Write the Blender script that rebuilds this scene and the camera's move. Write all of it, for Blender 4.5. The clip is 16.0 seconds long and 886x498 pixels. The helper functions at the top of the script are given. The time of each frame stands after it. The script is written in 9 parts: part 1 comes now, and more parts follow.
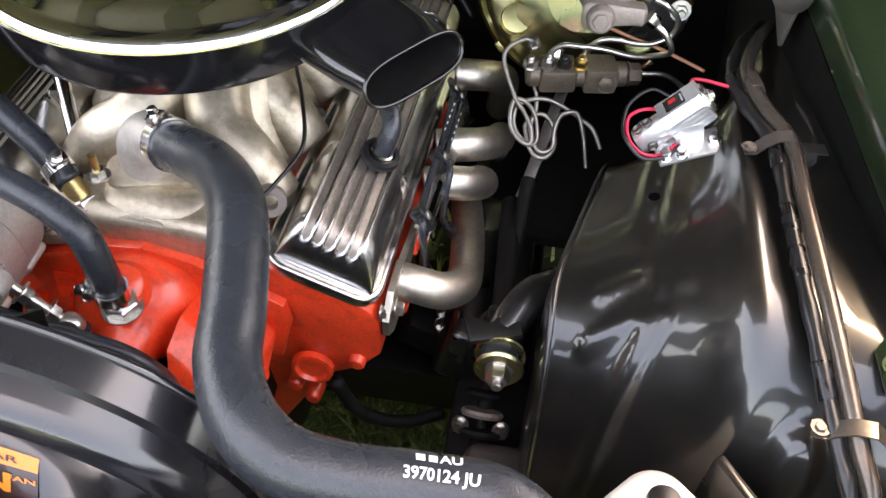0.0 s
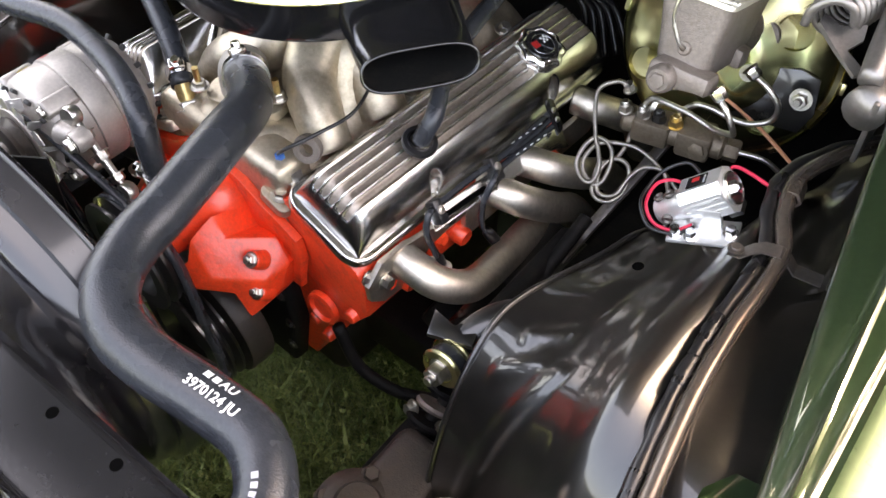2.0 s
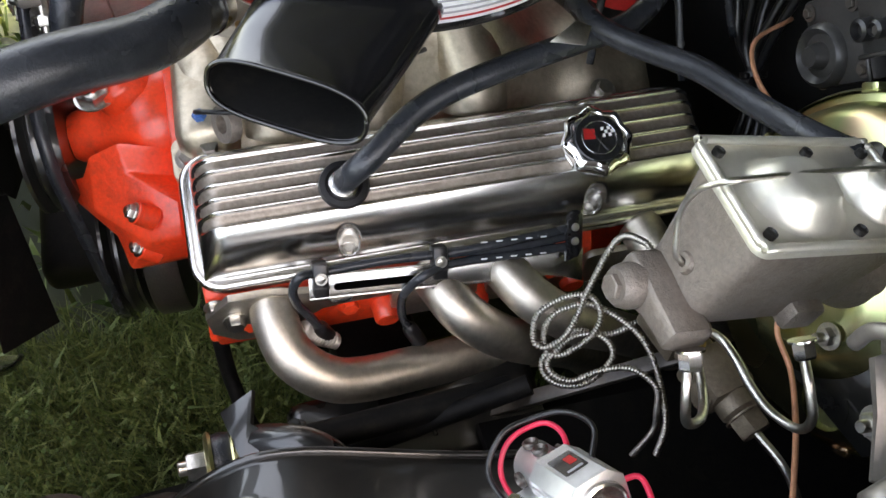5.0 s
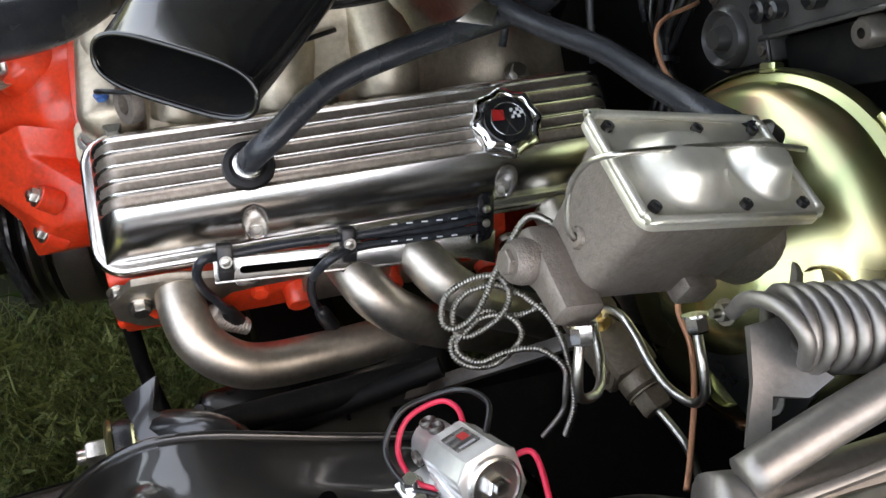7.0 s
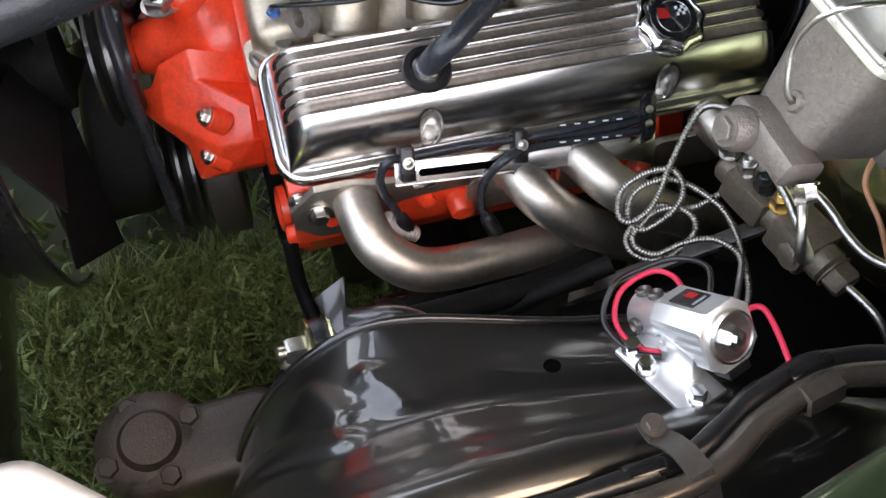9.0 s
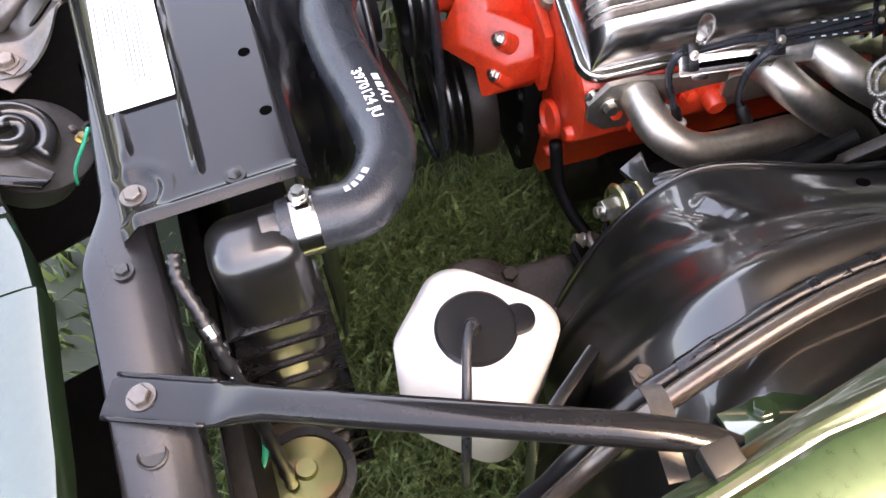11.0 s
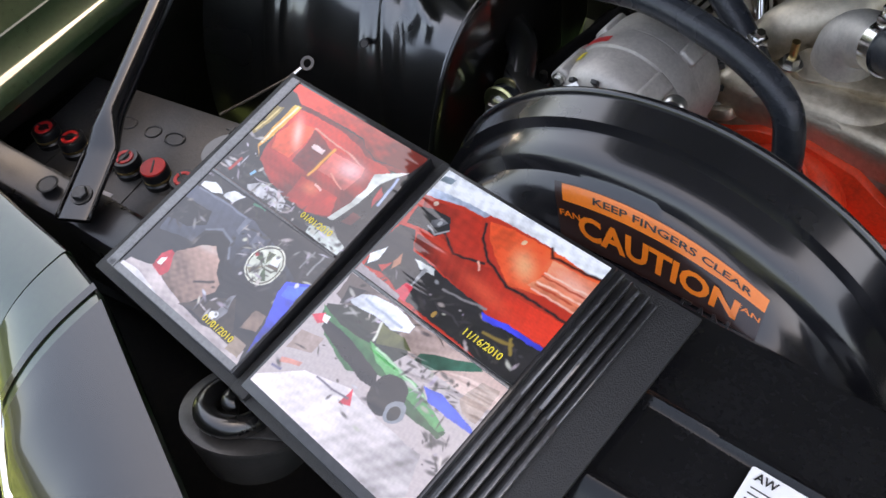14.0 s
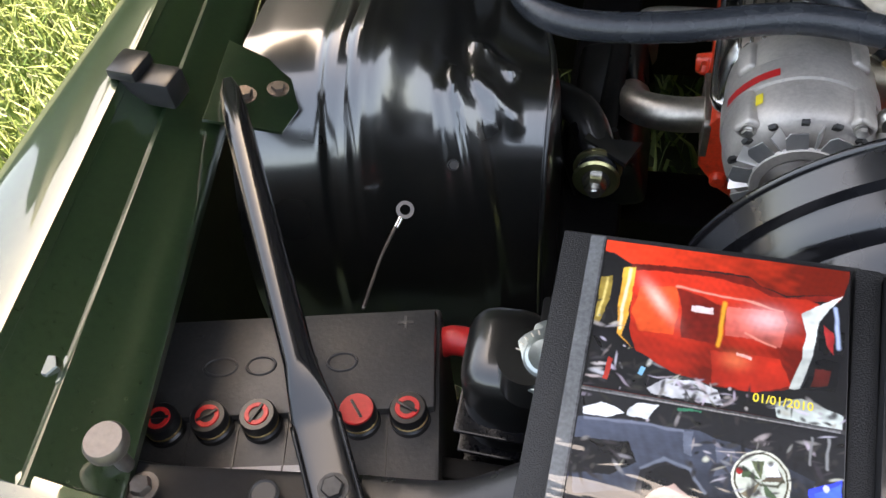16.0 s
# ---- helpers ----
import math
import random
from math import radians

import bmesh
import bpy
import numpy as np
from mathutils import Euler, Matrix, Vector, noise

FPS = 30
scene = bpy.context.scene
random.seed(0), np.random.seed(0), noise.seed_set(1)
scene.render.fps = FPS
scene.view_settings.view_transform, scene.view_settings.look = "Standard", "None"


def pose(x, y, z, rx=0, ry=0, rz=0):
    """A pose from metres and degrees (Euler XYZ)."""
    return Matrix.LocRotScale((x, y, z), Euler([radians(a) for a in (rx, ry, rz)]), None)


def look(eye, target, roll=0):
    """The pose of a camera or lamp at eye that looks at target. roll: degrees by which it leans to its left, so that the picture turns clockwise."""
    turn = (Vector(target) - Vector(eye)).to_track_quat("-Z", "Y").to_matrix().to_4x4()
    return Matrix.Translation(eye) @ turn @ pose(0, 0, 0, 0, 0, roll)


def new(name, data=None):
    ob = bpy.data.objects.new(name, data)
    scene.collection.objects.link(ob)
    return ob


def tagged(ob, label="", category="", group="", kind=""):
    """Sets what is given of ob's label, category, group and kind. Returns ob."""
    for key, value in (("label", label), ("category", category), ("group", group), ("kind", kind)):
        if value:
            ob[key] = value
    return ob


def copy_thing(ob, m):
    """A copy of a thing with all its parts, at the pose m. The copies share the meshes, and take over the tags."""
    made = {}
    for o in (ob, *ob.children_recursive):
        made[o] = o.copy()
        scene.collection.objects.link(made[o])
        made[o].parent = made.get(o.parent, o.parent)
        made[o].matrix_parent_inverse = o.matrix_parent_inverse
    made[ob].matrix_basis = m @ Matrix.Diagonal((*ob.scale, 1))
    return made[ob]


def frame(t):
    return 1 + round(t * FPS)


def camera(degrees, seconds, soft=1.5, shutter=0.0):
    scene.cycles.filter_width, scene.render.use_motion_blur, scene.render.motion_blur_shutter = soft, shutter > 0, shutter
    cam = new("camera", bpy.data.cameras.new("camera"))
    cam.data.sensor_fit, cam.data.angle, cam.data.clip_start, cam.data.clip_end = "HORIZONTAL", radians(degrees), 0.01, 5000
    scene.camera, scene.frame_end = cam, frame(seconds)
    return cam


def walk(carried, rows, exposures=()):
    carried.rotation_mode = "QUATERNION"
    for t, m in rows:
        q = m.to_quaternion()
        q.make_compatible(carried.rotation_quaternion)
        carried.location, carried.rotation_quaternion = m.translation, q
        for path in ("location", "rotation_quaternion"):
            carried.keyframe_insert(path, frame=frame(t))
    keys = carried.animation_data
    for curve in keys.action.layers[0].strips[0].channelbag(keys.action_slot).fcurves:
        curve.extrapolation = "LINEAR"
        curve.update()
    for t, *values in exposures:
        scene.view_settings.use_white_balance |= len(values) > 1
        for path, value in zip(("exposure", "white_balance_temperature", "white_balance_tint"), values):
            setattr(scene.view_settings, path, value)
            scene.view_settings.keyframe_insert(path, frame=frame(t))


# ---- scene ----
cam = camera(54.9, 16.0)
PATH = [
    (0, (0.387, 0.069, 1.343), (0.251, 1.367, -0.172), 3.4),
    (0.5, (0.51, 0.077, 1.357), (0.109, 1.299, -0.174), 0.7),
    (1, (0.547, 0.111, 1.361), (0.082, 1.32, -0.163), 0.4),
    (1.5, (0.652, 0.144, 1.36), (0.053, 1.299, -0.159), -0.3),
    (2, (0.753, 0.184, 1.385), (-0.076, 1.183, -0.135), -1.5),
    (2.5, (0.748, 0.249, 1.363), (-0.168, 1.163, -0.163), -1.7),
    (3, (0.772, 0.361, 1.357), (-0.247, 1.143, -0.176), -0.9),
    (3.2, (0.801, 0.422, 1.353), (-0.282, 1.117, -0.178), -1.3),
    (5.3, (0.717, 0.7, 1.269), (-0.356, 1.081, -0.375), 3.7),
    (5.5, (0.719, 0.702, 1.268), (-0.353, 1.097, -0.374), 3.9),
    (6, (0.731, 0.715, 1.265), (-0.325, 1.148, -0.377), 5.3),
    (6.5, (0.736, 0.725, 1.262), (-0.306, 1.201, -0.378), 7.5),
    (7, (0.742, 0.73, 1.264), (-0.298, 1.217, -0.373), 7.7),
    (7.5, (0.745, 0.715, 1.249), (-0.295, 1.186, -0.393), 7.6),
    (8, (0.737, 0.675, 1.233), (-0.285, 1.108, -0.431), 6.6),
    (8.2, (0.741, 0.663, 1.232), (-0.279, 1.077, -0.438), 5.2),
    (10.3, (0.886, 0.416, 1.277), (-0.151, 0.788, -0.391), 0.6),
    (10.5, (0.906, 0.392, 1.292), (-0.146, 0.708, -0.379), -0.9),
    (11, (0.9, 0.256, 1.307), (-0.193, 0.555, -0.341), -4.3),
    (11.5, (0.855, 0.067, 1.32), (-0.228, 0.545, -0.292), -3.9),
    (12, (0.715, 0.026, 1.291), (-0.351, 0.568, -0.312), -5.5),
    (12.5, (0.59, -0.076, 1.287), (-0.407, 0.56, -0.326), -9.2),
    (13, (0.477, -0.188, 1.344), (-0.445, 0.621, -0.235), -9.9),
    (13.5, (0.302, -0.14, 1.324), (-0.631, 0.704, -0.231), -9.5),
    (14, (0.167, -0.091, 1.313), (-0.744, 0.772, -0.244), -9.2),
    (14.5, (0.009, -0.138, 1.307), (-0.723, 0.863, -0.262), -8.1),
    (15, (-0.151, -0.212, 1.325), (-0.697, 0.915, -0.234), -7.9),
    (15.5, (-0.241, -0.187, 1.317), (-0.719, 0.973, -0.241), -8.9),
    (16, (-0.346, -0.13, 1.296), (-0.75, 1.055, -0.264), -9.1),
]
EXPOSURES = [(0, 4.0, 10300, 18), (3.2, 3.85, 10300, 18), (5.3, 3.65, 10300, 13), (8.2, 3.53, 10000, 14), (10.3, 4.0, 9300, 20), (11.3, 4.02, 9200, 22), (12.0, 3.5, 9100, 15), (12.5, 3.36, 9200, 13), (13.2, 3.05, 9000, 10), (14.5, 2.34, 9200, 16), (15.2, 2.4, 9800, 14), (16, 3.0, 9300, 12)]
walk(cam, [(t, look(eye, target, roll)) for t, eye, target, roll in PATH], EXPOSURES)
# ---- light ----
world = bpy.data.worlds.new("sky")
scene.world = world
world.use_nodes = True
wn, wl = world.node_tree.nodes, world.node_tree.links
sky = wn.new("ShaderNodeTexSky")
sky.sky_type, sky.sun_disc = "NISHITA", False
sky.sun_elevation, sky.sun_rotation = radians(63), radians(8)
sky.air_density, sky.dust_density, sky.ozone_density = 1.0, 3.5, 0.8
wn["Background"].inputs["Strength"].default_value = 0.15
wl.new(sky.outputs["Color"], wn["Background"].inputs["Color"])
sun = new("sun", bpy.data.lights.new("sun", "SUN"))
sun.data.energy, sun.data.angle, sun.data.color = 4.2, radians(16), (1.0, 0.94, 0.85)
sun.matrix_world = look((0.253, 1.798, 3.564), (0, 0, 0))


# ---- materials ----
def mat(name, color, rough=0.5, metal=0.0, vary=0.15, scale=40.0, bump=0.0, bump_scale=300.0, coat=0.0, dirt=None, dirt_amount=0.0, rough_vary=0.1, coat_rough=0.04, spec=0.5):
    m = bpy.data.materials.new(name)
    m.use_nodes = True
    n, l = m.node_tree.nodes, m.node_tree.links
    b = n["Principled BSDF"]
    co = n.new("ShaderNodeTexCoord")
    fine, broad = n.new("ShaderNodeTexNoise"), n.new("ShaderNodeTexNoise")
    fine.inputs["Scale"].default_value, fine.inputs["Detail"].default_value = scale * 6, 6
    broad.inputs["Scale"].default_value, broad.inputs["Detail"].default_value = scale * 0.4, 4
    for t in (fine, broad):
        l.new(co.outputs["Object"], t.inputs["Vector"])
    mix = n.new("ShaderNodeMix")
    mix.data_type = "RGBA"
    mix.inputs[6].default_value = (*[c * (1 - vary) for c in color], 1)
    mix.inputs[7].default_value = (*[min(1, c * (1 + vary)) for c in color], 1)
    half = n.new("ShaderNodeMath")
    half.operation = "ADD"
    l.new(fine.outputs["Fac"], half.inputs[0]), l.new(broad.outputs["Fac"], half.inputs[1])
    ramp = n.new("ShaderNodeMapRange")
    ramp.inputs["From Min"].default_value, ramp.inputs["From Max"].default_value = 0.7, 1.3
    l.new(half.outputs[0], ramp.inputs["Value"])
    l.new(ramp.outputs[0], mix.inputs[0])
    out = mix.outputs[2]
    if dirt:
        d = n.new("ShaderNodeMix")
        d.data_type = "RGBA"
        spot = n.new("ShaderNodeTexNoise")
        spot.inputs["Scale"].default_value, spot.inputs["Detail"].default_value, spot.inputs["Roughness"].default_value = scale, 8, 0.7
        l.new(co.outputs["Object"], spot.inputs["Vector"])
        cut = n.new("ShaderNodeMapRange")
        cut.inputs["From Min"].default_value, cut.inputs["From Max"].default_value = 0.5, 0.75
        cut.inputs["To Max"].default_value = dirt_amount
        l.new(spot.outputs["Fac"], cut.inputs["Value"])
        l.new(cut.outputs[0], d.inputs[0])
        l.new(out, d.inputs[6])
        d.inputs[7].default_value = (*dirt, 1)
        out = d.outputs[2]
    l.new(out, b.inputs["Base Color"])
    rr = n.new("ShaderNodeMapRange")
    rr.inputs["To Min"].default_value, rr.inputs["To Max"].default_value = max(0.02, rough * (1 - rough_vary)), min(1, rough * (1 + rough_vary))
    l.new(broad.outputs["Fac"], rr.inputs["Value"])
    l.new(rr.outputs[0], b.inputs["Roughness"])
    b.inputs["Metallic"].default_value = metal
    b.inputs["Coat Weight"].default_value, b.inputs["Coat Roughness"].default_value = coat, coat_rough
    b.inputs["Specular IOR Level"].default_value = spec
    if bump:
        bn, bt = n.new("ShaderNodeBump"), n.new("ShaderNodeTexNoise")
        bt.inputs["Scale"].default_value, bt.inputs["Detail"].default_value = bump_scale, 5
        l.new(co.outputs["Object"], bt.inputs["Vector"])
        bn.inputs["Strength"].default_value, bn.inputs["Distance"].default_value = bump, 0.002
        l.new(bt.outputs["Fac"], bn.inputs["Height"])
        l.new(bn.outputs[0], b.inputs["Normal"])
    return m


GLOSS = mat("gloss_black_paint", (0.008, 0.008, 0.008), 0.3, vary=0.2, bump=0.02, bump_scale=60, coat=0.9, coat_rough=0.10, dirt=(0.045, 0.035, 0.028), dirt_amount=0.15, rough_vary=0.3)
# gloss black with brown mottling, on the left inner fender only
BROWNGLOSS = mat("brown_mottled_black_paint", (0.007, 0.0065, 0.006), 0.35, vary=0.25, scale=14, bump=0.015, bump_scale=60, coat=1.0, coat_rough=0.07, dirt=(0.06, 0.045, 0.034), dirt_amount=0.25, rough_vary=0.3)
MOULDED = mat("moulded_black_plastic", (0.011, 0.011, 0.013), 0.26, vary=0.2, bump=0.02, bump_scale=80, coat=0.8, coat_rough=0.14, rough_vary=0.3)
ENAMEL = mat("black_enamel", (0.007, 0.007, 0.008), 0.16, vary=0.2, bump=0.02, bump_scale=60, coat=0.5, coat_rough=0.08, rough_vary=0.3)
SATIN = mat("satin_black_paint", (0.009, 0.009, 0.010), 0.14, vary=0.2, bump=0.02, dirt=(0.03, 0.03, 0.03), dirt_amount=0.1, rough_vary=0.25, spec=0.35)
MATTE = mat("flat_black_metal", (0.006, 0.006, 0.006), 0.6, vary=0.3, bump=0.1, dirt=(0.05, 0.04, 0.03), dirt_amount=0.2, spec=0.12)
# brown picked for what the glossy panels mirror of the unseen hood
UNDERHOOD = mat("hood_underside_brown", (0.024, 0.019, 0.015), 0.45, vary=0.25, scale=8, bump=0.05, dirt=(0.05, 0.045, 0.04), dirt_amount=0.4)
PLASTIC = mat("black_plastic", (0.010, 0.010, 0.011), 0.3, vary=0.15, bump=0.06, bump_scale=900, spec=0.5)
RUBBER = mat("black_rubber_hose", (0.022, 0.025, 0.030), 0.27, vary=0.2, bump=0.25, bump_scale=500, dirt=(0.07, 0.07, 0.075), dirt_amount=0.3)
def strong_coat(m, ior):
    m.node_tree.nodes["Principled BSDF"].inputs["Coat IOR"].default_value = ior
    return m


GREEN = strong_coat(mat("dark_green_metallic_paint", (0.013, 0.032, 0.013), 0.36, metal=0.45, vary=0.15, scale=400, coat=1.0, rough_vary=0.1), 1.95)
WETGLOSS = strong_coat(mat("polished_black_paint", (0.007, 0.007, 0.0065), 0.3, vary=0.25, scale=14, bump=0.01, bump_scale=60, coat=1.0, coat_rough=0.13, dirt=(0.05, 0.04, 0.03), dirt_amount=0.15, rough_vary=0.3), 2.0)
MACHINED = mat("machined_aluminium", (0.82, 0.82, 0.81), 0.36, metal=0.85, vary=0.06, scale=25, bump=0.05, bump_scale=700, rough_vary=0.2)
OILYIRON = mat("oily_brown_iron", (0.17, 0.135, 0.10), 0.42, metal=0.5, vary=0.25, bump=0.35, bump_scale=500, dirt=(0.10, 0.06, 0.03), dirt_amount=0.5)
SPRING = mat("spring_wire", (0.44, 0.41, 0.365), 0.34, metal=0.95, vary=0.15)
CAPZINC = mat("blue_zinc_cap", (0.36, 0.41, 0.40), 0.32, metal=0.75, vary=0.12, scale=30, bump=0.08, dirt=(0.3, 0.28, 0.22), dirt_amount=0.3)
STRIPE = mat("black_stripe_paint", (0.012, 0.013, 0.015), 0.25, vary=0.15, coat=1.0)
ORANGE = mat("orange_engine_paint", (0.85, 0.06, 0.022), 0.33, vary=0.15, bump=0.25, bump_scale=180, coat=0.25, dirt=(0.08, 0.015, 0.01), dirt_amount=0.5)
POLISH = mat("polished_aluminium", (0.72, 0.71, 0.69), 0.24, metal=1.0, vary=0.08, scale=25, bump=0.05, bump_scale=500, dirt=(0.30, 0.25, 0.20), dirt_amount=0.45, rough_vary=0.3)
CASTAL = mat("satin_cast_aluminium", (0.38, 0.32, 0.27), 0.42, metal=0.8, vary=0.25, bump=0.15, bump_scale=700, dirt=(0.16, 0.12, 0.09), dirt_amount=0.5)
INTAKE = mat("cast_aluminium", (0.54, 0.465, 0.36), 0.44, metal=0.88, vary=0.18, scale=22, bump=0.22, bump_scale=380, dirt=(0.24, 0.17, 0.10), dirt_amount=0.65)
ALTCASE = mat("die_cast_grey", (0.50, 0.46, 0.42), 0.48, metal=0.6, vary=0.12, bump=0.2, bump_scale=600, dirt=(0.18, 0.15, 0.12), dirt_amount=0.35)
IRON = mat("bare_cast_iron", (0.228, 0.192, 0.166), 0.46, metal=0.45, vary=0.2, bump=0.5, bump_scale=520, dirt=(0.13, 0.08, 0.05), dirt_amount=0.5)
STEEL = mat("steel_header_tube", (0.64, 0.58, 0.50), 0.42, metal=1.0, vary=0.15, scale=25, bump=0.08, dirt=(0.32, 0.24, 0.17), dirt_amount=0.45, rough_vary=0.25)
LIDZINC = mat("satin_zinc_plate", (0.80, 0.77, 0.68), 0.36, metal=0.72, vary=0.06, scale=15, bump=0.05, dirt=(0.34, 0.22, 0.10), dirt_amount=0.3, rough_vary=0.3)
BOLT = mat("plated_bolt_steel", (0.62, 0.6, 0.56), 0.3, metal=1.0, vary=0.2, bump=0.1, dirt=(0.25, 0.2, 0.12), dirt_amount=0.4)
DARKBOLT = mat("black_oxide_bolt", (0.06, 0.06, 0.06), 0.4, metal=0.8, vary=0.3)
ZINC = mat("bright_zinc", (0.78, 0.77, 0.76), 0.16, metal=1.0, vary=0.1)
CHROME = mat("chrome", (0.86, 0.86, 0.87), 0.05, metal=1.0, vary=0.03)
CLIPSTEEL = mat("brown_grey_steel", (0.14, 0.125, 0.115), 0.42, metal=0.75, vary=0.15, bump=0.1, dirt=(0.2, 0.13, 0.08), dirt_amount=0.4)
BRASS = mat("brass_fitting", (0.65, 0.48, 0.22), 0.35, metal=1.0, vary=0.2)
COPPER = mat("copper_wire_sleeve", (0.62, 0.28, 0.16), 0.4, metal=0.3, vary=0.15)
REDWIRE = mat("red_wire", (0.65, 0.02, 0.06), 0.4, vary=0.1)
GREENWIRE = mat("green_wire", (0.0, 0.35, 0.2), 0.4, vary=0.1)
REDPLASTIC = mat("red_plastic", (0.5, 0.02, 0.02), 0.4, vary=0.15)
WHITE = mat("white_plastic", (0.82, 0.79, 0.74), 0.4, vary=0.04, scale=8)
PAPER = mat("white_label_paper", (0.85, 0.85, 0.85), 0.5, vary=0.02)
# black print, and the shade inside holes, slots and grooves
INKSHADE = mat("black_ink_and_slot_shade", (0.02, 0.02, 0.02), 0.5, vary=0.1)
# black for the shade inside holes that are not cut
HOLESHADE = mat("hole_shade_black", (0.002, 0.002, 0.002), 1.0, vary=0.1, spec=0.0)
GREYINK = mat("grey_print", (0.35, 0.35, 0.37), 0.5, vary=0.1)
WHITEINK = mat("white_ink", (0.8, 0.8, 0.78), 0.5, vary=0.06)
ORANGEINK = mat("orange_sticker_vinyl", (0.9, 0.2, 0.02), 0.35, vary=0.06, coat=0.4)
DARKSTICK = mat("dark_sticker_vinyl", (0.03, 0.012, 0.01), 0.3, vary=0.2, coat=0.4)
YELLOW = mat("yellow_date_print", (0.8, 0.62, 0.05), 0.4, vary=0.06)
BATT = mat("battery_case_plastic", (0.035, 0.034, 0.034), 0.4, vary=0.2, bump=0.15, dirt=(0.14, 0.12, 0.1), dirt_amount=0.25)
DUSTYBLACK = mat("dusty_black_housing", (0.035, 0.034, 0.033), 0.32, vary=0.25, bump=0.06, dirt=(0.10, 0.09, 0.08), dirt_amount=0.35)
BROWNSTEEL = mat("weathered_black_bar", (0.13, 0.108, 0.092), 0.26, metal=0.65, vary=0.2, dirt=(0.2, 0.12, 0.08), dirt_amount=0.4)
GREYPAINT = mat("dark_grey_painted_steel", (0.014, 0.014, 0.016), 0.28, metal=0.1, vary=0.2, bump=0.06, coat=0.15)
BLUE = mat("blue_plastic", (0.02, 0.1, 0.3), 0.4)
DARKIRON = mat("dark_oily_iron", (0.055, 0.048, 0.043), 0.45, metal=0.5, vary=0.25, bump=0.3, bump_scale=400, dirt=(0.12, 0.08, 0.05), dirt_amount=0.3)
HINGE = mat("natural_steel_hinge", (0.27, 0.25, 0.235), 0.45, metal=0.85, vary=0.12, bump=0.1)


def gold_mat():
    m = mat("yellow_zinc_plating", (0.62, 0.55, 0.28), 0.29, metal=1.0, vary=0.12, scale=12, rough_vary=0.3)
    n, l = m.node_tree.nodes, m.node_tree.links
    b = n["Principled BSDF"]
    tint, ramp, co = n.new("ShaderNodeTexNoise"), n.new("ShaderNodeValToRGB"), n.new("ShaderNodeTexCoord")
    tint.inputs["Scale"].default_value = 9
    l.new(co.outputs["Object"], tint.inputs["Vector"])
    l.new(tint.outputs["Fac"], ramp.inputs["Fac"])
    for e, c, p in zip((ramp.color_ramp.elements[0], ramp.color_ramp.elements[1]), ((0.72, 0.62, 0.33, 1), (0.45, 0.50, 0.26, 1)), (0.4, 0.62)):
        e.color, e.position = c, p
    e = ramp.color_ramp.elements.new(0.7)
    e.color = (0.66, 0.46, 0.30, 1)
    l.new(ramp.outputs["Color"], b.inputs["Base Color"])
    return m


GOLD = gold_mat()


def grass_mat(name, a, b2, blades):
    m = bpy.data.materials.new(name)
    m.use_nodes = True
    n, l = m.node_tree.nodes, m.node_tree.links
    b = n["Principled BSDF"]
    mix = n.new("ShaderNodeMix")
    mix.data_type = "RGBA"
    mix.inputs[6].default_value, mix.inputs[7].default_value = (*a, 1), (*b2, 1)
    if blades:
        geo = n.new("ShaderNodeNewGeometry")
        l.new(geo.outputs["Random Per Island"], mix.inputs[0])
    else:
        t, co = n.new("ShaderNodeTexNoise"), n.new("ShaderNodeTexCoord")
        t.inputs["Scale"].default_value, t.inputs["Detail"].default_value = 9, 10
        l.new(co.outputs["Object"], t.inputs["Vector"])
        l.new(t.outputs["Fac"], mix.inputs[0])
    l.new(mix.outputs[2], b.inputs["Base Color"])
    b.inputs["Roughness"].default_value = 0.55
    return m


SOIL = grass_mat("lawn_turf", (0.012, 0.022, 0.008), (0.045, 0.062, 0.026), False)
WOODS = grass_mat("woods_leaves", (0.02, 0.035, 0.012), (0.06, 0.075, 0.03), False)
BLADE = grass_mat("grass_blade", (0.045, 0.10, 0.02), (0.21, 0.26, 0.085), True)


# ---- building helpers ----
def link(name, bm, material, parent=None, label="", smooth=40):
    if smooth:
        lim = radians(smooth)
        for f in bm.faces:
            f.smooth = True
        for e in bm.edges:
            if len(e.link_faces) == 2 and e.calc_face_angle(0) > lim:
                e.smooth = False
    me = bpy.data.meshes.new(name)
    bm.to_mesh(me)
    bm.free()
    for m in material if isinstance(material, (list, tuple)) else [material]:
        me.materials.append(m)
    ob = new(name, me)
    if parent:
        ob.parent = parent
    if label:
        ob["label"] = label
    return ob


part = link


def thing(name, label, category, group="", kind="", at=(0, 0, 0)):
    ob = new(name)
    ob.empty_display_size = 0.05
    ob.location = at
    bpy.context.view_layer.update()
    return tagged(ob, label, category, group, kind)


def solo(name, bm, material, label, category, group="", kind="", smooth=40):
    return tagged(link(name, bm, material, None, "", smooth), label, category, group, kind)


def V(*a):
    return Vector(a)


def put(bm, m, since=0):
    bm.verts.ensure_lookup_table()
    bmesh.ops.transform(bm, matrix=m, verts=bm.verts[since:])
    return bm


def box(size, m=None, bevel=0.0, seg=2, bm=None):
    bm = bm or bmesh.new()
    k = len(bm.verts)
    bmesh.ops.create_cube(bm, size=1, matrix=Matrix.Diagonal((*size, 1)))
    bm.verts.ensure_lookup_table()
    if bevel:
        vs = set(bm.verts[k:])
        es = [e for e in bm.edges if e.verts[0] in vs]
        bmesh.ops.bevel(bm, geom=es, offset=bevel, segments=seg, profile=0.5, affect="EDGES")
        bm.verts.ensure_lookup_table()
    if m is not None:
        put(bm, m, k)
    return bm


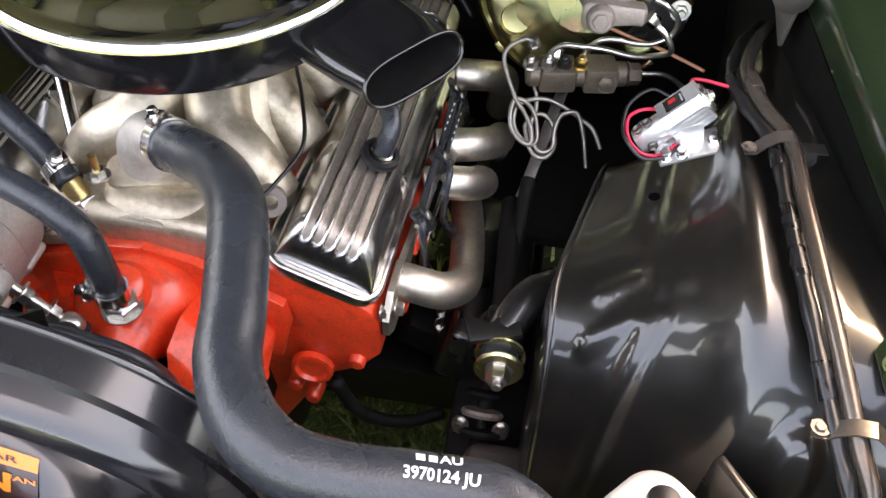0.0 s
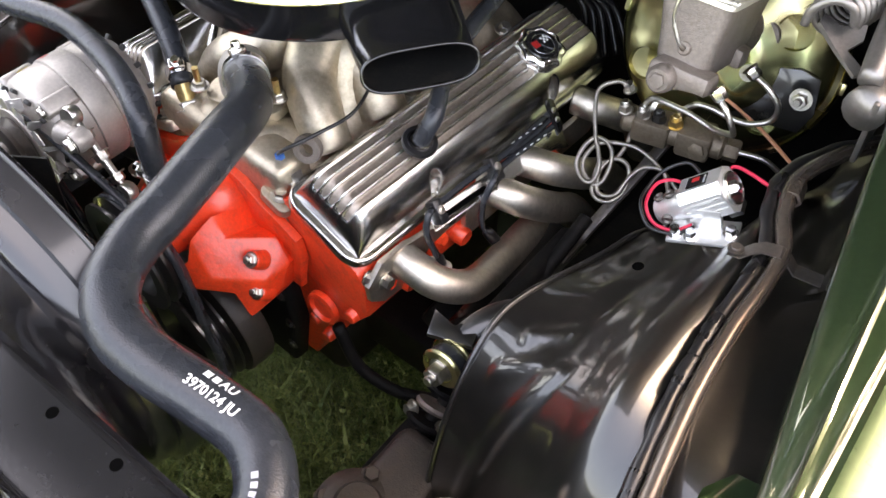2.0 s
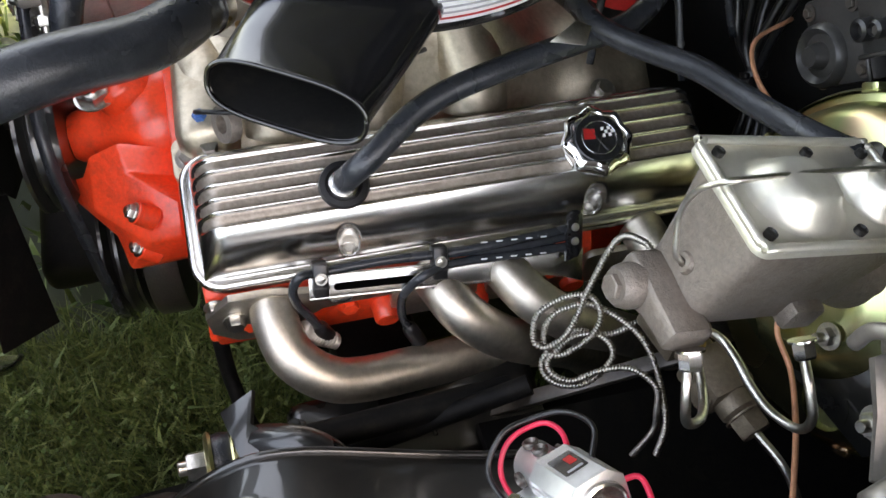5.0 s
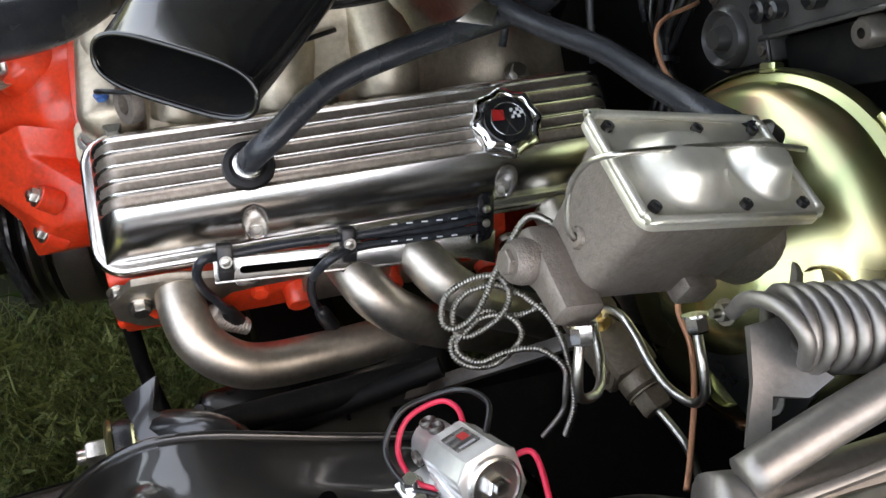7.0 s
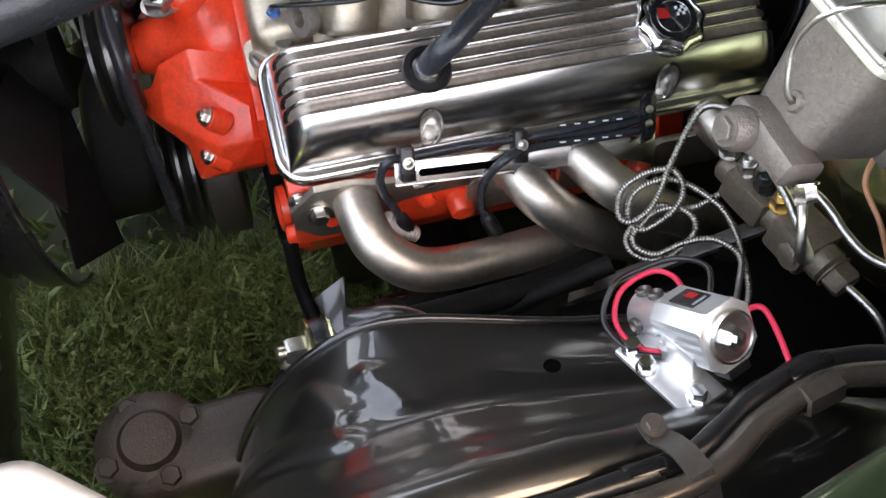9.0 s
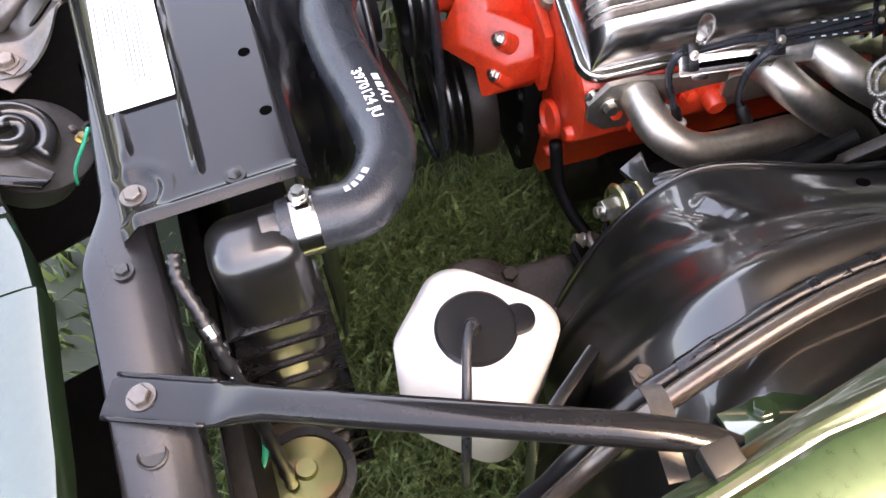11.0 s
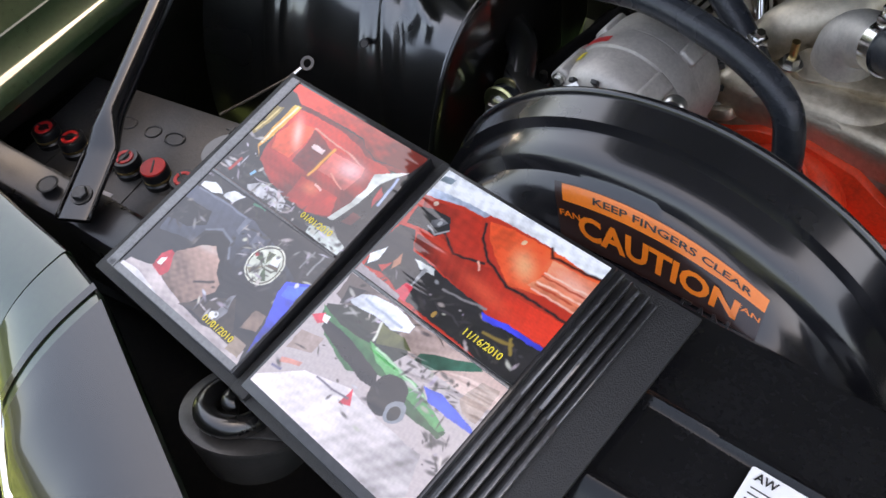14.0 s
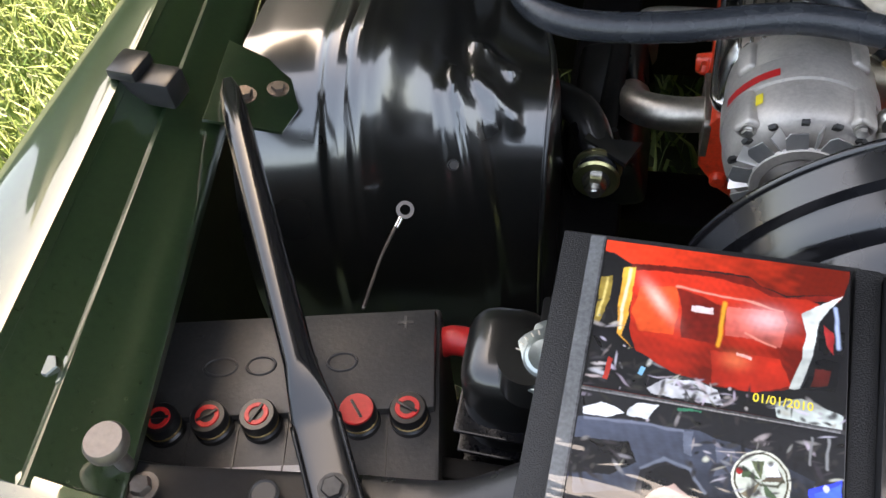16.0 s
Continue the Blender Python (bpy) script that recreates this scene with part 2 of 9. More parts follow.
def axis(p, d):
    """A pose at p whose z points along d."""
    return Matrix.Translation(p) @ Vector(d).normalized().to_track_quat("Z", "Y").to_matrix().to_4x4()


def lathe(profile, m=None, seg=32, bm=None, lobes=0, depth=0.0):
    """Turn (radius, height) pairs round z."""
    bm = bm or bmesh.new()
    rings = []
    for r, h in profile:
        if r < 1e-6:
            rings.append([bm.verts.new((0, 0, h))])
        else:
            ring = []
            for i in range(seg):
                a = 2 * math.pi * i / seg
                rr = r * (1 + (depth * math.cos(lobes * a) if lobes else 0))
                ring.append(bm.verts.new((rr * math.cos(a), rr * math.sin(a), h)))
            rings.append(ring)
    for a, b in zip(rings, rings[1:]):
        for i in range(seg):
            j = (i + 1) % seg
            if len(a) == 1 and len(b) > 1:
                bm.faces.new((a[0], b[i], b[j]))
            elif len(b) == 1 and len(a) > 1:
                bm.faces.new((a[i], a[j], b[0]))
            elif len(a) > 1:
                bm.faces.new((a[i], a[j], b[j], b[i]))
    if m is not None:
        bmesh.ops.transform(bm, matrix=m, verts=[v for r in rings for v in r])
    return bm


def rod(p0, p1, r, r2=None, seg=20, bm=None, bevel=0.0):
    p0, p1 = Vector(p0), Vector(p1)
    h, r2 = (p1 - p0).length, r if r2 is None else r2
    b = bevel
    prof = [(0, 0), (r - b, 0), (r, b), (r2, h - b), (r2 - b, h), (0, h)] if b else [(0, 0), (r, 0), (r2, h), (0, h)]
    return lathe(prof, axis(p0, p1 - p0), seg, bm)


def spline(pts, per=8):
    """A smooth line through points (Catmull-Rom, centripetal enough for gentle bends)."""
    p = [Vector(q) for q in pts]
    p = [p[0] * 2 - p[1]] + p + [p[-1] * 2 - p[-2]]
    out = []
    for i in range(1, len(p) - 2):
        a, b, c, d = p[i - 1 : i + 3]
        for k in range(per):
            t = k / per
            out.append(0.5 * (2 * b + (c - a) * t + (2 * a - 5 * b + 4 * c - d) * t * t + (3 * b - a - 3 * c + d) * t**3))
    out.append(p[-2])
    return out


def frames(line):
    """Points with two cross directions that do not twist."""
    up = None
    res = []
    for i, p in enumerate(line):
        d = (line[min(i + 1, len(line) - 1)] - line[max(i - 1, 0)]).normalized()
        if up is None:
            up = V(0, 0, 1) if abs(d.z) < 0.9 else V(1, 0, 0)
        side = d.cross(up).normalized()
        up = side.cross(d).normalized()
        res.append((p, side, up, d))
    return res


def tube(pts, r, seg=14, per=8, bm=None, radius=None, caps=True, ready=False):
    """A round hose or wire along a smooth line. radius(k): its radius at share k of the way."""
    bm = bm or bmesh.new()
    line = pts if ready else spline(pts, per)
    rings, n = [], len(line)
    for i, (p, s, u, d) in enumerate(frames(line)):
        rr = radius(i / (n - 1)) if radius else r
        rings.append([bm.verts.new(p + rr * (math.cos(2 * math.pi * k / seg) * s + math.sin(2 * math.pi * k / seg) * u)) for k in range(seg)])
    for a, b in zip(rings, rings[1:]):
        for k in range(seg):
            j = (k + 1) % seg
            bm.faces.new((a[k], b[k], b[j], a[j]))
    if caps:
        bm.faces.new(rings[0]), bm.faces.new(rings[-1][::-1])
    return bm


def resample(line, step):
    out, left = [line[0].copy()], step
    for a, b in zip(line, line[1:]):
        seg = (b - a).length
        pos = left
        while pos <= seg:
            out.append(a.lerp(b, pos / seg))
            pos += step
        left = pos - seg
    return out


def coil_tube(pts, r, bump, pitch, bm=None, seg=10):
    """A line wrapped in a wire spring: its radius swells at every turn."""
    line = resample(spline(pts, 14), pitch / 4)
    bm = bm or bmesh.new()
    rings = []
    for i, (p, s, u, d) in enumerate(frames(line)):
        ring = []
        for k in range(seg):
            a = 2 * math.pi * k / seg
            rr = r + bump * (0.5 + 0.5 * math.cos(i * math.pi / 2 - a))
            ring.append(bm.verts.new(p + rr * (math.cos(a) * s + math.sin(a) * u)))
        rings.append(ring)
    for a, b in zip(rings, rings[1:]):
        for k in range(seg):
            j = (k + 1) % seg
            bm.faces.new((a[k], b[k], b[j], a[j]))
    bm.faces.new(rings[0]), bm.faces.new(rings[-1][::-1])
    return bm


def sheet(rows, thick=0.0, bm=None):
    """A surface through rows of points, given a thickness downwards along its normals."""
    bm = bm or bmesh.new()
    grid = [[bm.verts.new(p) for p in row] for row in rows]
    faces = []
    for a, b in zip(grid, grid[1:]):
        for i in range(len(a) - 1):
            faces.append(bm.faces.new((a[i], a[i + 1], b[i + 1], b[i])))
    if thick:
        bmesh.ops.recalc_face_normals(bm, faces=faces)
        bmesh.ops.solidify(bm, geom=faces, thickness=thick)
    return bm


def prism(outline, h, m=None, bevel=0.0, bm=None, seg=2):
    """A flat plate of height h over an outline in x and y."""
    bm = bm or bmesh.new()
    k = len(bm.verts)
    f = bm.faces.new([bm.verts.new((x, y, 0)) for x, y in outline])
    bm.normal_update()
    if f.normal.z < 0:
        f.normal_flip()
    top = bmesh.ops.extrude_face_region(bm, geom=[f])
    bmesh.ops.translate(bm, verts=[v for v in top["geom"] if isinstance(v, bmesh.types.BMVert)], vec=(0, 0, h))
    bm.verts.ensure_lookup_table()
    vs = set(bm.verts[k:])
    bmesh.ops.recalc_face_normals(bm, faces=[f for f in bm.faces if f.verts[0] in vs])
    if bevel:
        es = [e for e in bm.edges if e.verts[0] in vs and abs(e.verts[0].co.z - e.verts[1].co.z) < 1e-6 and e.verts[0].co.z > h / 2]
        bmesh.ops.bevel(bm, geom=es, offset=bevel, segments=seg, profile=0.5, affect="EDGES")
        bm.verts.ensure_lookup_table()
    if m is not None:
        put(bm, m, k)
    return bm


def rounded(w, h, r, n=5):
    """The outline of a rectangle with round corners."""
    out = []
    for cx, cy, a0 in ((w / 2 - r, h / 2 - r, 0), (-w / 2 + r, h / 2 - r, 90), (-w / 2 + r, -h / 2 + r, 180), (w / 2 - r, -h / 2 + r, 270)):
        for i in range(n + 1):
            a = radians(a0 + 90 * i / n)
            out.append((cx + r * math.cos(a), cy + r * math.sin(a)))
    return out


def hexbolt(p, d, r=0.008, h=0.007, washer=0.0, stud=0.0, bm=None):
    """A hexagon head with a flange, and the end of its thread where that shows."""
    m = axis(p, d)
    w = washer or r * 1.35
    bm = lathe([(0, 0), (w, 0), (w, 0.0015), (0, 0.0015)], m, 20, bm)
    bm = lathe([(0, 0.0015), (r, 0.0015), (r, h * 0.85), (r * 0.88, h), (0, h)], m, 6, bm)
    if stud:
        bm = lathe([(0, h), (r * 0.5, h), (r * 0.5, h + stud * 0.85), (r * 0.4, h + stud), (0, h + stud)], m, 12, bm)
    return bm


def lettering(text, size, m, bm=None, depth=0.0, align="CENTER", warp=None, bold=0.0):
    """Words in the built-in font as mesh, facing z of the pose m."""
    cu = bpy.data.curves.new("words", "FONT")
    cu.body, cu.size, cu.align_x, cu.align_y, cu.extrude, cu.resolution_u, cu.offset = text, 1.0, align, "CENTER", depth / size, 3, bold / size
    ob = new("words", cu)
    bpy.context.view_layer.update()
    me = bpy.data.meshes.new_from_object(ob.evaluated_get(bpy.context.evaluated_depsgraph_get()))
    bpy.data.objects.remove(ob)
    bm = bm or bmesh.new()
    k = len(bm.verts)
    bm.from_mesh(me)
    bpy.data.meshes.remove(me)
    bm.verts.ensure_lookup_table()
    for v in bm.verts[k:]:
        v.co *= size
    if warp:
        bmesh.ops.triangulate(bm, faces=bm.faces[:])
        for _ in range(3):
            long = [e for e in bm.edges if e.calc_length() > size * 0.2]
            bmesh.ops.subdivide_edges(bm, edges=long, cuts=1)
            bmesh.ops.triangulate(bm, faces=bm.faces[:])
        bm.verts.ensure_lookup_table()
    for v in bm.verts[k:]:
        v.co = warp(v.co) if warp else m @ v.co
    return bm


def smoothstep(a, b, x):
    t = max(0.0, min(1.0, (x - a) / (b - a)))
    return t * t * (3 - 2 * t)


def lerp_table(x, xs, ys):
    return float(np.interp(x, xs, ys))


# ---- ground ----
def ground():
    bm = bmesh.new()
    ext = [-400, -40, -6, -2.5, -1.5, -0.5, 0.5, 1.5, 2.5, 6, 40, 400]
    rows = [[(x, y + 0.5, 0.012 * math.sin(3 * x) * math.cos(2.3 * y) if abs(x) < 7 and abs(y) < 7 else 0.0) for x in ext] for y in ext]
    sheet(rows, 0, bm)
    bmesh.ops.recalc_face_normals(bm, faces=bm.faces)
    solo("ground", bm, SOIL, "short green lawn turf under and round the car", "ground", kind="structure")
    rng = np.random.default_rng(4)
    verts, faces = [], []

    def patch(x0, x1, y0, y1, n, low, high, wide):
        for _ in range(n):
            x, y, a, h = rng.uniform(x0, x1), rng.uniform(y0, y1), rng.uniform(0, 6.28), rng.uniform(low, high)
            w, lean, b = wide * rng.uniform(0.6, 1.3), rng.uniform(0.3, 1.1) * h, rng.uniform(0, 6.28)
            ca, sa, lx, ly = math.cos(a) * w, math.sin(a) * w, math.cos(b) * lean, math.sin(b) * lean
            k = len(verts)
            verts.extend(((x - ca, y - sa, 0), (x + ca, y + sa, 0), (x + lx * 0.35 + ca * 0.7, y + ly * 0.35 + sa * 0.7, h * 0.65), (x + lx * 0.35 - ca * 0.7, y + ly * 0.35 - sa * 0.7, h * 0.65), (x + lx, y + ly, h * 0.95)))
            faces.extend(((k, k + 1, k + 2, k + 3), (k + 3, k + 2, k + 4)))

    patch(-0.1, 0.75, 0.2, 0.95, 30000, 0.03, 0.085, 0.0014)
    patch(0.1, 0.75, -0.3, 0.3, 4000, 0.03, 0.08, 0.0022)
    patch(-2.6, -0.9, 0.3, 2.6, 26000, 0.03, 0.09, 0.003)
    patch(-1.6, 0.3, -1.6, -0.3, 16000, 0.03, 0.08, 0.003)
    patch(-3.4, 3.4, -2.8, 4.2, 60000, 0.03, 0.09, 0.006)
    me = bpy.data.meshes.new("grass")
    me.from_pydata(verts, [], faces)
    me.materials.append(BLADE)
    tagged(new("grass", me), "short uneven grass blades of a mown lawn", "grass", kind="stuff")
    # clover leaves among the blades
    verts, faces = [], []
    for _ in range(900):
        x, y, h, a0 = rng.uniform(0.0, 0.75), rng.uniform(0.2, 0.95), rng.uniform(0.03, 0.065), rng.uniform(0, 6.28)
        for j in range(3):
            a, r, k = a0 + j * 2.09, rng.uniform(0.0028, 0.0045), len(verts)
            cx, cy = x + math.cos(a) * r, y + math.sin(a) * r
            for q in range(6):
                verts.append((cx + r * 0.9 * math.cos(q * 1.047), cy + r * 0.9 * math.sin(q * 1.047), h + rng.uniform(-0.002, 0.002)))
            faces.append(tuple(range(k, k + 6)))
    me = bpy.data.meshes.new("clover")
    me.from_pydata(verts, [], faces)
    me.materials.append(BLADE)
    tagged(new("clover", me), "small green clover leaves in the lawn", "clover", kind="stuff")


ground()


def far_trees():
    """A ring of woods beyond the lawn, which the shiny panels mirror."""
    rows = []
    for i in range(361):
        a = radians(i)
        # tall trees stand close behind the car, low ones far in front of it
        tall = 6 + 28 * smoothstep(0.45, 0.75, math.sin(a)) * smoothstep(0.5, 0.1, math.cos(a)) + 5 * smoothstep(0.0, 0.4, math.sin(a)) * smoothstep(0.0, 0.5, math.cos(a))
        h = tall * (1 + 0.22 * noise.noise(V(math.cos(a) * 4, math.sin(a) * 4, 1)) + 0.22 * noise.noise(V(math.cos(a) * 17, math.sin(a) * 17, 3)) + 0.1 * noise.noise(V(math.cos(a) * 60, math.sin(a) * 60, 5)))
        r = 34 + 4 * noise.noise(V(math.cos(a) * 7, math.sin(a) * 7, 9))
        rows.append([V(r * math.cos(a), r * math.sin(a), z) for z in (-0.3, h * 0.4, h * 0.75, h)])
    solo("backdrop", sheet(rows), WOODS, "dark green belt of distant trees round the lawn", "backdrop", kind="structure")


far_trees()


# ---- body ----
def fender(side, label):
    """side -1: the car's right fender, +1: its left one."""
    ob = thing("front_fender", label, "car fender", group="front fenders")
    inner = (lambda y: -0.762 - 0.12 * y) if side < 0 else (lambda y: max(0.790 - 0.02 * (y - 0.5), 0.789 - 0.173 * (y - 0.5)))
    lip = (lambda y: -0.663 - 0.178 * y) if side < 0 else (lambda y: max(0.682, 0.764 - 0.173 * (y - 0.5)))
    out = -0.873 if side < 0 else 0.888
    # the left fender climbs towards the cowl
    rise = (lambda y: 0.0) if side < 0 else (lambda y: max(0.0, min(0.10, 0.05 + 0.11 * (y - 0.5))))
    ys = [0.03, 0.06, 0.12, 0.2, 0.3, 0.4, 0.5, 0.6, 0.7, 0.85, 1.0, 1.15, 1.35, 1.7]
    rows = []
    for y in ys:
        i, s = inner(y), side
        row = [(out + s * 0.035, 0.25), (out + s * 0.04, 0.62), (out + s * 0.03, 0.74), (out + s * 0.018, 0.778), (out, 0.799), (out - s * 0.02, 0.805)]
        row += [(i + s * 0.012, 0.806), (i + s * 0.004, 0.804), (i, 0.798)]
        rows.append([(x, y, z + (rise(y) if z > 0.3 else 0)) for x, z in row])
    part("top_panel", sheet(rows, 0.0025), GREEN, ob)
    rows = []
    for y in ys:
        i, p, s = inner(y), lip(y), side
        w = i - p
        row = [(i, 0.7975), (i - w * 0.05, 0.789), (i - w * 0.12, 0.784), (i - w * 0.36, 0.776), (i - w * 0.42, 0.778), (i - w * 0.48, 0.772), (i - w * 0.8, 0.760), (p + w * 0.03, 0.754), (p, 0.750), (p + w * 0.01, 0.738), (p + w * 0.03, 0.712 if s > 0 else 0.7375)]
        if s < 0:
            row = [(x, z) for (x, _), z in zip(row, (0.7975, 0.791, 0.786, 0.771, 0.772, 0.765, 0.752, 0.746, 0.742, 0.737, 0.730))]
        rows.append([(x, y, z + rise(y)) for x, z in row])
    part("gutter", sheet(rows, 0.002), GREEN, ob, "green rain gutter along the inner edge")
    # added black sheet hides the lawn where the gap is a dark void
    part("void_sheet", sheet([[(lip(y) + side * 0.004, y, 0.735 + rise(y) - (0.028 if side > 0 else 0)), (lip(y) + side * 0.02, y, 0.70), (out - side * 0.03, y, 0.60), (out - side * 0.02, y, 0.22)] for y in ys], 0.002), MATTE, ob, "added black sheet for the dark void inside the fender")
    # front extension that turns down to the nose
    rows = []
    xs = [0.449, 0.47, 0.52, 0.6, 0.7, 0.8, 0.86, 0.9, 0.915] if side > 0 else [-0.446, -0.467, -0.52, -0.6, -0.7, -0.8, -0.86, -0.9, -0.91]
    for x in xs:
        k = smoothstep(0.42, 0.9, abs(x))
        rear, front = (0.046 + 0.012 * k if side > 0 else 0.028 + 0.02 * k), -0.085 + 0.03 * k
        drop = 0.05 * smoothstep(0.8, 0.92, abs(x))
        top = 0.747 + 0.05 * smoothstep(0.62, 0.82, abs(x))
        skin = [V(x, rear + (front - rear) * k, top - drop + 0.003 * math.sin(3.1 * k) - 0.014 * k - 0.034 * k**3 - 0.016 * smoothstep(0.85, 1, k)) for k in np.linspace(0, 1, 17)]
        f = skin[-1]
        rows.append([skin[0] + V(0, 0, -0.03), skin[0] + V(0, 0, -0.006), skin[0] + V(0, -0.003, -0.001)] + skin[1:] + [f + V(0, -0.004, -0.02), f + V(0, 0.004, -0.05), V(x, front, 0.3)])
    part("front_extension", sheet(rows, 0.0025), GREEN, ob)
    trim = [(x, -0.102 + 0.03 * smoothstep(0.42, 0.9, abs(x)), 0.662 + 0.05 * smoothstep(0.62, 0.82, abs(x)) - 0.05 * smoothstep(0.8, 0.92, abs(x))) for x in xs]
    part("trim_strip", tube(trim, 0.009, 10, 4), CHROME, ob, "bright chrome trim strip along the front edge")
    return ob


fender_r = fender(-1, "dark green metallic front fender with a flat gutter and chrome edge")
fender_l = fender(1, "glossy green metallic front fender beside the brake cylinder")
bm = hexbolt((-0.752, 0.118, 0.772), (0, 0, 1), 0.010, 0.008, 0.015)
part("fender_bolt", bm, GREEN, fender_r, "green painted fender bolt")
bm = hexbolt((-0.722, 0.448, 0.752), (0.2, 0, 1), 0.008, 0.008, 0.012)
part("brace_bolt", bm, BROWNSTEEL, fender_r)
bm = hexbolt((-0.692, 0.462, 0.75), (0.2, 0, 1), 0.007, 0.006, 0.011)
part("brace_bolt", bm, BROWNSTEEL, fender_r)
part("brace_tab", prism([(-0.045, -0.05), (0.03, -0.035), (0.04, 0.0), (0.02, 0.05), (-0.045, 0.06)], 0.004, pose(-0.712, 0.455, 0.742, 4, 28, 8), 0.001), GREEN, fender_r)
part("brace_tab", prism([(-0.012, -0.035), (0.035, -0.04), (0.035, 0.03), (0.004, 0.035), (-0.014, 0.012)], 0.004, pose(0.735, 0.53, 0.738, 0, -28, 0), 0.0012), GREEN, fender_l)
part("brace_bolt", hexbolt((0.733, 0.524, 0.742), (-0.3, 0, 1), 0.007, 0.006, 0.011), GREEN, fender_l)
bumper = thing("hood_bumper", "black rubber hood bumper block in the fender gutter", "rubber bumper", at=(-0.785, 0.41, 0.776))
part("block", box((0.055, 0.03, 0.03), pose(-0.002, 0, 0.018, 0, 0, -7), 0.004), PLASTIC, bumper)
part("foot", box((0.03, 0.034, 0.012), pose(-0.02, 0.002, 0.038, 0, 0, -7), 0.003), PLASTIC, bumper)
bumper2 = copy_thing(bumper, pose(0.780, 0.453, 0.801, 0, 0, 190) @ Matrix.Diagonal((0.7, 0.8, 0.45, 1)))


def nose():
    ob = thing("nose_panel", "dark green nose panel with wide black racing stripes", "car nose")
    rx = [-0.444, -0.385, -0.265, -0.15, -0.07, -0.035, -0.01, 0.037, 0.157, 0.298, 0.40, 0.447]
    ry = [0.026, 0.017, -0.027, -0.068, -0.094, -0.101, -0.099, -0.087, -0.045, 0.003, 0.036, 0.043]
    fx, fy = [-0.444, -0.336, -0.271, -0.15, -0.025, 0.1, 0.326, 0.402, 0.447], [-0.087, -0.14, -0.155, -0.215, -0.262, -0.215, -0.133, -0.098, -0.088]

    def surf(x, k):
        """k 0 at the rear edge, 1 at the front edge."""
        rear, front = lerp_table(x, rx, ry), lerp_table(x, fx, fy)
        return V(x, rear + (front - rear) * k, 0.747 + 0.003 * math.sin(3.1 * k) - 0.014 * k - 0.034 * k**3 - 0.016 * smoothstep(0.85, 1, k))

    def band(x0, x1, lift, thick):
        n = max(2, int(abs(x1 - x0) / 0.012) + 2)
        rows = []
        for i in range(n):
            x = x0 + (x1 - x0) * i / (n - 1)
            # stripes run along the car; their lines narrow a little towards the front
            row = [surf(x, k / 14) + V(0, 0, lift) for k in range(15)]
            rows.append(row)
        return sheet(rows, thick)

    rows = []
    for i in range(90):
        x = -0.444 + 0.891 * i / 89
        r = surf(x, 0)
        row = [r + V(0, 0, -0.03), r + V(0, 0, -0.006), r + V(0, -0.003, -0.001)] + [surf(x, k / 16) for k in range(1, 17)]
        f = surf(x, 1)
        row += [f + V(0, -0.004, -0.02), f + V(0, 0.004, -0.05), f + V(0, 0.01, -0.35)]
        rows.append(row)
    part("panel", sheet(rows, 0.002), GREEN, ob)
    for x0, x1 in ((-0.37, -0.105), (-0.092, -0.084), (-0.391, -0.383), (0.062, 0.345), (0.041, 0.049), (0.358, 0.366)):
        part("stripe", band(x0, x1, 0.0022, 0.0), STRIPE, ob, "black stripe paint")
    trim = [surf(x, 1) + V(0, -0.008, -0.022) for x in fx]
    part("trim_strip", tube(trim, 0.008, 10, 6), CHROME, ob, "bright chrome trim strip along the front edge")
    for x in (-0.032,):
        part("edge_bolt", hexbolt((x, -0.088, 0.738), (0, 0.3, 1), 0.008, 0.006, 0.012), GREEN, ob)
    # emblem
    p = surf(0.0, 0.52)
    m = Matrix.Translation(p + V(0, 0, 0.002)) @ pose(0, 0, 0, 12, 0, 6)
    em = part("emblem", prism([(-0.022, 0.036), (0.022, 0.036), (0.022, -0.042), (0, -0.050), (-0.022, -0.042)], 0.006, m, 0.002), CHROME, ob, "chrome shield emblem with a red field")
    part("red_field", prism([(-0.018, 0.032), (0.018, 0.032), (0.018, -0.026), (-0.018, -0.026)], 0.0065, m @ pose(0, 0, 0.0002)), REDPLASTIC, em)
    part("name_bar", prism([(-0.018, -0.029), (0.018, -0.029), (0.017, -0.039), (0, -0.045), (-0.017, -0.039)], 0.0065, m @ pose(0, 0, 0.0002)), STRIPE, em, "black enamel name bar")
    part("name_print", box((0.026, 0.004, 0.0005), m @ pose(0, -0.034, 0.0069)), CHROME, em)
    part("crescent", tube([m @ V(0.011 * math.cos(a / 10), 0.003 + 0.022 * math.sin(a / 10), 0.007) for a in range(8, 56, 4)], 0.0016, 6, 3), CHROME, em)
    return ob


nose()


# ---- wheelhouses ----
RX, RZ = [0.40, 0.45, 0.50, 0.546, 0.59, 0.608, 0.618, 0.626, 0.634, 0.642, 0.650, 0.658, 0.668, 0.69, 0.74], [0.622, 0.630, 0.646, 0.664, 0.704, 0.729, 0.740, 0.7440, 0.7425, 0.7400, 0.7375, 0.7350, 0.7325, 0.732, 0.736]


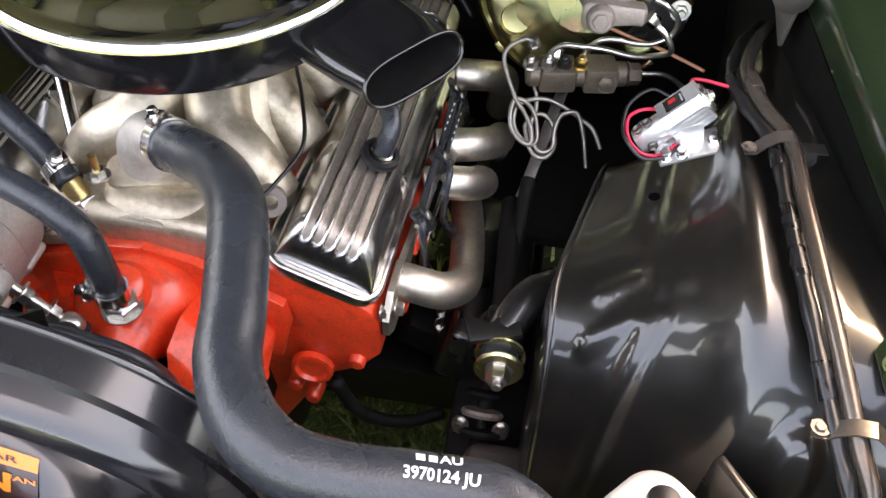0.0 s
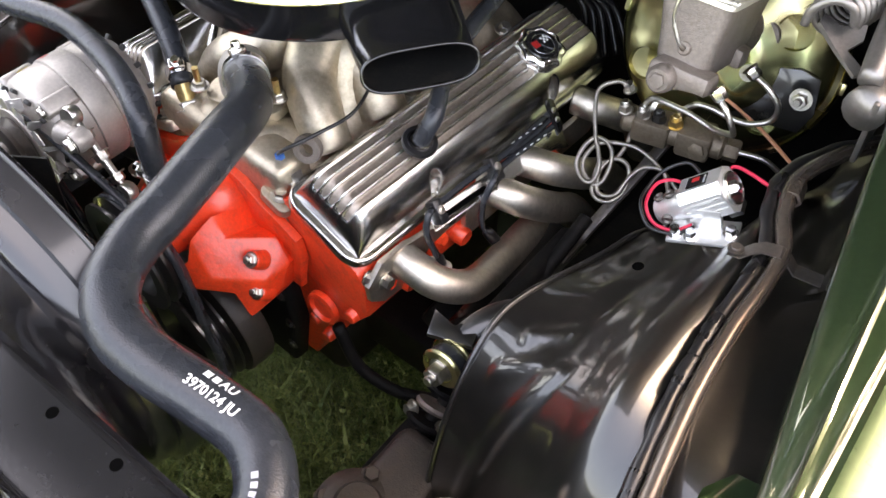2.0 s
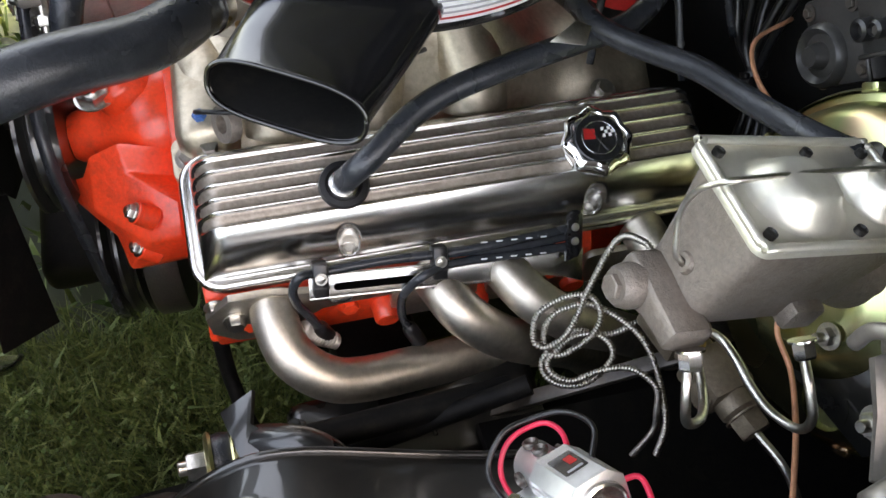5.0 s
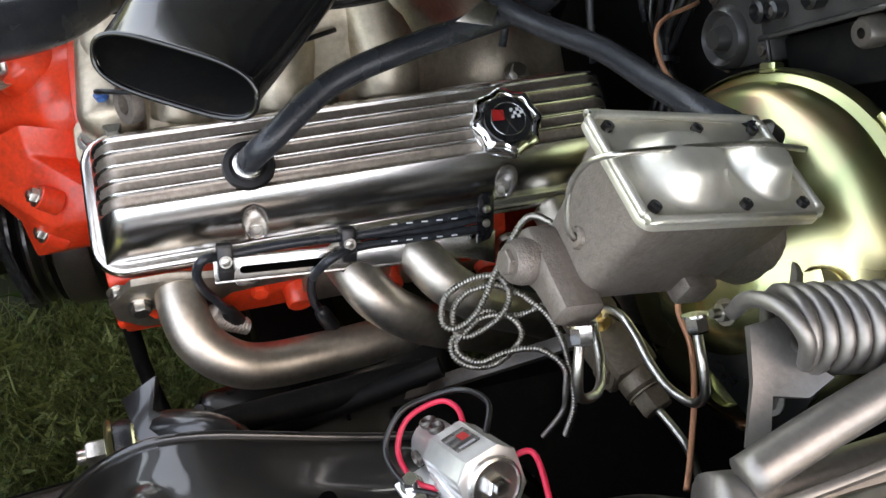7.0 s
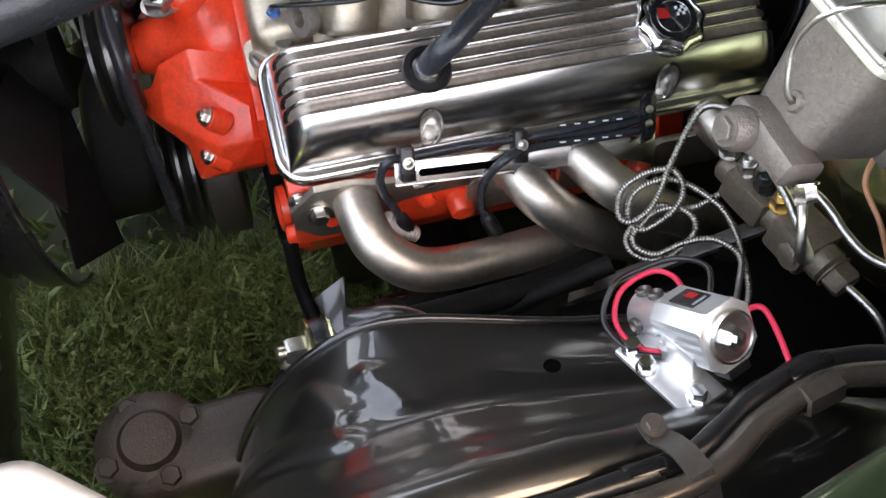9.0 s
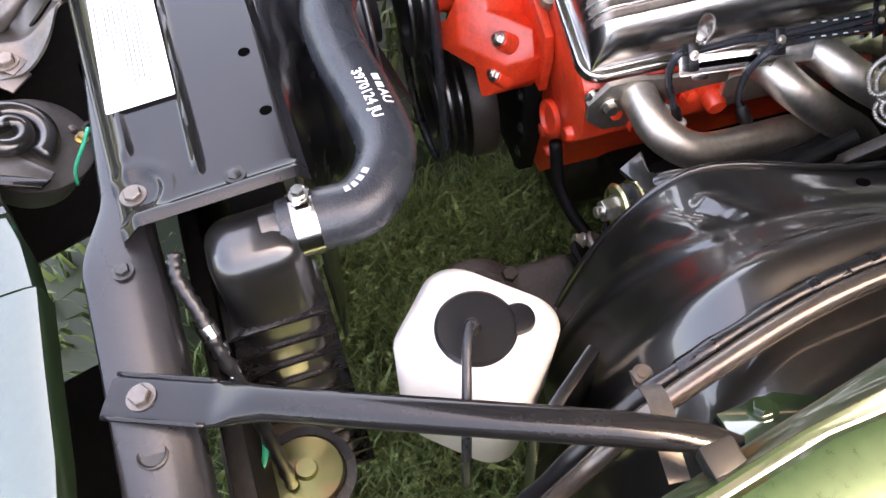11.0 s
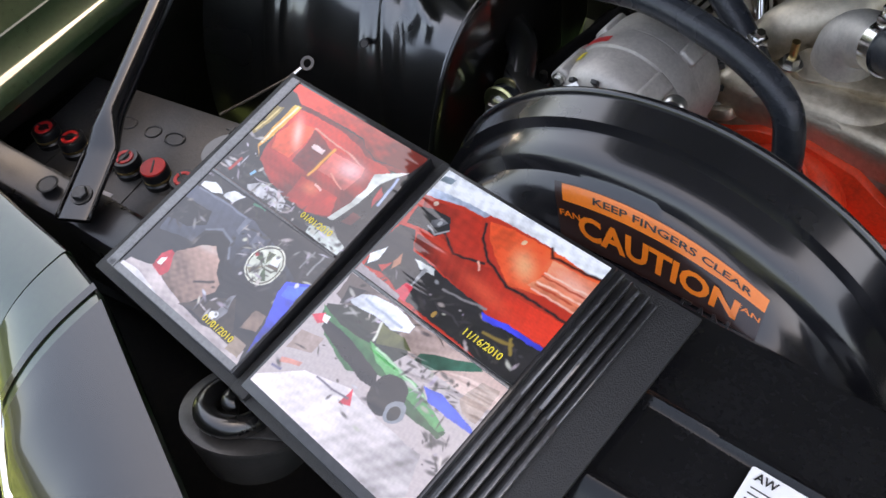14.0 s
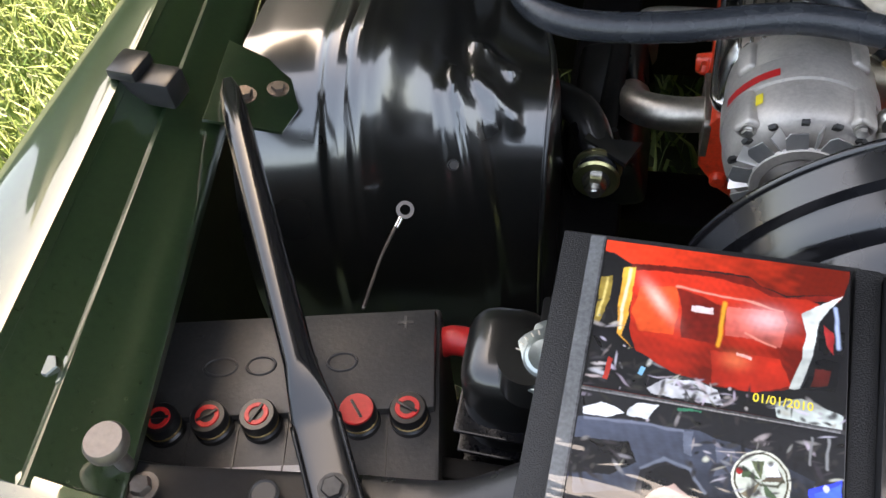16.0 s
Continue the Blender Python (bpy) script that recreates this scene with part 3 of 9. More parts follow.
def house_point(x, a, y):
    """A point of the left wheelhouse: a, the angle up the front arch, or y behind it."""
    yf = 0.492 - 0.30 * (x - 0.45)
    rz = 0.36 - 0.2 * (x - 0.45)
    xs = x
    top = sum(lerp_table(x + d, RX, RZ) for d in (-0.008, -0.004, 0, 0.004, 0.008)) / 5
    if a is not None:
        r = 0.165
        return V(xs, yf + r * (1 - math.cos(a)), top - rz * (1 - math.sin(a)))
    y0 = yf + 0.165
    out = lerp_table(y, [0.66, 0.81, 0.90, 1.0, 1.2], [0.0, 0.034, 0.058, 0.13, 0.20]) * smoothstep(0.69, 0.45, x)
    drop = 0.03 * smoothstep(0.66, 0.84, y) * smoothstep(0.56, 0.45, x) + 0.16 * smoothstep(0.86, 1.05, y) * smoothstep(0.72, 0.5, x)
    sink = 0.022 * smoothstep(0.66, 0.86, y) * smoothstep(0.73, 0.66, x) * smoothstep(0.5, 0.56, x)
    return V(xs + out, y0 + (y - y0), top - drop - sink)


CREASE = [((0.552, 0.575), (0.530, 0.500), 0.020, 0.006), ((0.532, 0.650), (0.512, 0.580), 0.020, 0.006), ((0.672, 0.72), (0.652, 0.36), 0.016, 0.006), ((0.648, 0.72), (0.634, 0.45), 0.012, 0.005)]
EMBOSS = [((0.497, 0.635), (0.534, 0.652), 0.013, 0.008), ((0.487, 0.588), (0.528, 0.604), 0.013, 0.008), ((0.548, 0.60), (0.50, 0.495), 0.016, 0.010)]


def wheelhouse(side, label):
    ob = thing("wheelhouse_panel", label, "inner fender", group="wheelhouse panels")
    bm = bmesh.new()
    xs = list(np.linspace(0.452, 0.76, 78))
    grid = []
    steps = [("a", radians(v)) for v in np.linspace(-25, 88, 44)] + [("y", v) for v in np.linspace(0.0, 1.0, 62)]

    def mirror(p):
        return p if side > 0 else V(0.012 - p.x, p.y - 0.03, p.z + 0.022)

    for kind, v in steps:
        row = []
        for x in xs:
            yf = 0.492 - 0.30 * (x - 0.45)
            p = house_point(x, v, 0) if kind == "a" else house_point(x, None, yf + 0.165 + v * (1.2 - yf - 0.165))
            for (x0, y0), (x1, y1), r, h in EMBOSS + (CREASE if side < 0 else []):
                d = V(x1 - x0, y1 - y0)
                q = V(p.x - x0, p.y - y0)
                k = max(0, min(1, q.dot(d) / d.dot(d)))
                dist = (q - d * k).length
                if dist < r:
                    p = p + V(0, -0.25, 1).normalized() * h * (0.8 if side > 0 else 1.0) * (1 - smoothstep(0.35, 1, dist / r))
            # front bump that carries the line clip
            dist = V(p.x - 0.672, p.y - 0.468).length
            p = p + V(0, -0.5, 1) * (0.016 if side > 0 else 0.0) * (1 - smoothstep(0.012, 0.03, dist))
            # shallow vertical waves of pressed sheet metal
            p = p + V(0, -0.8, 0.3) * 0.0006 * math.sin(40 * p.x + 3 * p.y) * smoothstep(0.47, 0.52, p.x)
            # dents
            p = p + V(0, 0, 0.0016 * noise.noise(V(p.x * 5, p.y * 3, side * 3.0)))
            row.append(mirror(p))
        # turned-down inner skirt
        e = row[0]
        s = side
        row = [e + V(-0.016 * s, 0.0, -0.25), e + V(-0.010 * s, 0.0, -0.03), e + V(-0.006 * s, 0, -0.006), e + V(-0.003 * s, 0, 0.001)] + row
        grid.append(row)
    sheet(grid, 0.0, bm)
    bmesh.ops.recalc_face_normals(bm, faces=bm.faces)
    part("panel", bm, BROWNGLOSS if side > 0 else WETGLOSS, ob)
    part("rolled_edge", tube([row[3] for row in grid[2::5]], 0.0035, 8, 3), GLOSS, ob)
    return ob


house_l = wheelhouse(1, "glossy black pressed steel inner fender with embossed ribs")
house_r = wheelhouse(-1, "glossy black inner fender panel behind the battery")
# flat dark discs; the holes' shade is in their colour
part("drain_hole", lathe([(0, 0), (0.0062, 0.0003), (0.0066, 0)], axis((0.546, 0.76, 0.6745), (-0.25, 0, 1)), 20), HOLESHADE, house_l)
part("bolt_hole", lathe([(0, 0), (0.0045, 0), (0.006, 0.001), (0.007, 0)], axis((-0.530, 0.489, 0.632), (0.25, -0.5, 1)), 16), INKSHADE, house_r)


# ---- radiator support ----
def support():
    ob = thing("radiator_support", "black steel radiator support bar across the front", "radiator support")
    bx = [-0.74, -0.66, -0.6, -0.53, -0.46, -0.41, -0.36, 0.36, 0.43, 0.47, 0.53, 0.58, 0.63, 0.74]
    bz = [0.738, 0.722, 0.698, 0.690, 0.693, 0.712, 0.742, 0.750, 0.750, 0.748, 0.735, 0.720, 0.706, 0.70]
    by = [0.055, 0.062, 0.078, 0.09, 0.094, 0.098, 0.10, 0.102, 0.104, 0.108, 0.108, 0.106, 0.104, 0.10]
    rows = []
    for x in np.linspace(-0.74, 0.74, 120):
        c = sum(lerp_table(x + d, bx, bz) for d in (-0.02, -0.01, 0, 0.01, 0.02)) / 5
        y = lerp_table(x, bx, by)
        q = 0.012 * smoothstep(-0.38, -0.45, x)
        f = 0.002 + 0.028 * smoothstep(0.37, 0.46, abs(x))
        rows.append([V(x, y - f + 0.002, c - 0.12), V(x, y - f, c - 0.008), V(x, y - f + 0.003, c - 0.002), V(x, y - f + 0.008, c), V(x, y + 0.024 - q, c + 0.001), V(x, y + 0.030 - q, c - 0.002), V(x, y + 0.033 - q, c - 0.009), V(x, y + 0.034 - q, c - 0.03)])
    part("top_bar", sheet(rows, 0.002), GREYPAINT, ob)
    part("lower_wall", box((1.36, 0.02, 0.42), pose(0, 0.15, 0.42), 0.004), MATTE, ob)
    # holes are discs in the black of their own shade
    for x, y, z in ((0.605, 0.104, 0.7135), (-0.70, 0.058, 0.7385), (-0.585, 0.076, 0.705)):
        part("hole", lathe([(0, 0), (0.009, 0), (0.0105, 0.0012), (0.012, 0)], axis((x, y, z), (0, 0, 1)), 18), INKSHADE, ob)
    part("stud", lathe([(0, 0), (0.006, 0), (0.006, 0.03), (0.014, 0.03), (0.0155, 0.033), (0.0155, 0.040), (0.0135, 0.043), (0, 0.043)], axis((-0.676, 0.066, 0.744), (0, 0, 1)), 24), CLIPSTEEL, ob, "round grey hood stop on a threaded stud")
    part("nut", hexbolt((-0.662, 0.055, 0.735), (0, 0, 1), 0.008, 0.008, 0.012), CLIPSTEEL, ob)
    part("screw", hexbolt((0.462, 0.112, 0.750), (0, 0, 1), 0.006, 0.005, 0.009), DARKBOLT, ob)
    return ob


support()
# added black sheets stand for the dark depth ahead of the radiator
baffle = solo("dark_filler", sheet([[V(x, y, 0.40 - 0.06 * (1 - smoothstep(-0.2, 0.06, y))) for y in (-0.24, -0.12, -0.02, 0.06, 0.14)] for x in np.linspace(-0.86, 0.10, 24)], 0.003), MATTE, "added black sheet for the dark space before the radiator", "baffle")
solo("dark_filler", sheet([[V(x, y, 0.44 - 0.06 * (1 - smoothstep(-0.2, 0.06, y)) + 0.10 * smoothstep(0.36, 0.7, x)) for y in (-0.10, -0.02, 0.03, 0.075)] for x in np.linspace(0.33, 0.86, 14)], 0.003), MATTE, "added black sheet for the dark space below the fender extension", "baffle")


def top_plate():
    ob = thing("radiator_top_plate", "black embossed radiator top plate with emission label", "radiator cover")
    rows = []
    for x in np.linspace(-0.345, 0.44, 230):
        row = []
        y0 = 0.088 + 0.058 * max(x, 0.0)
        for k in np.linspace(0, 1, 84):
            y = y0 + (0.275 - y0) * k**1.25
            z = 0.7735 + 0.05 * (y - 0.19)
            # front edge rolls over and drops
            z -= 0.012 * (1 - smoothstep(y0 + 0.004, y0 + 0.022, y)) + 0.030 * (1 - smoothstep(y0 - 0.001, y0 + 0.005, y))
            z += 0.0045 * math.exp(-(((y - 0.189) / 0.0032) ** 2)) * smoothstep(-0.41, -0.39, -abs(x))
            z += 0.0030 * math.exp(-(((y - y0 - 0.026) / 0.004) ** 2)) * smoothstep(-0.37, -0.35, -abs(x))
            # pocket round the end bolt, open to the front, with a raised rim
            d = math.hypot(x - 0.402, max(0.0, y - 0.138))
            z -= 0.0050 * (1 - smoothstep(0.015, 0.022, d)) - 0.0008 * math.exp(-(((d - 0.027) / 0.005) ** 2))
            z += 0.004 * math.exp(-(((abs(x) - 0.432) / 0.006) ** 2))
            z -= 0.010 * smoothstep(0.266, 0.276, y)
            row.append(V(x, y, z))
        rows.append(row)
    part("plate", sheet(rows, 0.002), SATIN, ob)
    for s in (1,):
        part("end_bolt", hexbolt((0.402 * s, 0.133, 0.7655), (0, 0, 1), 0.0078, 0.006, 0.0112), CLIPSTEEL, ob)
        part("side_bolt", hexbolt((0.419 * s, 0.217, 0.7755), (0, 0, 1), 0.006, 0.003, 0.009), DARKBOLT, ob)
        # flush discs, coloured as dark as the inside of a hole
        for x, y in ((0.279, 0.2525), (0.358, 0.256)):
            part("slot", lathe([(0, 0.0004), (0.0050, 0.0004), (0.0056, 0)], pose(x * s, y, 0.7770, 3), 18), HOLESHADE, ob)
    for x in (0.2105,):
        part("lip_hole", lathe([(0, 0.0004), (0.0075, 0.0004), (0.0085, 0)], axis((x, 0.0995, 0.745), (0, -1, 0.12)), 18), HOLESHADE, ob)
    m = pose(0.221, 0.1535, 0.7737, 2.6, 0, 0.5)
    lab = part("emission_label", prism(rounded(0.176, 0.062, 0.002, 2), 0.0005, m @ pose(0, 0, 0.0008)), PAPER, ob, "white printed emission label")
    k = m @ pose(0, 0, 0.0018)
    part("heading", lettering("VEHICLE EMISSION", 0.0065, k @ pose(0.012, 0.0255, 0)), INKSHADE, lab)
    part("code", lettering("AW", 0.0085, k @ pose(-0.076, 0.025, 0), bold=0.0002), INKSHADE, lab)
    rng = random.Random(3)
    for r in range(11):
        w = rng.uniform(0.13, 0.162) if r < 6 else rng.uniform(0.07, 0.10)
        part("print_line", box((w, 0.0009, 0.0002), k @ pose(-0.083 + w / 2, 0.017 - r * 0.0043, 0)), INKSHADE, lab)
    # embossed word
    part("embossed_word", lettering("FAN", 0.022, pose(0.05, 0.268, 0.7700, 50, 0, 0), depth=0.0008), PLASTIC, ob)
    return ob


top_plate()


# ---- radiator, shroud, fan ----
def radiator():
    ob = thing("radiator", "black crossflow radiator with ribbed side tanks", "radiator")
    part("core", box((0.8, 0.05, 0.44), pose(0.0, 0.225, 0.53), 0.003), MATTE, ob)
    for s in (1, -1):
        part("side_tank", box((0.068, 0.082, 0.46), pose(0.462 if s > 0 else -0.425, 0.215, 0.525 if s > 0 else 0.505), 0.024, 4), GLOSS, ob)
        bm = bmesh.new()
        for i in range(11):
            part("rib", box((0.062, 0.094, 0.005), pose(0.470 if s > 0 else -0.433, 0.213, 0.66 - i * 0.036, 0, -6 * s, 0), 0.002), SATIN, ob)
        bm.free()
    part("inlet_neck", rod((0.455, 0.225, 0.735), (0.456, 0.272, 0.736), 0.024, seg=24), GLOSS, ob)
    part("filler_neck", rod((-0.402, 0.188, 0.725), (-0.402, 0.188, 0.760), 0.024, seg=24), GLOSS, ob)
    C = pose(-0.390, 0.188, 0.757, 8, 0, 0) @ Matrix.Diagonal((0.74, 0.74, 0.9, 1))
    cap = part("radiator_cap", lathe([(0.030, -0.010), (0.034, -0.007), (0.0355, -0.001), (0.034, 0.0015), (0.025, 0.003), (0.0225, 0.004), (0.0205, 0.0095), (0.017, 0.011), (0.010, 0.0095), (0, 0.0092)], C, 48), CAPZINC, ob, "bluish zinc plated radiator cap")
    for a in (8, 188):
        part("cap_ear", prism([(-0.016, 0.026), (-0.010, 0.040), (0.0, 0.0445), (0.010, 0.040), (0.016, 0.026)], 0.004, C @ pose(0, 0, -0.004, 0, 0, a), 0.0014), CAPZINC, cap)
    for k in range(26):
        a = radians(360 / 26 * k)
        if k % 7 != 6:
            part("stamped_mark", box((0.0016, 0.0052, 0.0008), C @ pose(0.0292 * math.cos(a), 0.0292 * math.sin(a), 0.0024, 0, 0, math.degrees(a) - 90)), LIDZINC, cap)
    part("cap_rivet", lathe([(0.006, 0.0), (0.0052, 0.002), (0.003, 0.0012), (0, 0.0012)], C @ pose(0, 0, 0.0092), 20), CAPZINC, cap)
    return ob


radiator()


def shroud_at(a, k):
    """The fan shroud's skin: a round the ring in degrees, k from the radiator (0) to the rear edge (1)."""
    c, s = math.cos(radians(a)), math.sin(radians(a))
    keys = [0.0, 0.12, 0.42, 0.5, 0.56, 0.72, 0.78, 1.0]
    ys = [0.268, 0.275, 0.318, 0.322, 0.326, 0.352, 0.354, 0.385]
    rs = [0.0, 0.0, 0.232, 0.240, 0.245, 0.252, 0.262, 0.267]
    y, r = lerp_table(k, keys, ys), lerp_table(max(k, 0.42), keys, rs)
    ring = V(-0.03 + r * c, y, 0.572 + r * s)
    m = max(abs(c) / 0.345, abs(s) / (0.178 if s > 0 else 0.26))
    flat = V(-0.01 + c / m, y, 0.572 + s / m)
    w = smoothstep(0.08, 0.42, k)
    return flat.lerp(ring, w)


def shroud():
    ob = thing("fan_shroud", "black moulded fan shroud with an orange caution sticker", "fan shroud")
    ks = [0, 0.06, 0.12, 0.17, 0.22, 0.27, 0.32, 0.37, 0.42, 0.46, 0.5, 0.53, 0.56, 0.64, 0.72, 0.75, 0.78, 0.9, 0.97, 1.0]
    rows = [[shroud_at(a, k) for k in ks] for a in np.linspace(-50, 230, 141)]
    part("shell", sheet(rows, 0.003), MOULDED, ob)
    part("rim", tube([shroud_at(a, 1.0) for a in np.linspace(-50, 230, 48)], 0.004, 8, 3), MOULDED, ob)

    def on(x, y, lift):
        """A place of the sticker, in its own flat coordinates."""
        a = 85.8 - x * 1.06 / 0.245 * 57.3
        k = 0.275 + y * 2.1
        return shroud_at(a, k) + V(0, -0.6, 0.8) * lift

    def field(x0, x1, y0, y1, lift):
        return sheet([[on(x0 + (x1 - x0) * i / 24, y0 + (y1 - y0) * j / 6, lift) for j in range(7)] for i in range(25)], 0.0003)

    st = part("caution_sticker", field(-0.10, 0.10, -0.045, 0.045, 0.002), DARKSTICK, ob, "dark sticker with orange caution lettering")
    part("orange_band", field(-0.092, 0.10, 0.013, 0.042, 0.0028), ORANGEINK, st)
    part("band_lettering", lettering("KEEP FINGERS CLEAR", 0.0155, None, warp=lambda c: on(c.x * 1.0 + 0.012, c.y + 0.026, 0.0036), bold=0.0003), INKSHADE, st)
    part("caution_word", lettering("CAUTION", 0.036, None, warp=lambda c: on(c.x * 0.98 + 0.002, c.y * 1.15 - 0.017, 0.0032), bold=0.0012), ORANGEINK, st)
    part("fan_word", lettering("FAN", 0.012, None, warp=lambda c: on(c.x - 0.086, c.y - 0.006, 0.0032), bold=0.0002), ORANGEINK, st)
    part("fan_word", lettering("FAN", 0.012, None, warp=lambda c: on(c.x + 0.088, c.y - 0.006, 0.0032), bold=0.0002), ORANGEINK, st)
    return ob


shroud()


def fan():
    ob = thing("cooling_fan", "black engine cooling fan inside the shroud", "fan")
    part("hub", lathe([(0, -0.03), (0.05, -0.03), (0.055, -0.02), (0.055, 0.03), (0, 0.03)], axis((-0.01, 0.40, 0.56), (0, 1, 0)), 28), MATTE, ob)
    for i in range(5):
        m = axis((-0.01, 0.40, 0.56), (0, 1, 0)) @ pose(0, 0, 0, 0, 0, 72 * i + 20) @ pose(0.135, 0, 0, 28, 0, 0)
        part("blade", prism([(-0.085, -0.03), (0.09, -0.05), (0.1, 0.045), (-0.085, 0.03)], 0.003, m, 0.001), MATTE, ob)
    return ob


fan()


# ---- upper hose ----
HOSE = [(0.006, 0.705, 0.718), (0.036, 0.68, 0.734), (0.102, 0.631, 0.759), (0.152, 0.555, 0.789), (0.180, 0.458, 0.787), (0.191, 0.405, 0.784), (0.215, 0.362, 0.783), (0.251, 0.338, 0.774), (0.297, 0.337, 0.761), (0.351, 0.345, 0.749), (0.412, 0.345, 0.743), (0.454, 0.312, 0.737), (0.456, 0.268, 0.736), (0.455, 0.240, 0.735)]


def band_clamp(at, d, r, ob, wide=0.014, up=(0, 0, 1), screw=True):
    m = axis(at, d)
    cl = part("hose_clamp", lathe([(r, -wide / 2), (r + 0.002, -wide / 2), (r + 0.002, wide / 2), (r, wide / 2)], m, 32), ZINC, ob, "bright zinc worm clamp")
    if screw:
        u = Vector(up).normalized()
        p = Vector(at) + u * (r + 0.005)
        part("screw_housing", box((0.02, 0.014, 0.01), axis(p, u), 0.002), ZINC, cl)
        part("clamp_screw", hexbolt(p + u * 0.004, u, 0.006, 0.009), ZINC, cl)
    return cl


def upper_hose():
    ob = thing("radiator_hose", "thick black rubber upper radiator hose with white part number", "radiator hose")
    r = 0.0265
    line = spline(HOSE, 10)
    part("hose", tube(line, r, 32, ready=True), RUBBER, ob)
    fr = frames(line)
    s = [0.0]
    for a, b in zip(line, line[1:]):
        s.append(s[-1] + (b - a).length)

    def on(c, s0, ang):
        d = s0 + c.x
        i = max(0, min(len(s) - 2, int(np.searchsorted(s, d)) - 1))
        k = (d - s[i]) / (s[i + 1] - s[i])
        p = fr[i][0].lerp(fr[i + 1][0], k)
        side, up = fr[i][1].lerp(fr[i + 1][1], k).normalized(), fr[i][2].lerp(fr[i + 1][2], k).normalized()
        a = ang + c.y / r
        return p + (r + 0.0006) * (math.cos(a) * up - math.sin(a) * side)

    near = min(range(len(line)), key=lambda i: (line[i] - V(0.362, 0.346, 0.748)).length)
    s0 = s[near]
    part("part_number", lettering("3970124 JU", 0.0128, None, warp=lambda c: on(c, s0, 0.28), bold=0.0003), WHITEINK, ob, "white printed part number")
    part("part_code", lettering("AU", 0.0128, None, warp=lambda c: on(c + V(0.008, 0.0145, 0), s0, 0.28), bold=0.0003), WHITEINK, ob)
    for x in (-0.0165, -0.0065):
        part("maker_mark", sheet([[on(V(x - 0.0035 + 0.001 * i, 0.0145 - 0.0035 + 0.0035 * j, 0), s0, 0.28) for j in range(3)] for i in range(8)], 0.0003), WHITEINK, ob)
    for x in (0.085, 0.094, 0.103, 0.112):
        part("batch_mark", sheet([[on(V(x + 0.001 * i, -0.0015 + 0.003 * j, 0), s0, 0.05) for j in range(3)] for i in range(7)], 0.0002), GREYINK, ob)
    band_clamp((0.4555, 0.261, 0.7358), (0.03, 1, 0.02), r + 0.0006, ob, 0.02)
    d = (line[12] - line[7]).normalized()
    band_clamp(line[9], d, r + 0.0006, ob, 0.016, (-0.3, 0.1, 1))
    return ob


upper_hose()


# ---- engine ----
ENG = pose(0.0, 0.634, 0.0, 0, 0, -3.5)


def engine_block():
    ob = thing("engine_block", "orange painted V8 block with cylinder heads", "engine")
    # block front, seen below the heads
    rows = [(-0.19, 0.50), (-0.14, 0.60), (0.14, 0.60), (0.205, 0.47), (0.19, 0.40), (0.165, 0.36), (0.11, 0.25), (-0.11, 0.25), (-0.17, 0.40)]
    bm = prism([(x, z) for x, z in rows], 0.46, ENG @ pose(0, 0.47, 0, 90, 0, 0) @ pose(0, 0, 0), 0.006)
    part("block", bm, ORANGE, ob)
    for s in (1, -1):
        # head: a slab below the valve cover, tilted with it
        out = [(0.09, 0.60), (0.137, 0.626), (0.250, 0.575), (0.262, 0.556), (0.262, 0.492), (0.235, 0.455), (0.20, 0.43), (0.12, 0.52)]
        bm = prism([(s * x, z) for x, z in out], 0.392, ENG @ pose(0, 0.394, 0, 90, 0, 0), 0.004)
        hd = part("cylinder_head", bm, ORANGE, ob)
        for i, y in enumerate((0.07, 0.175, 0.27, 0.375)):
            part("plug_boss", rod(ENG @ V(s * 0.255, y, 0.515), ENG @ V(s * 0.281, y, 0.512), 0.016, 0.013, 16, bevel=0.002), ORANGE, hd)
        for y in (0.02, 0.118, 0.225, 0.33):
            part("head_bolt", hexbolt(ENG @ V(s * 0.266, y + 0.02, 0.535), V(s, 0, 0.1), 0.009, 0.009), ORANGE, hd)
        # round core plug boss on the front
        p = ENG @ V(s * 0.178, -0.002, 0.447)
        part("core_boss", lathe([(0.027, 0), (0.026, 0.008), (0.021, 0.009), (0.018, 0.004), (0, 0.004)], axis(p, V(0, -1, 0.1)), 28), ORANGE, ob)
        for x, z in ((0.15, 0.395), (0.172, 0.372), (0.235, 0.475), (0.165, 0.43)):
            part("boss", rod(ENG @ V(s * x, 0.02, z), ENG @ V(s * x, -0.008, z), 0.012, 0.010, 14, bevel=0.002), ORANGE, ob)
    # timing cover and front plate; cover and bolts take the black of deep shade
    cover = part("timing_cover", prism([(-0.09, 0.24), (-0.118, 0.36), (-0.108, 0.45), (-0.06, 0.485), (0.06, 0.485), (0.108, 0.45), (0.118, 0.36), (0.09, 0.24)], 0.028, ENG @ pose(0, 0.008, 0, 90, 0, 0), 0.010, seg=3), MATTE, ob, "timing chain cover, coloured black for deep shade")
    for x, z in ((0.107, 0.36), (0.1, 0.30), (0.1, 0.42), (-0.107, 0.36), (-0.1, 0.30), (-0.1, 0.42)):
        part("cover_bolt", hexbolt(ENG @ V(x, -0.020, z), (0, -1, 0), 0.006, 0.005, 0.009), DARKBOLT, cover)
    part("oil_pan", box((0.24, 0.42, 0.12), ENG @ pose(0, 0.26, 0.19), 0.03, 3), MATTE, ob)
    return ob


engine_block()


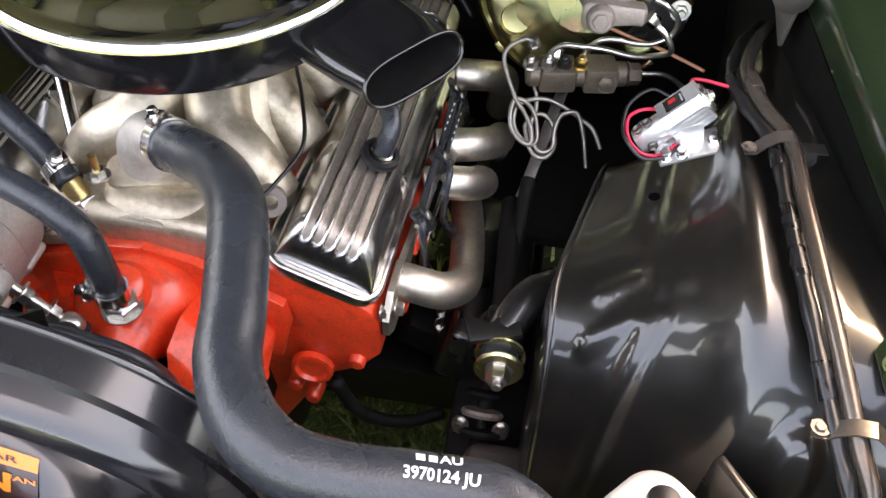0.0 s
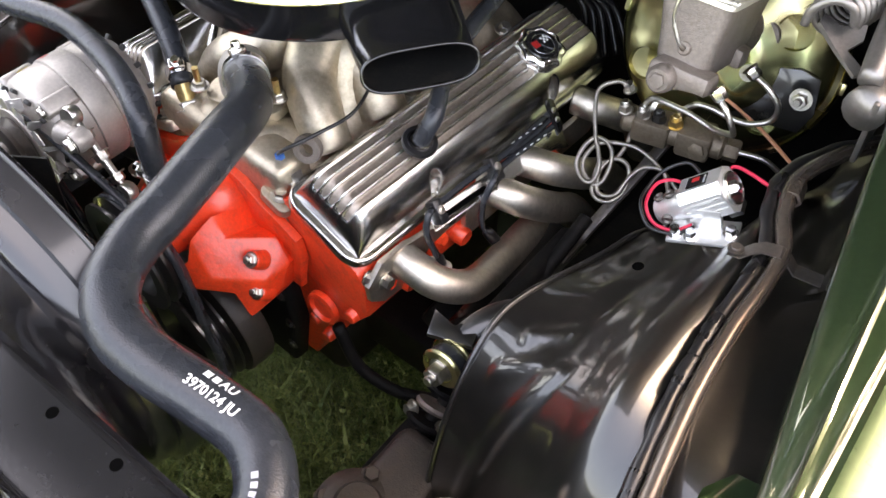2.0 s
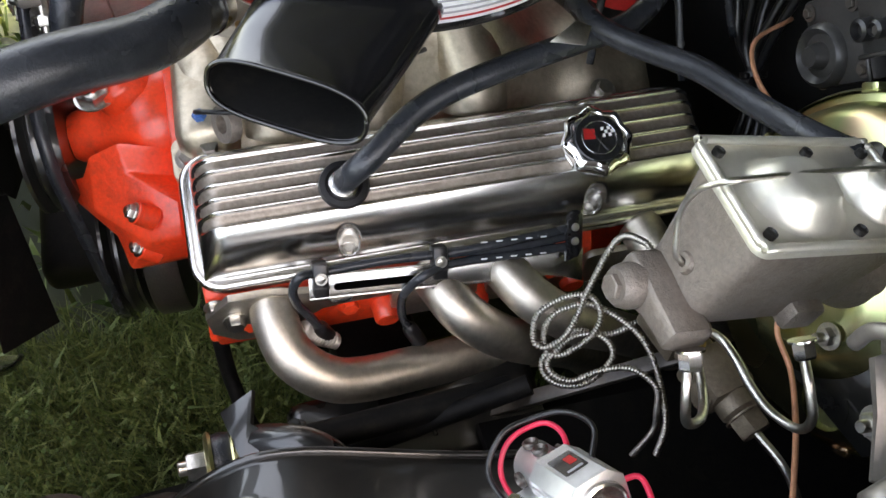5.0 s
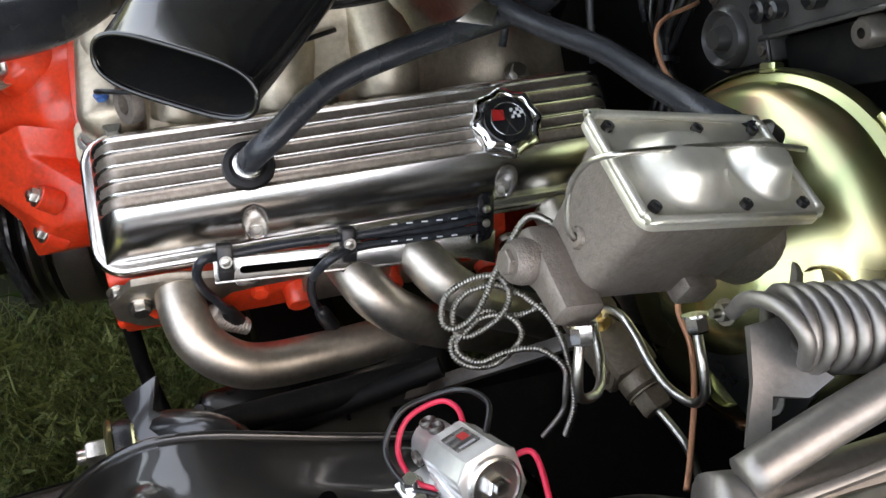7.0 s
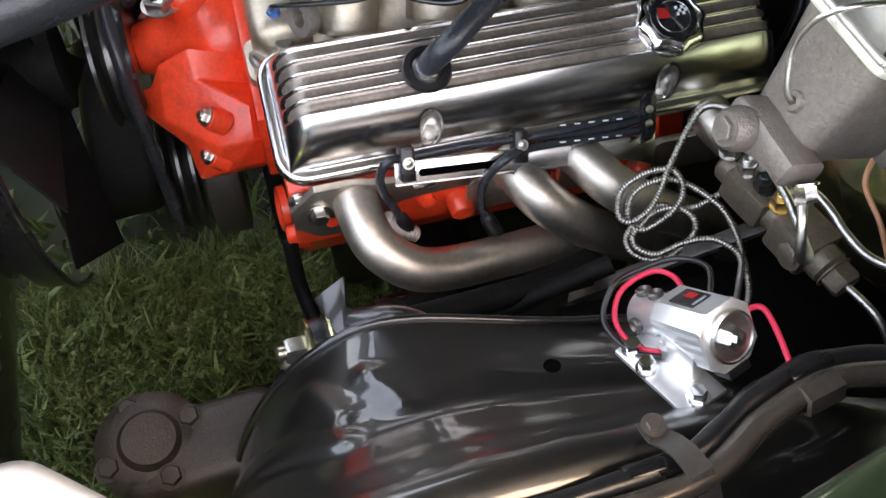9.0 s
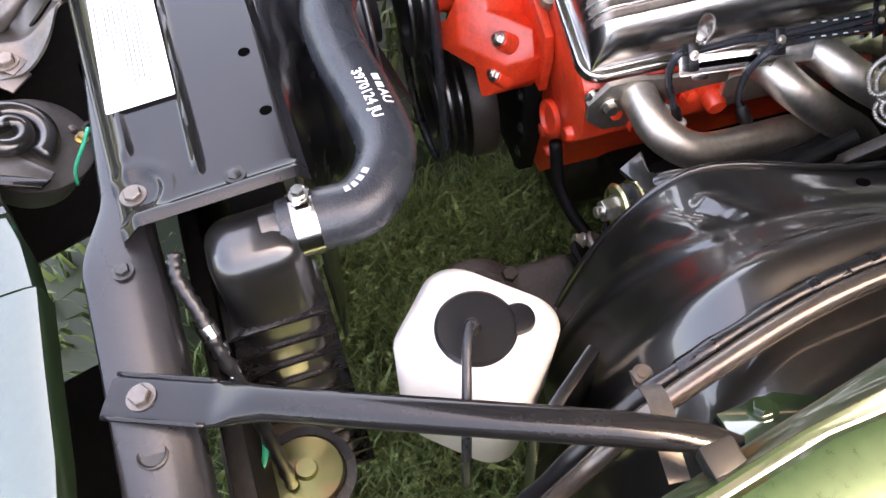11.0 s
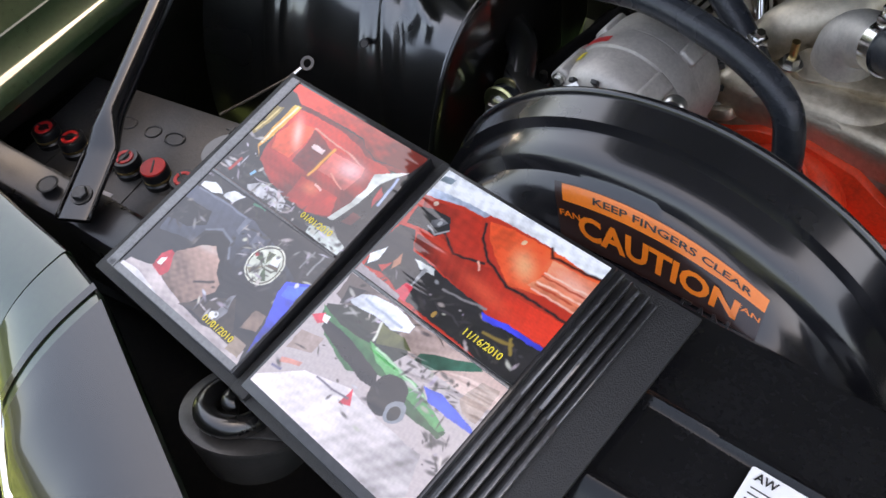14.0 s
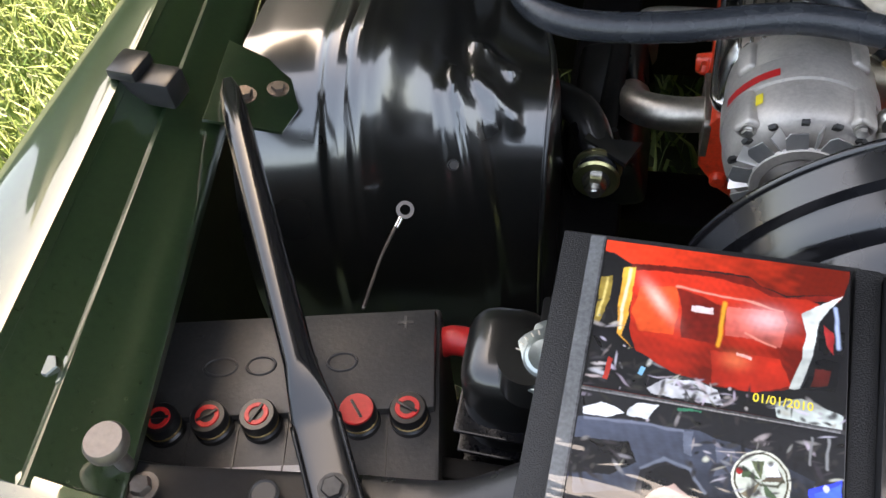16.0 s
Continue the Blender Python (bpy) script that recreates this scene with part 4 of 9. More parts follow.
def water_pump():
    ob = thing("water_pump", "orange cast iron water pump with mounting arms", "water pump")
    P = lambda x, y, z: ENG @ V(x, y, z)
    R = ENG.to_3x3()
    c = P(0.0, -0.06, 0.555)
    part("body", lathe([(0, -0.066), (0.024, -0.066), (0.028, -0.060), (0.036, -0.030), (0.050, -0.012), (0.062, 0.004), (0.068, 0.016), (0.068, 0.044), (0.064, 0.052), (0, 0.055)], axis(c, (0, 1, 0)), 40), ORANGE, ob)
    for s in (1, -1):
        # cast arm with flat facets, from the snout back to its foot on the block
        q = {k: (s * x, y, z) for k, (x, y, z) in {"top": (0.063, -0.067, 0.600), "notch": (0.079, -0.066, 0.570), "shoulder": (0.123, -0.017, 0.562), "corner": (0.146, -0.020, 0.530), "heel": (0.140, -0.046, 0.485), "foot": (0.131, -0.089, 0.466), "web": (0.113, -0.093, 0.507), "low": (0.067, -0.130, 0.515), "tip": (0.044, -0.142, 0.530), "side": (0.058, -0.102, 0.580), "ridge": (0.061, -0.116, 0.553), "ridge_mid": (0.095, -0.108, 0.535), "ridge_end": (0.140, -0.058, 0.523)}.items()}
        bm = bmesh.new()
        vs = {k: bm.verts.new(P(*p)) for k, p in q.items()}
        rim = ("top", "notch", "shoulder", "corner", "heel", "foot", "web", "low", "tip", "ridge", "side")
        back = {k: bm.verts.new(P(q[k][0] * 0.93, min(q[k][1] + 0.075, 0.0), q[k][2] - (0.030 if q[k][2] > 0.54 else 0.008))) for k in rim}
        for face in (("top", "side", "ridge", "ridge_mid", "notch"), ("notch", "ridge_mid", "ridge_end", "corner", "shoulder"), ("ridge", "tip", "low", "web", "ridge_mid"), ("ridge_mid", "web", "foot", "heel", "ridge_end"), ("ridge_end", "heel", "corner")):
            bm.faces.new([vs[k] for k in face])
        for a, b in zip(rim, rim[1:] + rim[:1]):
            bm.faces.new((vs[a], vs[b], back[b], back[a]))
        bm.faces.new([back[k] for k in rim])
        bmesh.ops.triangulate(bm, faces=bm.faces[:])
        bmesh.ops.recalc_face_normals(bm, faces=bm.faces)
        bmesh.ops.bevel(bm, geom=[e for e in bm.edges if e.calc_face_angle(0) > 0.35], offset=0.0035, segments=2, profile=0.6, affect="EDGES")
        part("arm", bm, ORANGE, ob, smooth=35)
        part("flange", prism([(s * x, z) for x, z in ((0.0, 0.628), (0.058, 0.618), (0.092, 0.598), (0.128, 0.585), (0.156, 0.572), (0.160, 0.535), (0.150, 0.498), (0.144, 0.468), (0.100, 0.468), (0.094, 0.500), (0.0, 0.500))], 0.012, ENG @ pose(0, 0.0, 0, 90, 0, 0), 0.003, seg=2), ORANGE, ob)
        for x, y, z in ((0.125, -0.060, 0.556), (0.131, -0.068, 0.503)):
            part("bolt_boss", rod(P(s * x, y + 0.016, z - 0.014), P(s * x, y - 0.002, z + 0.002), 0.0135, 0.012, 20, bevel=0.002), ORANGE, ob)
            part("pump_bolt", hexbolt(P(s * x, y - 0.002, z + 0.002), R @ V(0, -0.74, 0.67), 0.008, 0.008, stud=0.003), BOLT, ob)
    part("neck", tube([c + V(-0.02, 0.01, 0.02), c + V(-0.005, 0.005, 0.05), c + V(0.002, -0.008, 0.078)], 0.03, 20, 6, radius=lambda k: 0.046 - 0.022 * k), ORANGE, ob)
    part("hose_nipple", rod((0.006, 0.549, 0.622), (0.006, 0.545, 0.66), 0.013, seg=16), ZINC, ob)
    part("nipple_hex", hexbolt((0.006, 0.550, 0.618), (0, -0.05, 1), 0.019, 0.014, 0.022), BOLT, ob)
    return ob


water_pump()


def pulleys():
    ob = thing("crank_pulley", "black crankshaft pulley with a bare steel damper", "pulley")
    c = ENG @ V(0.0, -0.10, 0.35)
    d = ENG.to_3x3() @ V(0, -1, 0)
    groove = [(0, 0), (0.094, 0.0), (0.094, 0.004), (0.084, 0.010), (0.094, 0.016), (0.094, 0.020), (0.084, 0.026), (0.094, 0.032), (0.094, 0.036), (0.06, 0.038), (0.05, 0.02), (0, 0.02)]
    part("pulley", lathe(groove, axis(c, d), 40), GLOSS, ob)
    part("damper", lathe([(0, -0.05), (0.1, -0.05), (0.102, -0.047), (0.102, -0.012), (0.1, -0.009), (0, -0.009)], axis(c, d), 44), DARKIRON, ob, "dark iron vibration damper")
    ob2 = thing("pump_pulley", "black water pump pulley with a belt groove", "pulley")
    c2 = ENG @ V(0.0, -0.145, 0.555)
    part("pulley", lathe([(0, -0.02), (0.07, -0.02), (0.082, 0.0), (0.082, 0.004), (0.072, 0.010), (0.082, 0.016), (0.082, 0.02), (0.06, 0.02), (0.05, 0.0), (0, 0.0)], axis(c2, d), 40), GLOSS, ob2)
    belt = thing("drive_belt", "black rubber V-belt over the engine pulleys", "belt")
    for name, centres in (("belt", [(c2 + d * 0.010, 0.082), (c + d * 0.026, 0.094)]), ("belt", [(V(-0.178, 0.470, 0.648), 0.036), (c + d * 0.01, 0.094), (c2 + d * -0.004, 0.08)])):
        pts = []
        cen = [Vector((p.x, p.z)) for p, r in centres]
        ang = np.linspace(0, 2 * math.pi, 120, endpoint=False)
        y = sum(p.y for p, r in centres) / len(centres)
        for a in ang:
            u = Vector((math.cos(a), math.sin(a)))
            best = max(range(len(cen)), key=lambda i: cen[i].dot(u) + centres[i][1])
            q = cen[best] + u * centres[best][1]
            pts.append(V(q.x, y, q.y))
        bm = bmesh.new()
        rings = []
        mid = sum(pts, V(0, 0, 0)) / len(pts)
        for p in pts:
            o = (p - mid).normalized()
            rings.append([bm.verts.new(p + o * 0.003 + V(0, -0.006, 0)), bm.verts.new(p + o * 0.003 + V(0, 0.006, 0)), bm.verts.new(p - o * 0.006 + V(0, 0.004, 0)), bm.verts.new(p - o * 0.006 + V(0, -0.004, 0))])
        for a, b in zip(rings, rings[1:] + rings[:1]):
            for k in range(4):
                bm.faces.new((a[k], b[k], b[(k + 1) % 4], a[(k + 1) % 4]))
        part(name, bm, RUBBER, belt)


pulleys()


# ---- valve covers ----
def cover_frame(s):
    """Local frame of a valve cover: x across, outwards; y along the engine; z out of its top."""
    t = radians(20)
    m = Matrix(((s * math.cos(t), 0, s * math.sin(t), s * 0.196), (0, 1, 0, 0.261), (-math.sin(t), 0, math.cos(t), 0.612), (0, 0, 0, 1)))
    return ENG @ m


def valve_cover(s, label):
    ob = thing("valve_cover", label, "valve cover", group="valve covers")
    m = cover_frame(s)
    L, H, inner, outer = 0.506, 0.061, -0.056, 0.0585
    pockets = ((0.050, -0.116), (0.050, 0.125), (-0.050, -0.116), (-0.050, 0.125))

    def height(u, v):
        ax = min(1.0, max(0.0, (outer - u) / 0.046 if u > 0 else (u - inner) / 0.026))
        ay = min(1.0, max(0.0, (L / 2 - abs(v)) / 0.030))
        h = 0.005 + H * math.sqrt(1 - (1 - ax) ** 2) * (1 - (1 - ay) ** 2) ** 0.5
        # flutes along the top, with round ends
        fl, n, lo, hi = 0.0, 5, -0.040, 0.026
        pos = (u - lo) / ((hi - lo) / n)
        if 0 <= pos < n:
            f = pos - math.floor(pos)
            w = min(1, 1.2 * max(0.0, math.sin(math.pi * f)) ** 0.45)
            w *= smoothstep(0.0025, 0.010, L / 2 - abs(v) - 0.004 * (2 * f - 1) ** 2)
            fl = 0.0062 * w
        h -= fl * min(1, h / (H * 0.3))
        # round pockets for the hold-down bolts
        for pu, pv in pockets:
            k = 1 - smoothstep(0.006, 0.0105, math.hypot(max(0.0, (pu - u) * (1 if pu > 0 else -1)), v - pv))
            h += (min(h, 0.009) - h) * k
        return h, fl

    bm = bmesh.new()
    us = sorted(list(np.linspace(inner, -0.041, 16)) + list(np.linspace(-0.040, 0.030, 66)) + list(np.linspace(0.031, outer - 0.004, 22)) + [outer - 0.0025, outer - 0.0012, outer - 0.0004, outer])
    half = [0, 0.0002, 0.0006, 0.0012, 0.002, 0.003, 0.0042, 0.0056, 0.007, 0.0084, 0.0098, 0.0112, 0.0126, 0.014, 0.0154, 0.0168, 0.0182, 0.0196, 0.021, 0.0226, 0.0245, 0.027, 0.03, 0.034, 0.04, 0.05]
    vs = [-L / 2 + a for a in half] + list(np.linspace(-0.195, 0.195, 20)) + [L / 2 - a for a in half]
    for pv in (-0.116, 0.125):
        vs = [v for v in vs if abs(v - pv) > 0.018] + list(np.linspace(pv - 0.018, pv + 0.018, 21))
    vs.sort()
    grid = []
    for v in vs:
        row = []
        for u in us:
            h, f = height(u, v)
            row.append((bm.verts.new(m @ V(u, v, h)), f))
        grid.append(row)
    for v0, a, b in zip(vs, grid, grid[1:]):
        for i in range(len(a) - 1):
            q = (a[i], a[i + 1], b[i + 1], b[i])
            fc = bm.faces.new([x[0] for x in q] if s > 0 else [x[0] for x in q][::-1])
            fc.material_index = 1 if min(x[1] for x in q) > 0.0046 else 0
    part("cover", bm, [POLISH, CASTAL], ob, smooth=75)
    # rolled sealing lip round the foot
    bm = bmesh.new()
    secs = [(0.000, -0.008), (0.000, 0.0015), (0.0008, 0.0038), (0.003, 0.0052), (0.006, 0.0056), (0.010, 0.0054), (0.0118, 0.0062), (0.0135, 0.009)]
    rings = [[bm.verts.new(m @ V(x, y, h)) for x, y in rounded(0.140 - 2 * o, 0.530 - 2 * o, 0.030 - o * 0.8, 8)] for o, h in secs]
    for a, b in zip(rings, rings[1:]):
        for i in range(len(a)):
            j = (i + 1) % len(a)
            bm.faces.new((a[i], a[j], b[j], b[i]))
    bmesh.ops.recalc_face_normals(bm, faces=bm.faces)
    part("lip", bm, POLISH, ob, smooth=70)
    for u, v in pockets:
        part("cover_bolt", hexbolt(m @ V(u * 1.03, v, 0.008), m.to_3x3() @ V(0, 0, 1), 0.0046, 0.006, 0.006), BOLT, ob)
    return ob


cover_l = valve_cover(1, "polished finned aluminium valve cover with satin flutes")
cover_r = valve_cover(-1, "polished finned aluminium valve cover behind the alternator")


def breather():
    m = cover_frame(1) @ pose(0.008, -0.113, 0.066)
    ob = thing("breather_hose", "black crankcase breather hose plugged into a rubber grommet", "breather hose")
    part("grommet", lathe([(0.012, 0.0), (0.022, 0.0), (0.0235, 0.004), (0.022, 0.008), (0.017, 0.009), (0.015, 0.006), (0.012, 0.006)], m, 32), PLASTIC, ob, "black rubber grommet")
    part("steel_ring", lathe([(0.010, 0.004), (0.0145, 0.006), (0.0135, 0.010), (0.010, 0.011)], m, 28), ZINC, ob)
    base = m @ V(0, 0, 0.002)
    pts = [base, m @ V(0.0, 0.004, 0.022), m @ V(-0.006, 0.022, 0.042), V(0.215, 0.85, 0.735), V(0.203, 0.92, 0.748), V(0.190, 1.0, 0.752), V(0.175, 1.06, 0.75), V(0.13, 1.12, 0.75)]
    part("hose", tube(pts, 0.0115, 18, 8), RUBBER, ob)
    return ob


breather()


def oil_cap():
    m = cover_frame(1) @ pose(0.006, 0.127, 0.062)
    ob = thing("oil_filler_cap", "chrome scalloped oil cap with a black crossed-flags disc", "oil cap")
    part("collar", lathe([(0.03, -0.004), (0.031, 0.004), (0.026, 0.007)], m, 32), POLISH, ob)
    part("knob", lathe([(0.024, 0.004), (0.030, 0.006), (0.0335, 0.010), (0.034, 0.016), (0.031, 0.020), (0.026, 0.022), (0.024, 0.0205), (0, 0.0205)], m, 64, lobes=8, depth=0.055), CHROME, ob)
    part("disc", lathe([(0.0235, 0.0208), (0.0225, 0.0222), (0, 0.0222)], m, 40), STRIPE, ob, "black enamel disc")
    k = m @ pose(0, 0, 0.0226, 0, 0, 90)
    part("ring", tube([k @ V(0.0165 * math.cos(a), 0.0165 * math.sin(a), 0) for a in np.linspace(0, 2 * math.pi, 30)], 0.0005, 6, 2), CHROME, ob)
    part("red_flag", prism([(-0.015, 0.0), (-0.004, -0.001), (-0.003, 0.009), (-0.014, 0.011)], 0.0004, k), REDPLASTIC, ob)
    bm = bmesh.new()
    for i in range(4):
        for j in range(3):
            if (i + j) % 2 == 0:
                box((0.003, 0.0033, 0.0004), k @ pose(0.0045 + i * 0.003, 0.0015 + j * 0.0033, 0.0002), bm=bm)
    part("checkered_flag", bm, WHITEINK, ob)
    part("flag_pole", box((0.0007, 0.026, 0.0004), k @ pose(-0.001, -0.002, 0.0003, 0, 0, 28)), CHROME, ob)
    part("flag_pole", box((0.0007, 0.026, 0.0004), k @ pose(0.001, -0.002, 0.0003, 0, 0, -28)), CHROME, ob)
    return ob


oil_cap()


# ---- intake, thermostat housing, air cleaner ----
def intake():
    ob = thing("intake_manifold", "cast aluminium intake manifold with curved runners", "intake manifold")
    rows = []
    for v in np.linspace(0.0, 0.50, 40):
        row = []
        for u in np.linspace(-1, 1, 34):
            x = 0.128 * u
            z = 0.612 + 0.035 * (1 - u * u) - 0.012 * abs(u) ** 3
            hump = math.exp(-(((v - 0.25) / 0.12) ** 4)) * (1 - smoothstep(0.55, 1.05, abs(u)))
            z += 0.085 * hump
            for c in (0.07, 0.18, 0.31, 0.43):
                z += 0.02 * math.exp(-(((v - c) / 0.03) ** 2)) * smoothstep(0.15, 0.5, abs(u)) * (1 - 0.5 * smoothstep(0.8, 1, abs(u)))
            z += 0.025 * math.exp(-(((v - 0.03) / 0.03) ** 2)) * (1 - smoothstep(0.3, 0.75, abs(u)))
            z += 0.002 * noise.noise(V(x * 40, v * 40, 2))
            row.append(ENG @ V(x, v + 0.004, z))
        row = [row[0] + V(0, 0, -0.03)] + row + [row[-1] + V(0, 0, -0.03)]
        rows.append(row)
    rows = [[p + V(0, -0.004, -0.035) for p in rows[0]]] + rows + [[p + V(0, 0.004, -0.035) for p in rows[-1]]]
    part("casting", sheet(rows, 0), INTAKE, ob, smooth=60)
    # two runner humps that sweep up to the carburettor pad
    for s in (1, -1):
        part("runner", tube([ENG @ V(s * 0.118, 0.095, 0.632), ENG @ V(s * 0.09, 0.105, 0.668), ENG @ V(s * 0.05, 0.13, 0.69), ENG @ V(s * 0.03, 0.17, 0.715), ENG @ V(s * 0.025, 0.22, 0.74)], 0.034, 18, 7, radius=lambda k: 0.030 + 0.012 * k), INTAKE, ob)
        part("runner", tube([ENG @ V(s * 0.12, 0.19, 0.635), ENG @ V(s * 0.10, 0.195, 0.665), ENG @ V(s * 0.06, 0.21, 0.70), ENG @ V(s * 0.03, 0.24, 0.74)], 0.034, 18, 7), INTAKE, ob)
        part("runner", tube([ENG @ V(s * 0.12, 0.30, 0.635), ENG @ V(s * 0.10, 0.30, 0.665), ENG @ V(s * 0.06, 0.29, 0.70), ENG @ V(s * 0.03, 0.27, 0.74)], 0.034, 18, 7), INTAKE, ob)
        for y in (0.03, 0.235, 0.30, 0.44):
            part("manifold_bolt", hexbolt(ENG @ V(s * 0.122, y, 0.634), V(s * 0.4, 0, 1), 0.009, 0.012, 0.014), BOLT, ob)
        part("front_ear", prism(rounded(0.05, 0.045, 0.012), 0.014, ENG @ pose(s * 0.112, 0.012, 0.604, 0, s * 18, 0), 0.003), INTAKE, ob)
        part("ear_bolt", hexbolt(ENG @ V(s * 0.118, 0.006, 0.619), V(s * 0.3, 0, 1), 0.009, 0.009, 0.013), BOLT, ob)
    part("water_crossover", box((0.252, 0.062, 0.058), ENG @ pose(0, 0.030, 0.632), 0.018, 3), INTAKE, ob)
    part("carburettor_pad", box((0.13, 0.15, 0.03), ENG @ pose(0, 0.255, 0.755), 0.01), INTAKE, ob)
    part("eye_bracket", lathe([(0.009, -0.006), (0.018, -0.006), (0.019, 0), (0.018, 0.006), (0.009, 0.006), (0.009, -0.006)], axis((0.132, 0.678, 0.672), (0.35, -0.8, 0.3)), 24), IRON, ob, "dark lifting eye bracket")
    part("sensor", hexbolt((0.105, 0.655, 0.655), (0.1, -0.2, 1), 0.0068, 0.012), BLUE, ob, "blue temperature sender")
    part("sensor_base", hexbolt((0.105, 0.657, 0.643), (0.1, -0.2, 1), 0.0085, 0.012), BRASS, ob)
    part("sensor_wire", tube([(0.105, 0.652, 0.667), (0.12, 0.655, 0.682), (0.14, 0.69, 0.692), (0.155, 0.74, 0.70), (0.14, 0.80, 0.71), (0.11, 0.88, 0.70)], 0.0025, 8, 8), PLASTIC, ob)
    return ob


intake()


def thermostat():
    ob = thing("thermostat_housing", "polished aluminium thermostat housing on the intake", "thermostat housing")
    part("flange", prism(rounded(0.115, 0.05, 0.022), 0.014, ENG @ pose(-0.004, 0.068, 0.664, 8, 0, 18), 0.003), INTAKE, ob)
    part("dome", tube([(-0.012, 0.712, 0.676), (-0.010, 0.710, 0.702), (0.004, 0.704, 0.718), (0.030, 0.685, 0.732)], 0.03, 24, 8, radius=lambda k: 0.034 - 0.006 * k), ALTCASE, ob)
    for p in ((-0.052, 0.668, 0.685), (0.052, 0.71, 0.69)):
        part("stud", rod(p, V(*p) + V(0, 0, 0.03), 0.0045, seg=10), BRASS, ob)
        part("nut", hexbolt(p, (0, 0, 1), 0.009, 0.010, 0.013), BOLT, ob)
    return ob


thermostat()


def air_cleaner():
    c = V(0.0, 0.875, 0)
    ob = thing("air_cleaner", "black air cleaner with a chrome lid and oval snorkel", "air cleaner")
    at = Matrix.Translation(c)
    part("base_pan", lathe([(0, 0.802), (0.15, 0.802), (0.200, 0.804), (0.2085, 0.808), (0.2115, 0.815), (0.2135, 0.845), (0.214, 0.862), (0.208, 0.866), (0, 0.866)], at, 96), ENAMEL, ob)
    part("lid", lathe([(0.205, 0.864), (0.222, 0.864), (0.2245, 0.8655), (0.2235, 0.869), (0.2195, 0.8735), (0.213, 0.8765), (0.205, 0.876), (0.200, 0.8775), (0.19, 0.884), (0.17, 0.891), (0.12, 0.896), (0.05, 0.899), (0.02, 0.9), (0, 0.9)], at, 96), CHROME, ob, "mirror chrome lid with a stepped rim")
    # snorkel: an oval duct from the pan to its slanted mouth
    d = V(0.80, -0.60, 0)
    side = V(0.60, 0.80, 0)
    mouth = V(0.288, 0.7195, 0.835)

    def oval(centre, w, h, slant, n=40):
        pts = []
        for i in range(n):
            a = 2 * math.pi * i / n
            x = w / 2 * (abs(math.cos(a)) ** 0.55) * (1 if math.cos(a) >= 0 else -1)
            z = h / 2 * (abs(math.sin(a)) ** 0.8) * (1 if math.sin(a) >= 0 else -1)
            pts.append(centre + side * x + V(0, 0, z) - d * slant * (z + h / 2))
        return pts

    secs = [oval(mouth - d * 0.17, 0.142, 0.046, 0.0), oval(mouth - d * 0.10, 0.136, 0.044, 0.1), oval(mouth - d * 0.04, 0.128, 0.041, 0.3), oval(mouth - d * 0.004, 0.123, 0.038, 0.43), oval(mouth, 0.126, 0.040, 0.43), oval(mouth + d * 0.001, 0.1245, 0.0385, 0.43), oval(mouth - d * 0.002, 0.1215, 0.0360, 0.43)]
    inner = [oval(mouth - d * 0.002, 0.1215, 0.0360, 0.43), oval(mouth - d * 0.06, 0.122, 0.034, 0.2), oval(mouth - d * 0.15, 0.122, 0.036, 0.0)]
    bm = bmesh.new()
    rings = [[bm.verts.new(p) for p in s] for s in secs]
    for a, b in zip(rings, rings[1:]):
        for i in range(len(a)):
            j = (i + 1) % len(a)
            bm.faces.new((a[i], a[j], b[j], b[i]))
    bmesh.ops.recalc_face_normals(bm, faces=bm.faces)
    snorkel = part("snorkel", bm, ENAMEL, ob, smooth=50)
    bm = bmesh.new()
    rings = [[bm.verts.new(p) for p in s] for s in inner]
    for a, b in zip(rings, rings[1:]):
        for i in range(len(a)):
            j = (i + 1) % len(a)
            bm.faces.new((a[i], b[i], b[j], a[j]))
    bm.faces.new(rings[-1])
    part("duct", bm, MATTE, snorkel, "flat black inside of the duct", smooth=50)
    lip = oval(mouth, 0.125, 0.039, 0.43)
    part("bead", tube(lip + lip[:2], 0.0021, 8, 2), ENAMEL, snorkel)
    # label on the side of the pan
    rows = []
    for a in np.linspace(-18, 22, 16):
        ca, sa = math.cos(radians(a)), math.sin(radians(a))
        rows.append([c + V(0.2115 * ca + 0.001, 0.2115 * sa, 0.82), c + V(0.2158 * ca + 0.001, 0.2158 * sa, 0.852)])
    lab = part("label", sheet(rows, 0.0004), PAPER, ob, "white printed paper label")
    for z, r in ((0.845, 0.2158), (0.838, 0.2150), (0.832, 0.2142), (0.826, 0.2134)):
        part("print_line", tube([c + V(r * math.cos(radians(a)) + 0.001, r * math.sin(radians(a)), z) for a in np.linspace(-14, 16, 10)], 0.0009, 5, 2), REDPLASTIC if z == 0.826 else GREYINK, lab)
    return ob


air_cleaner()


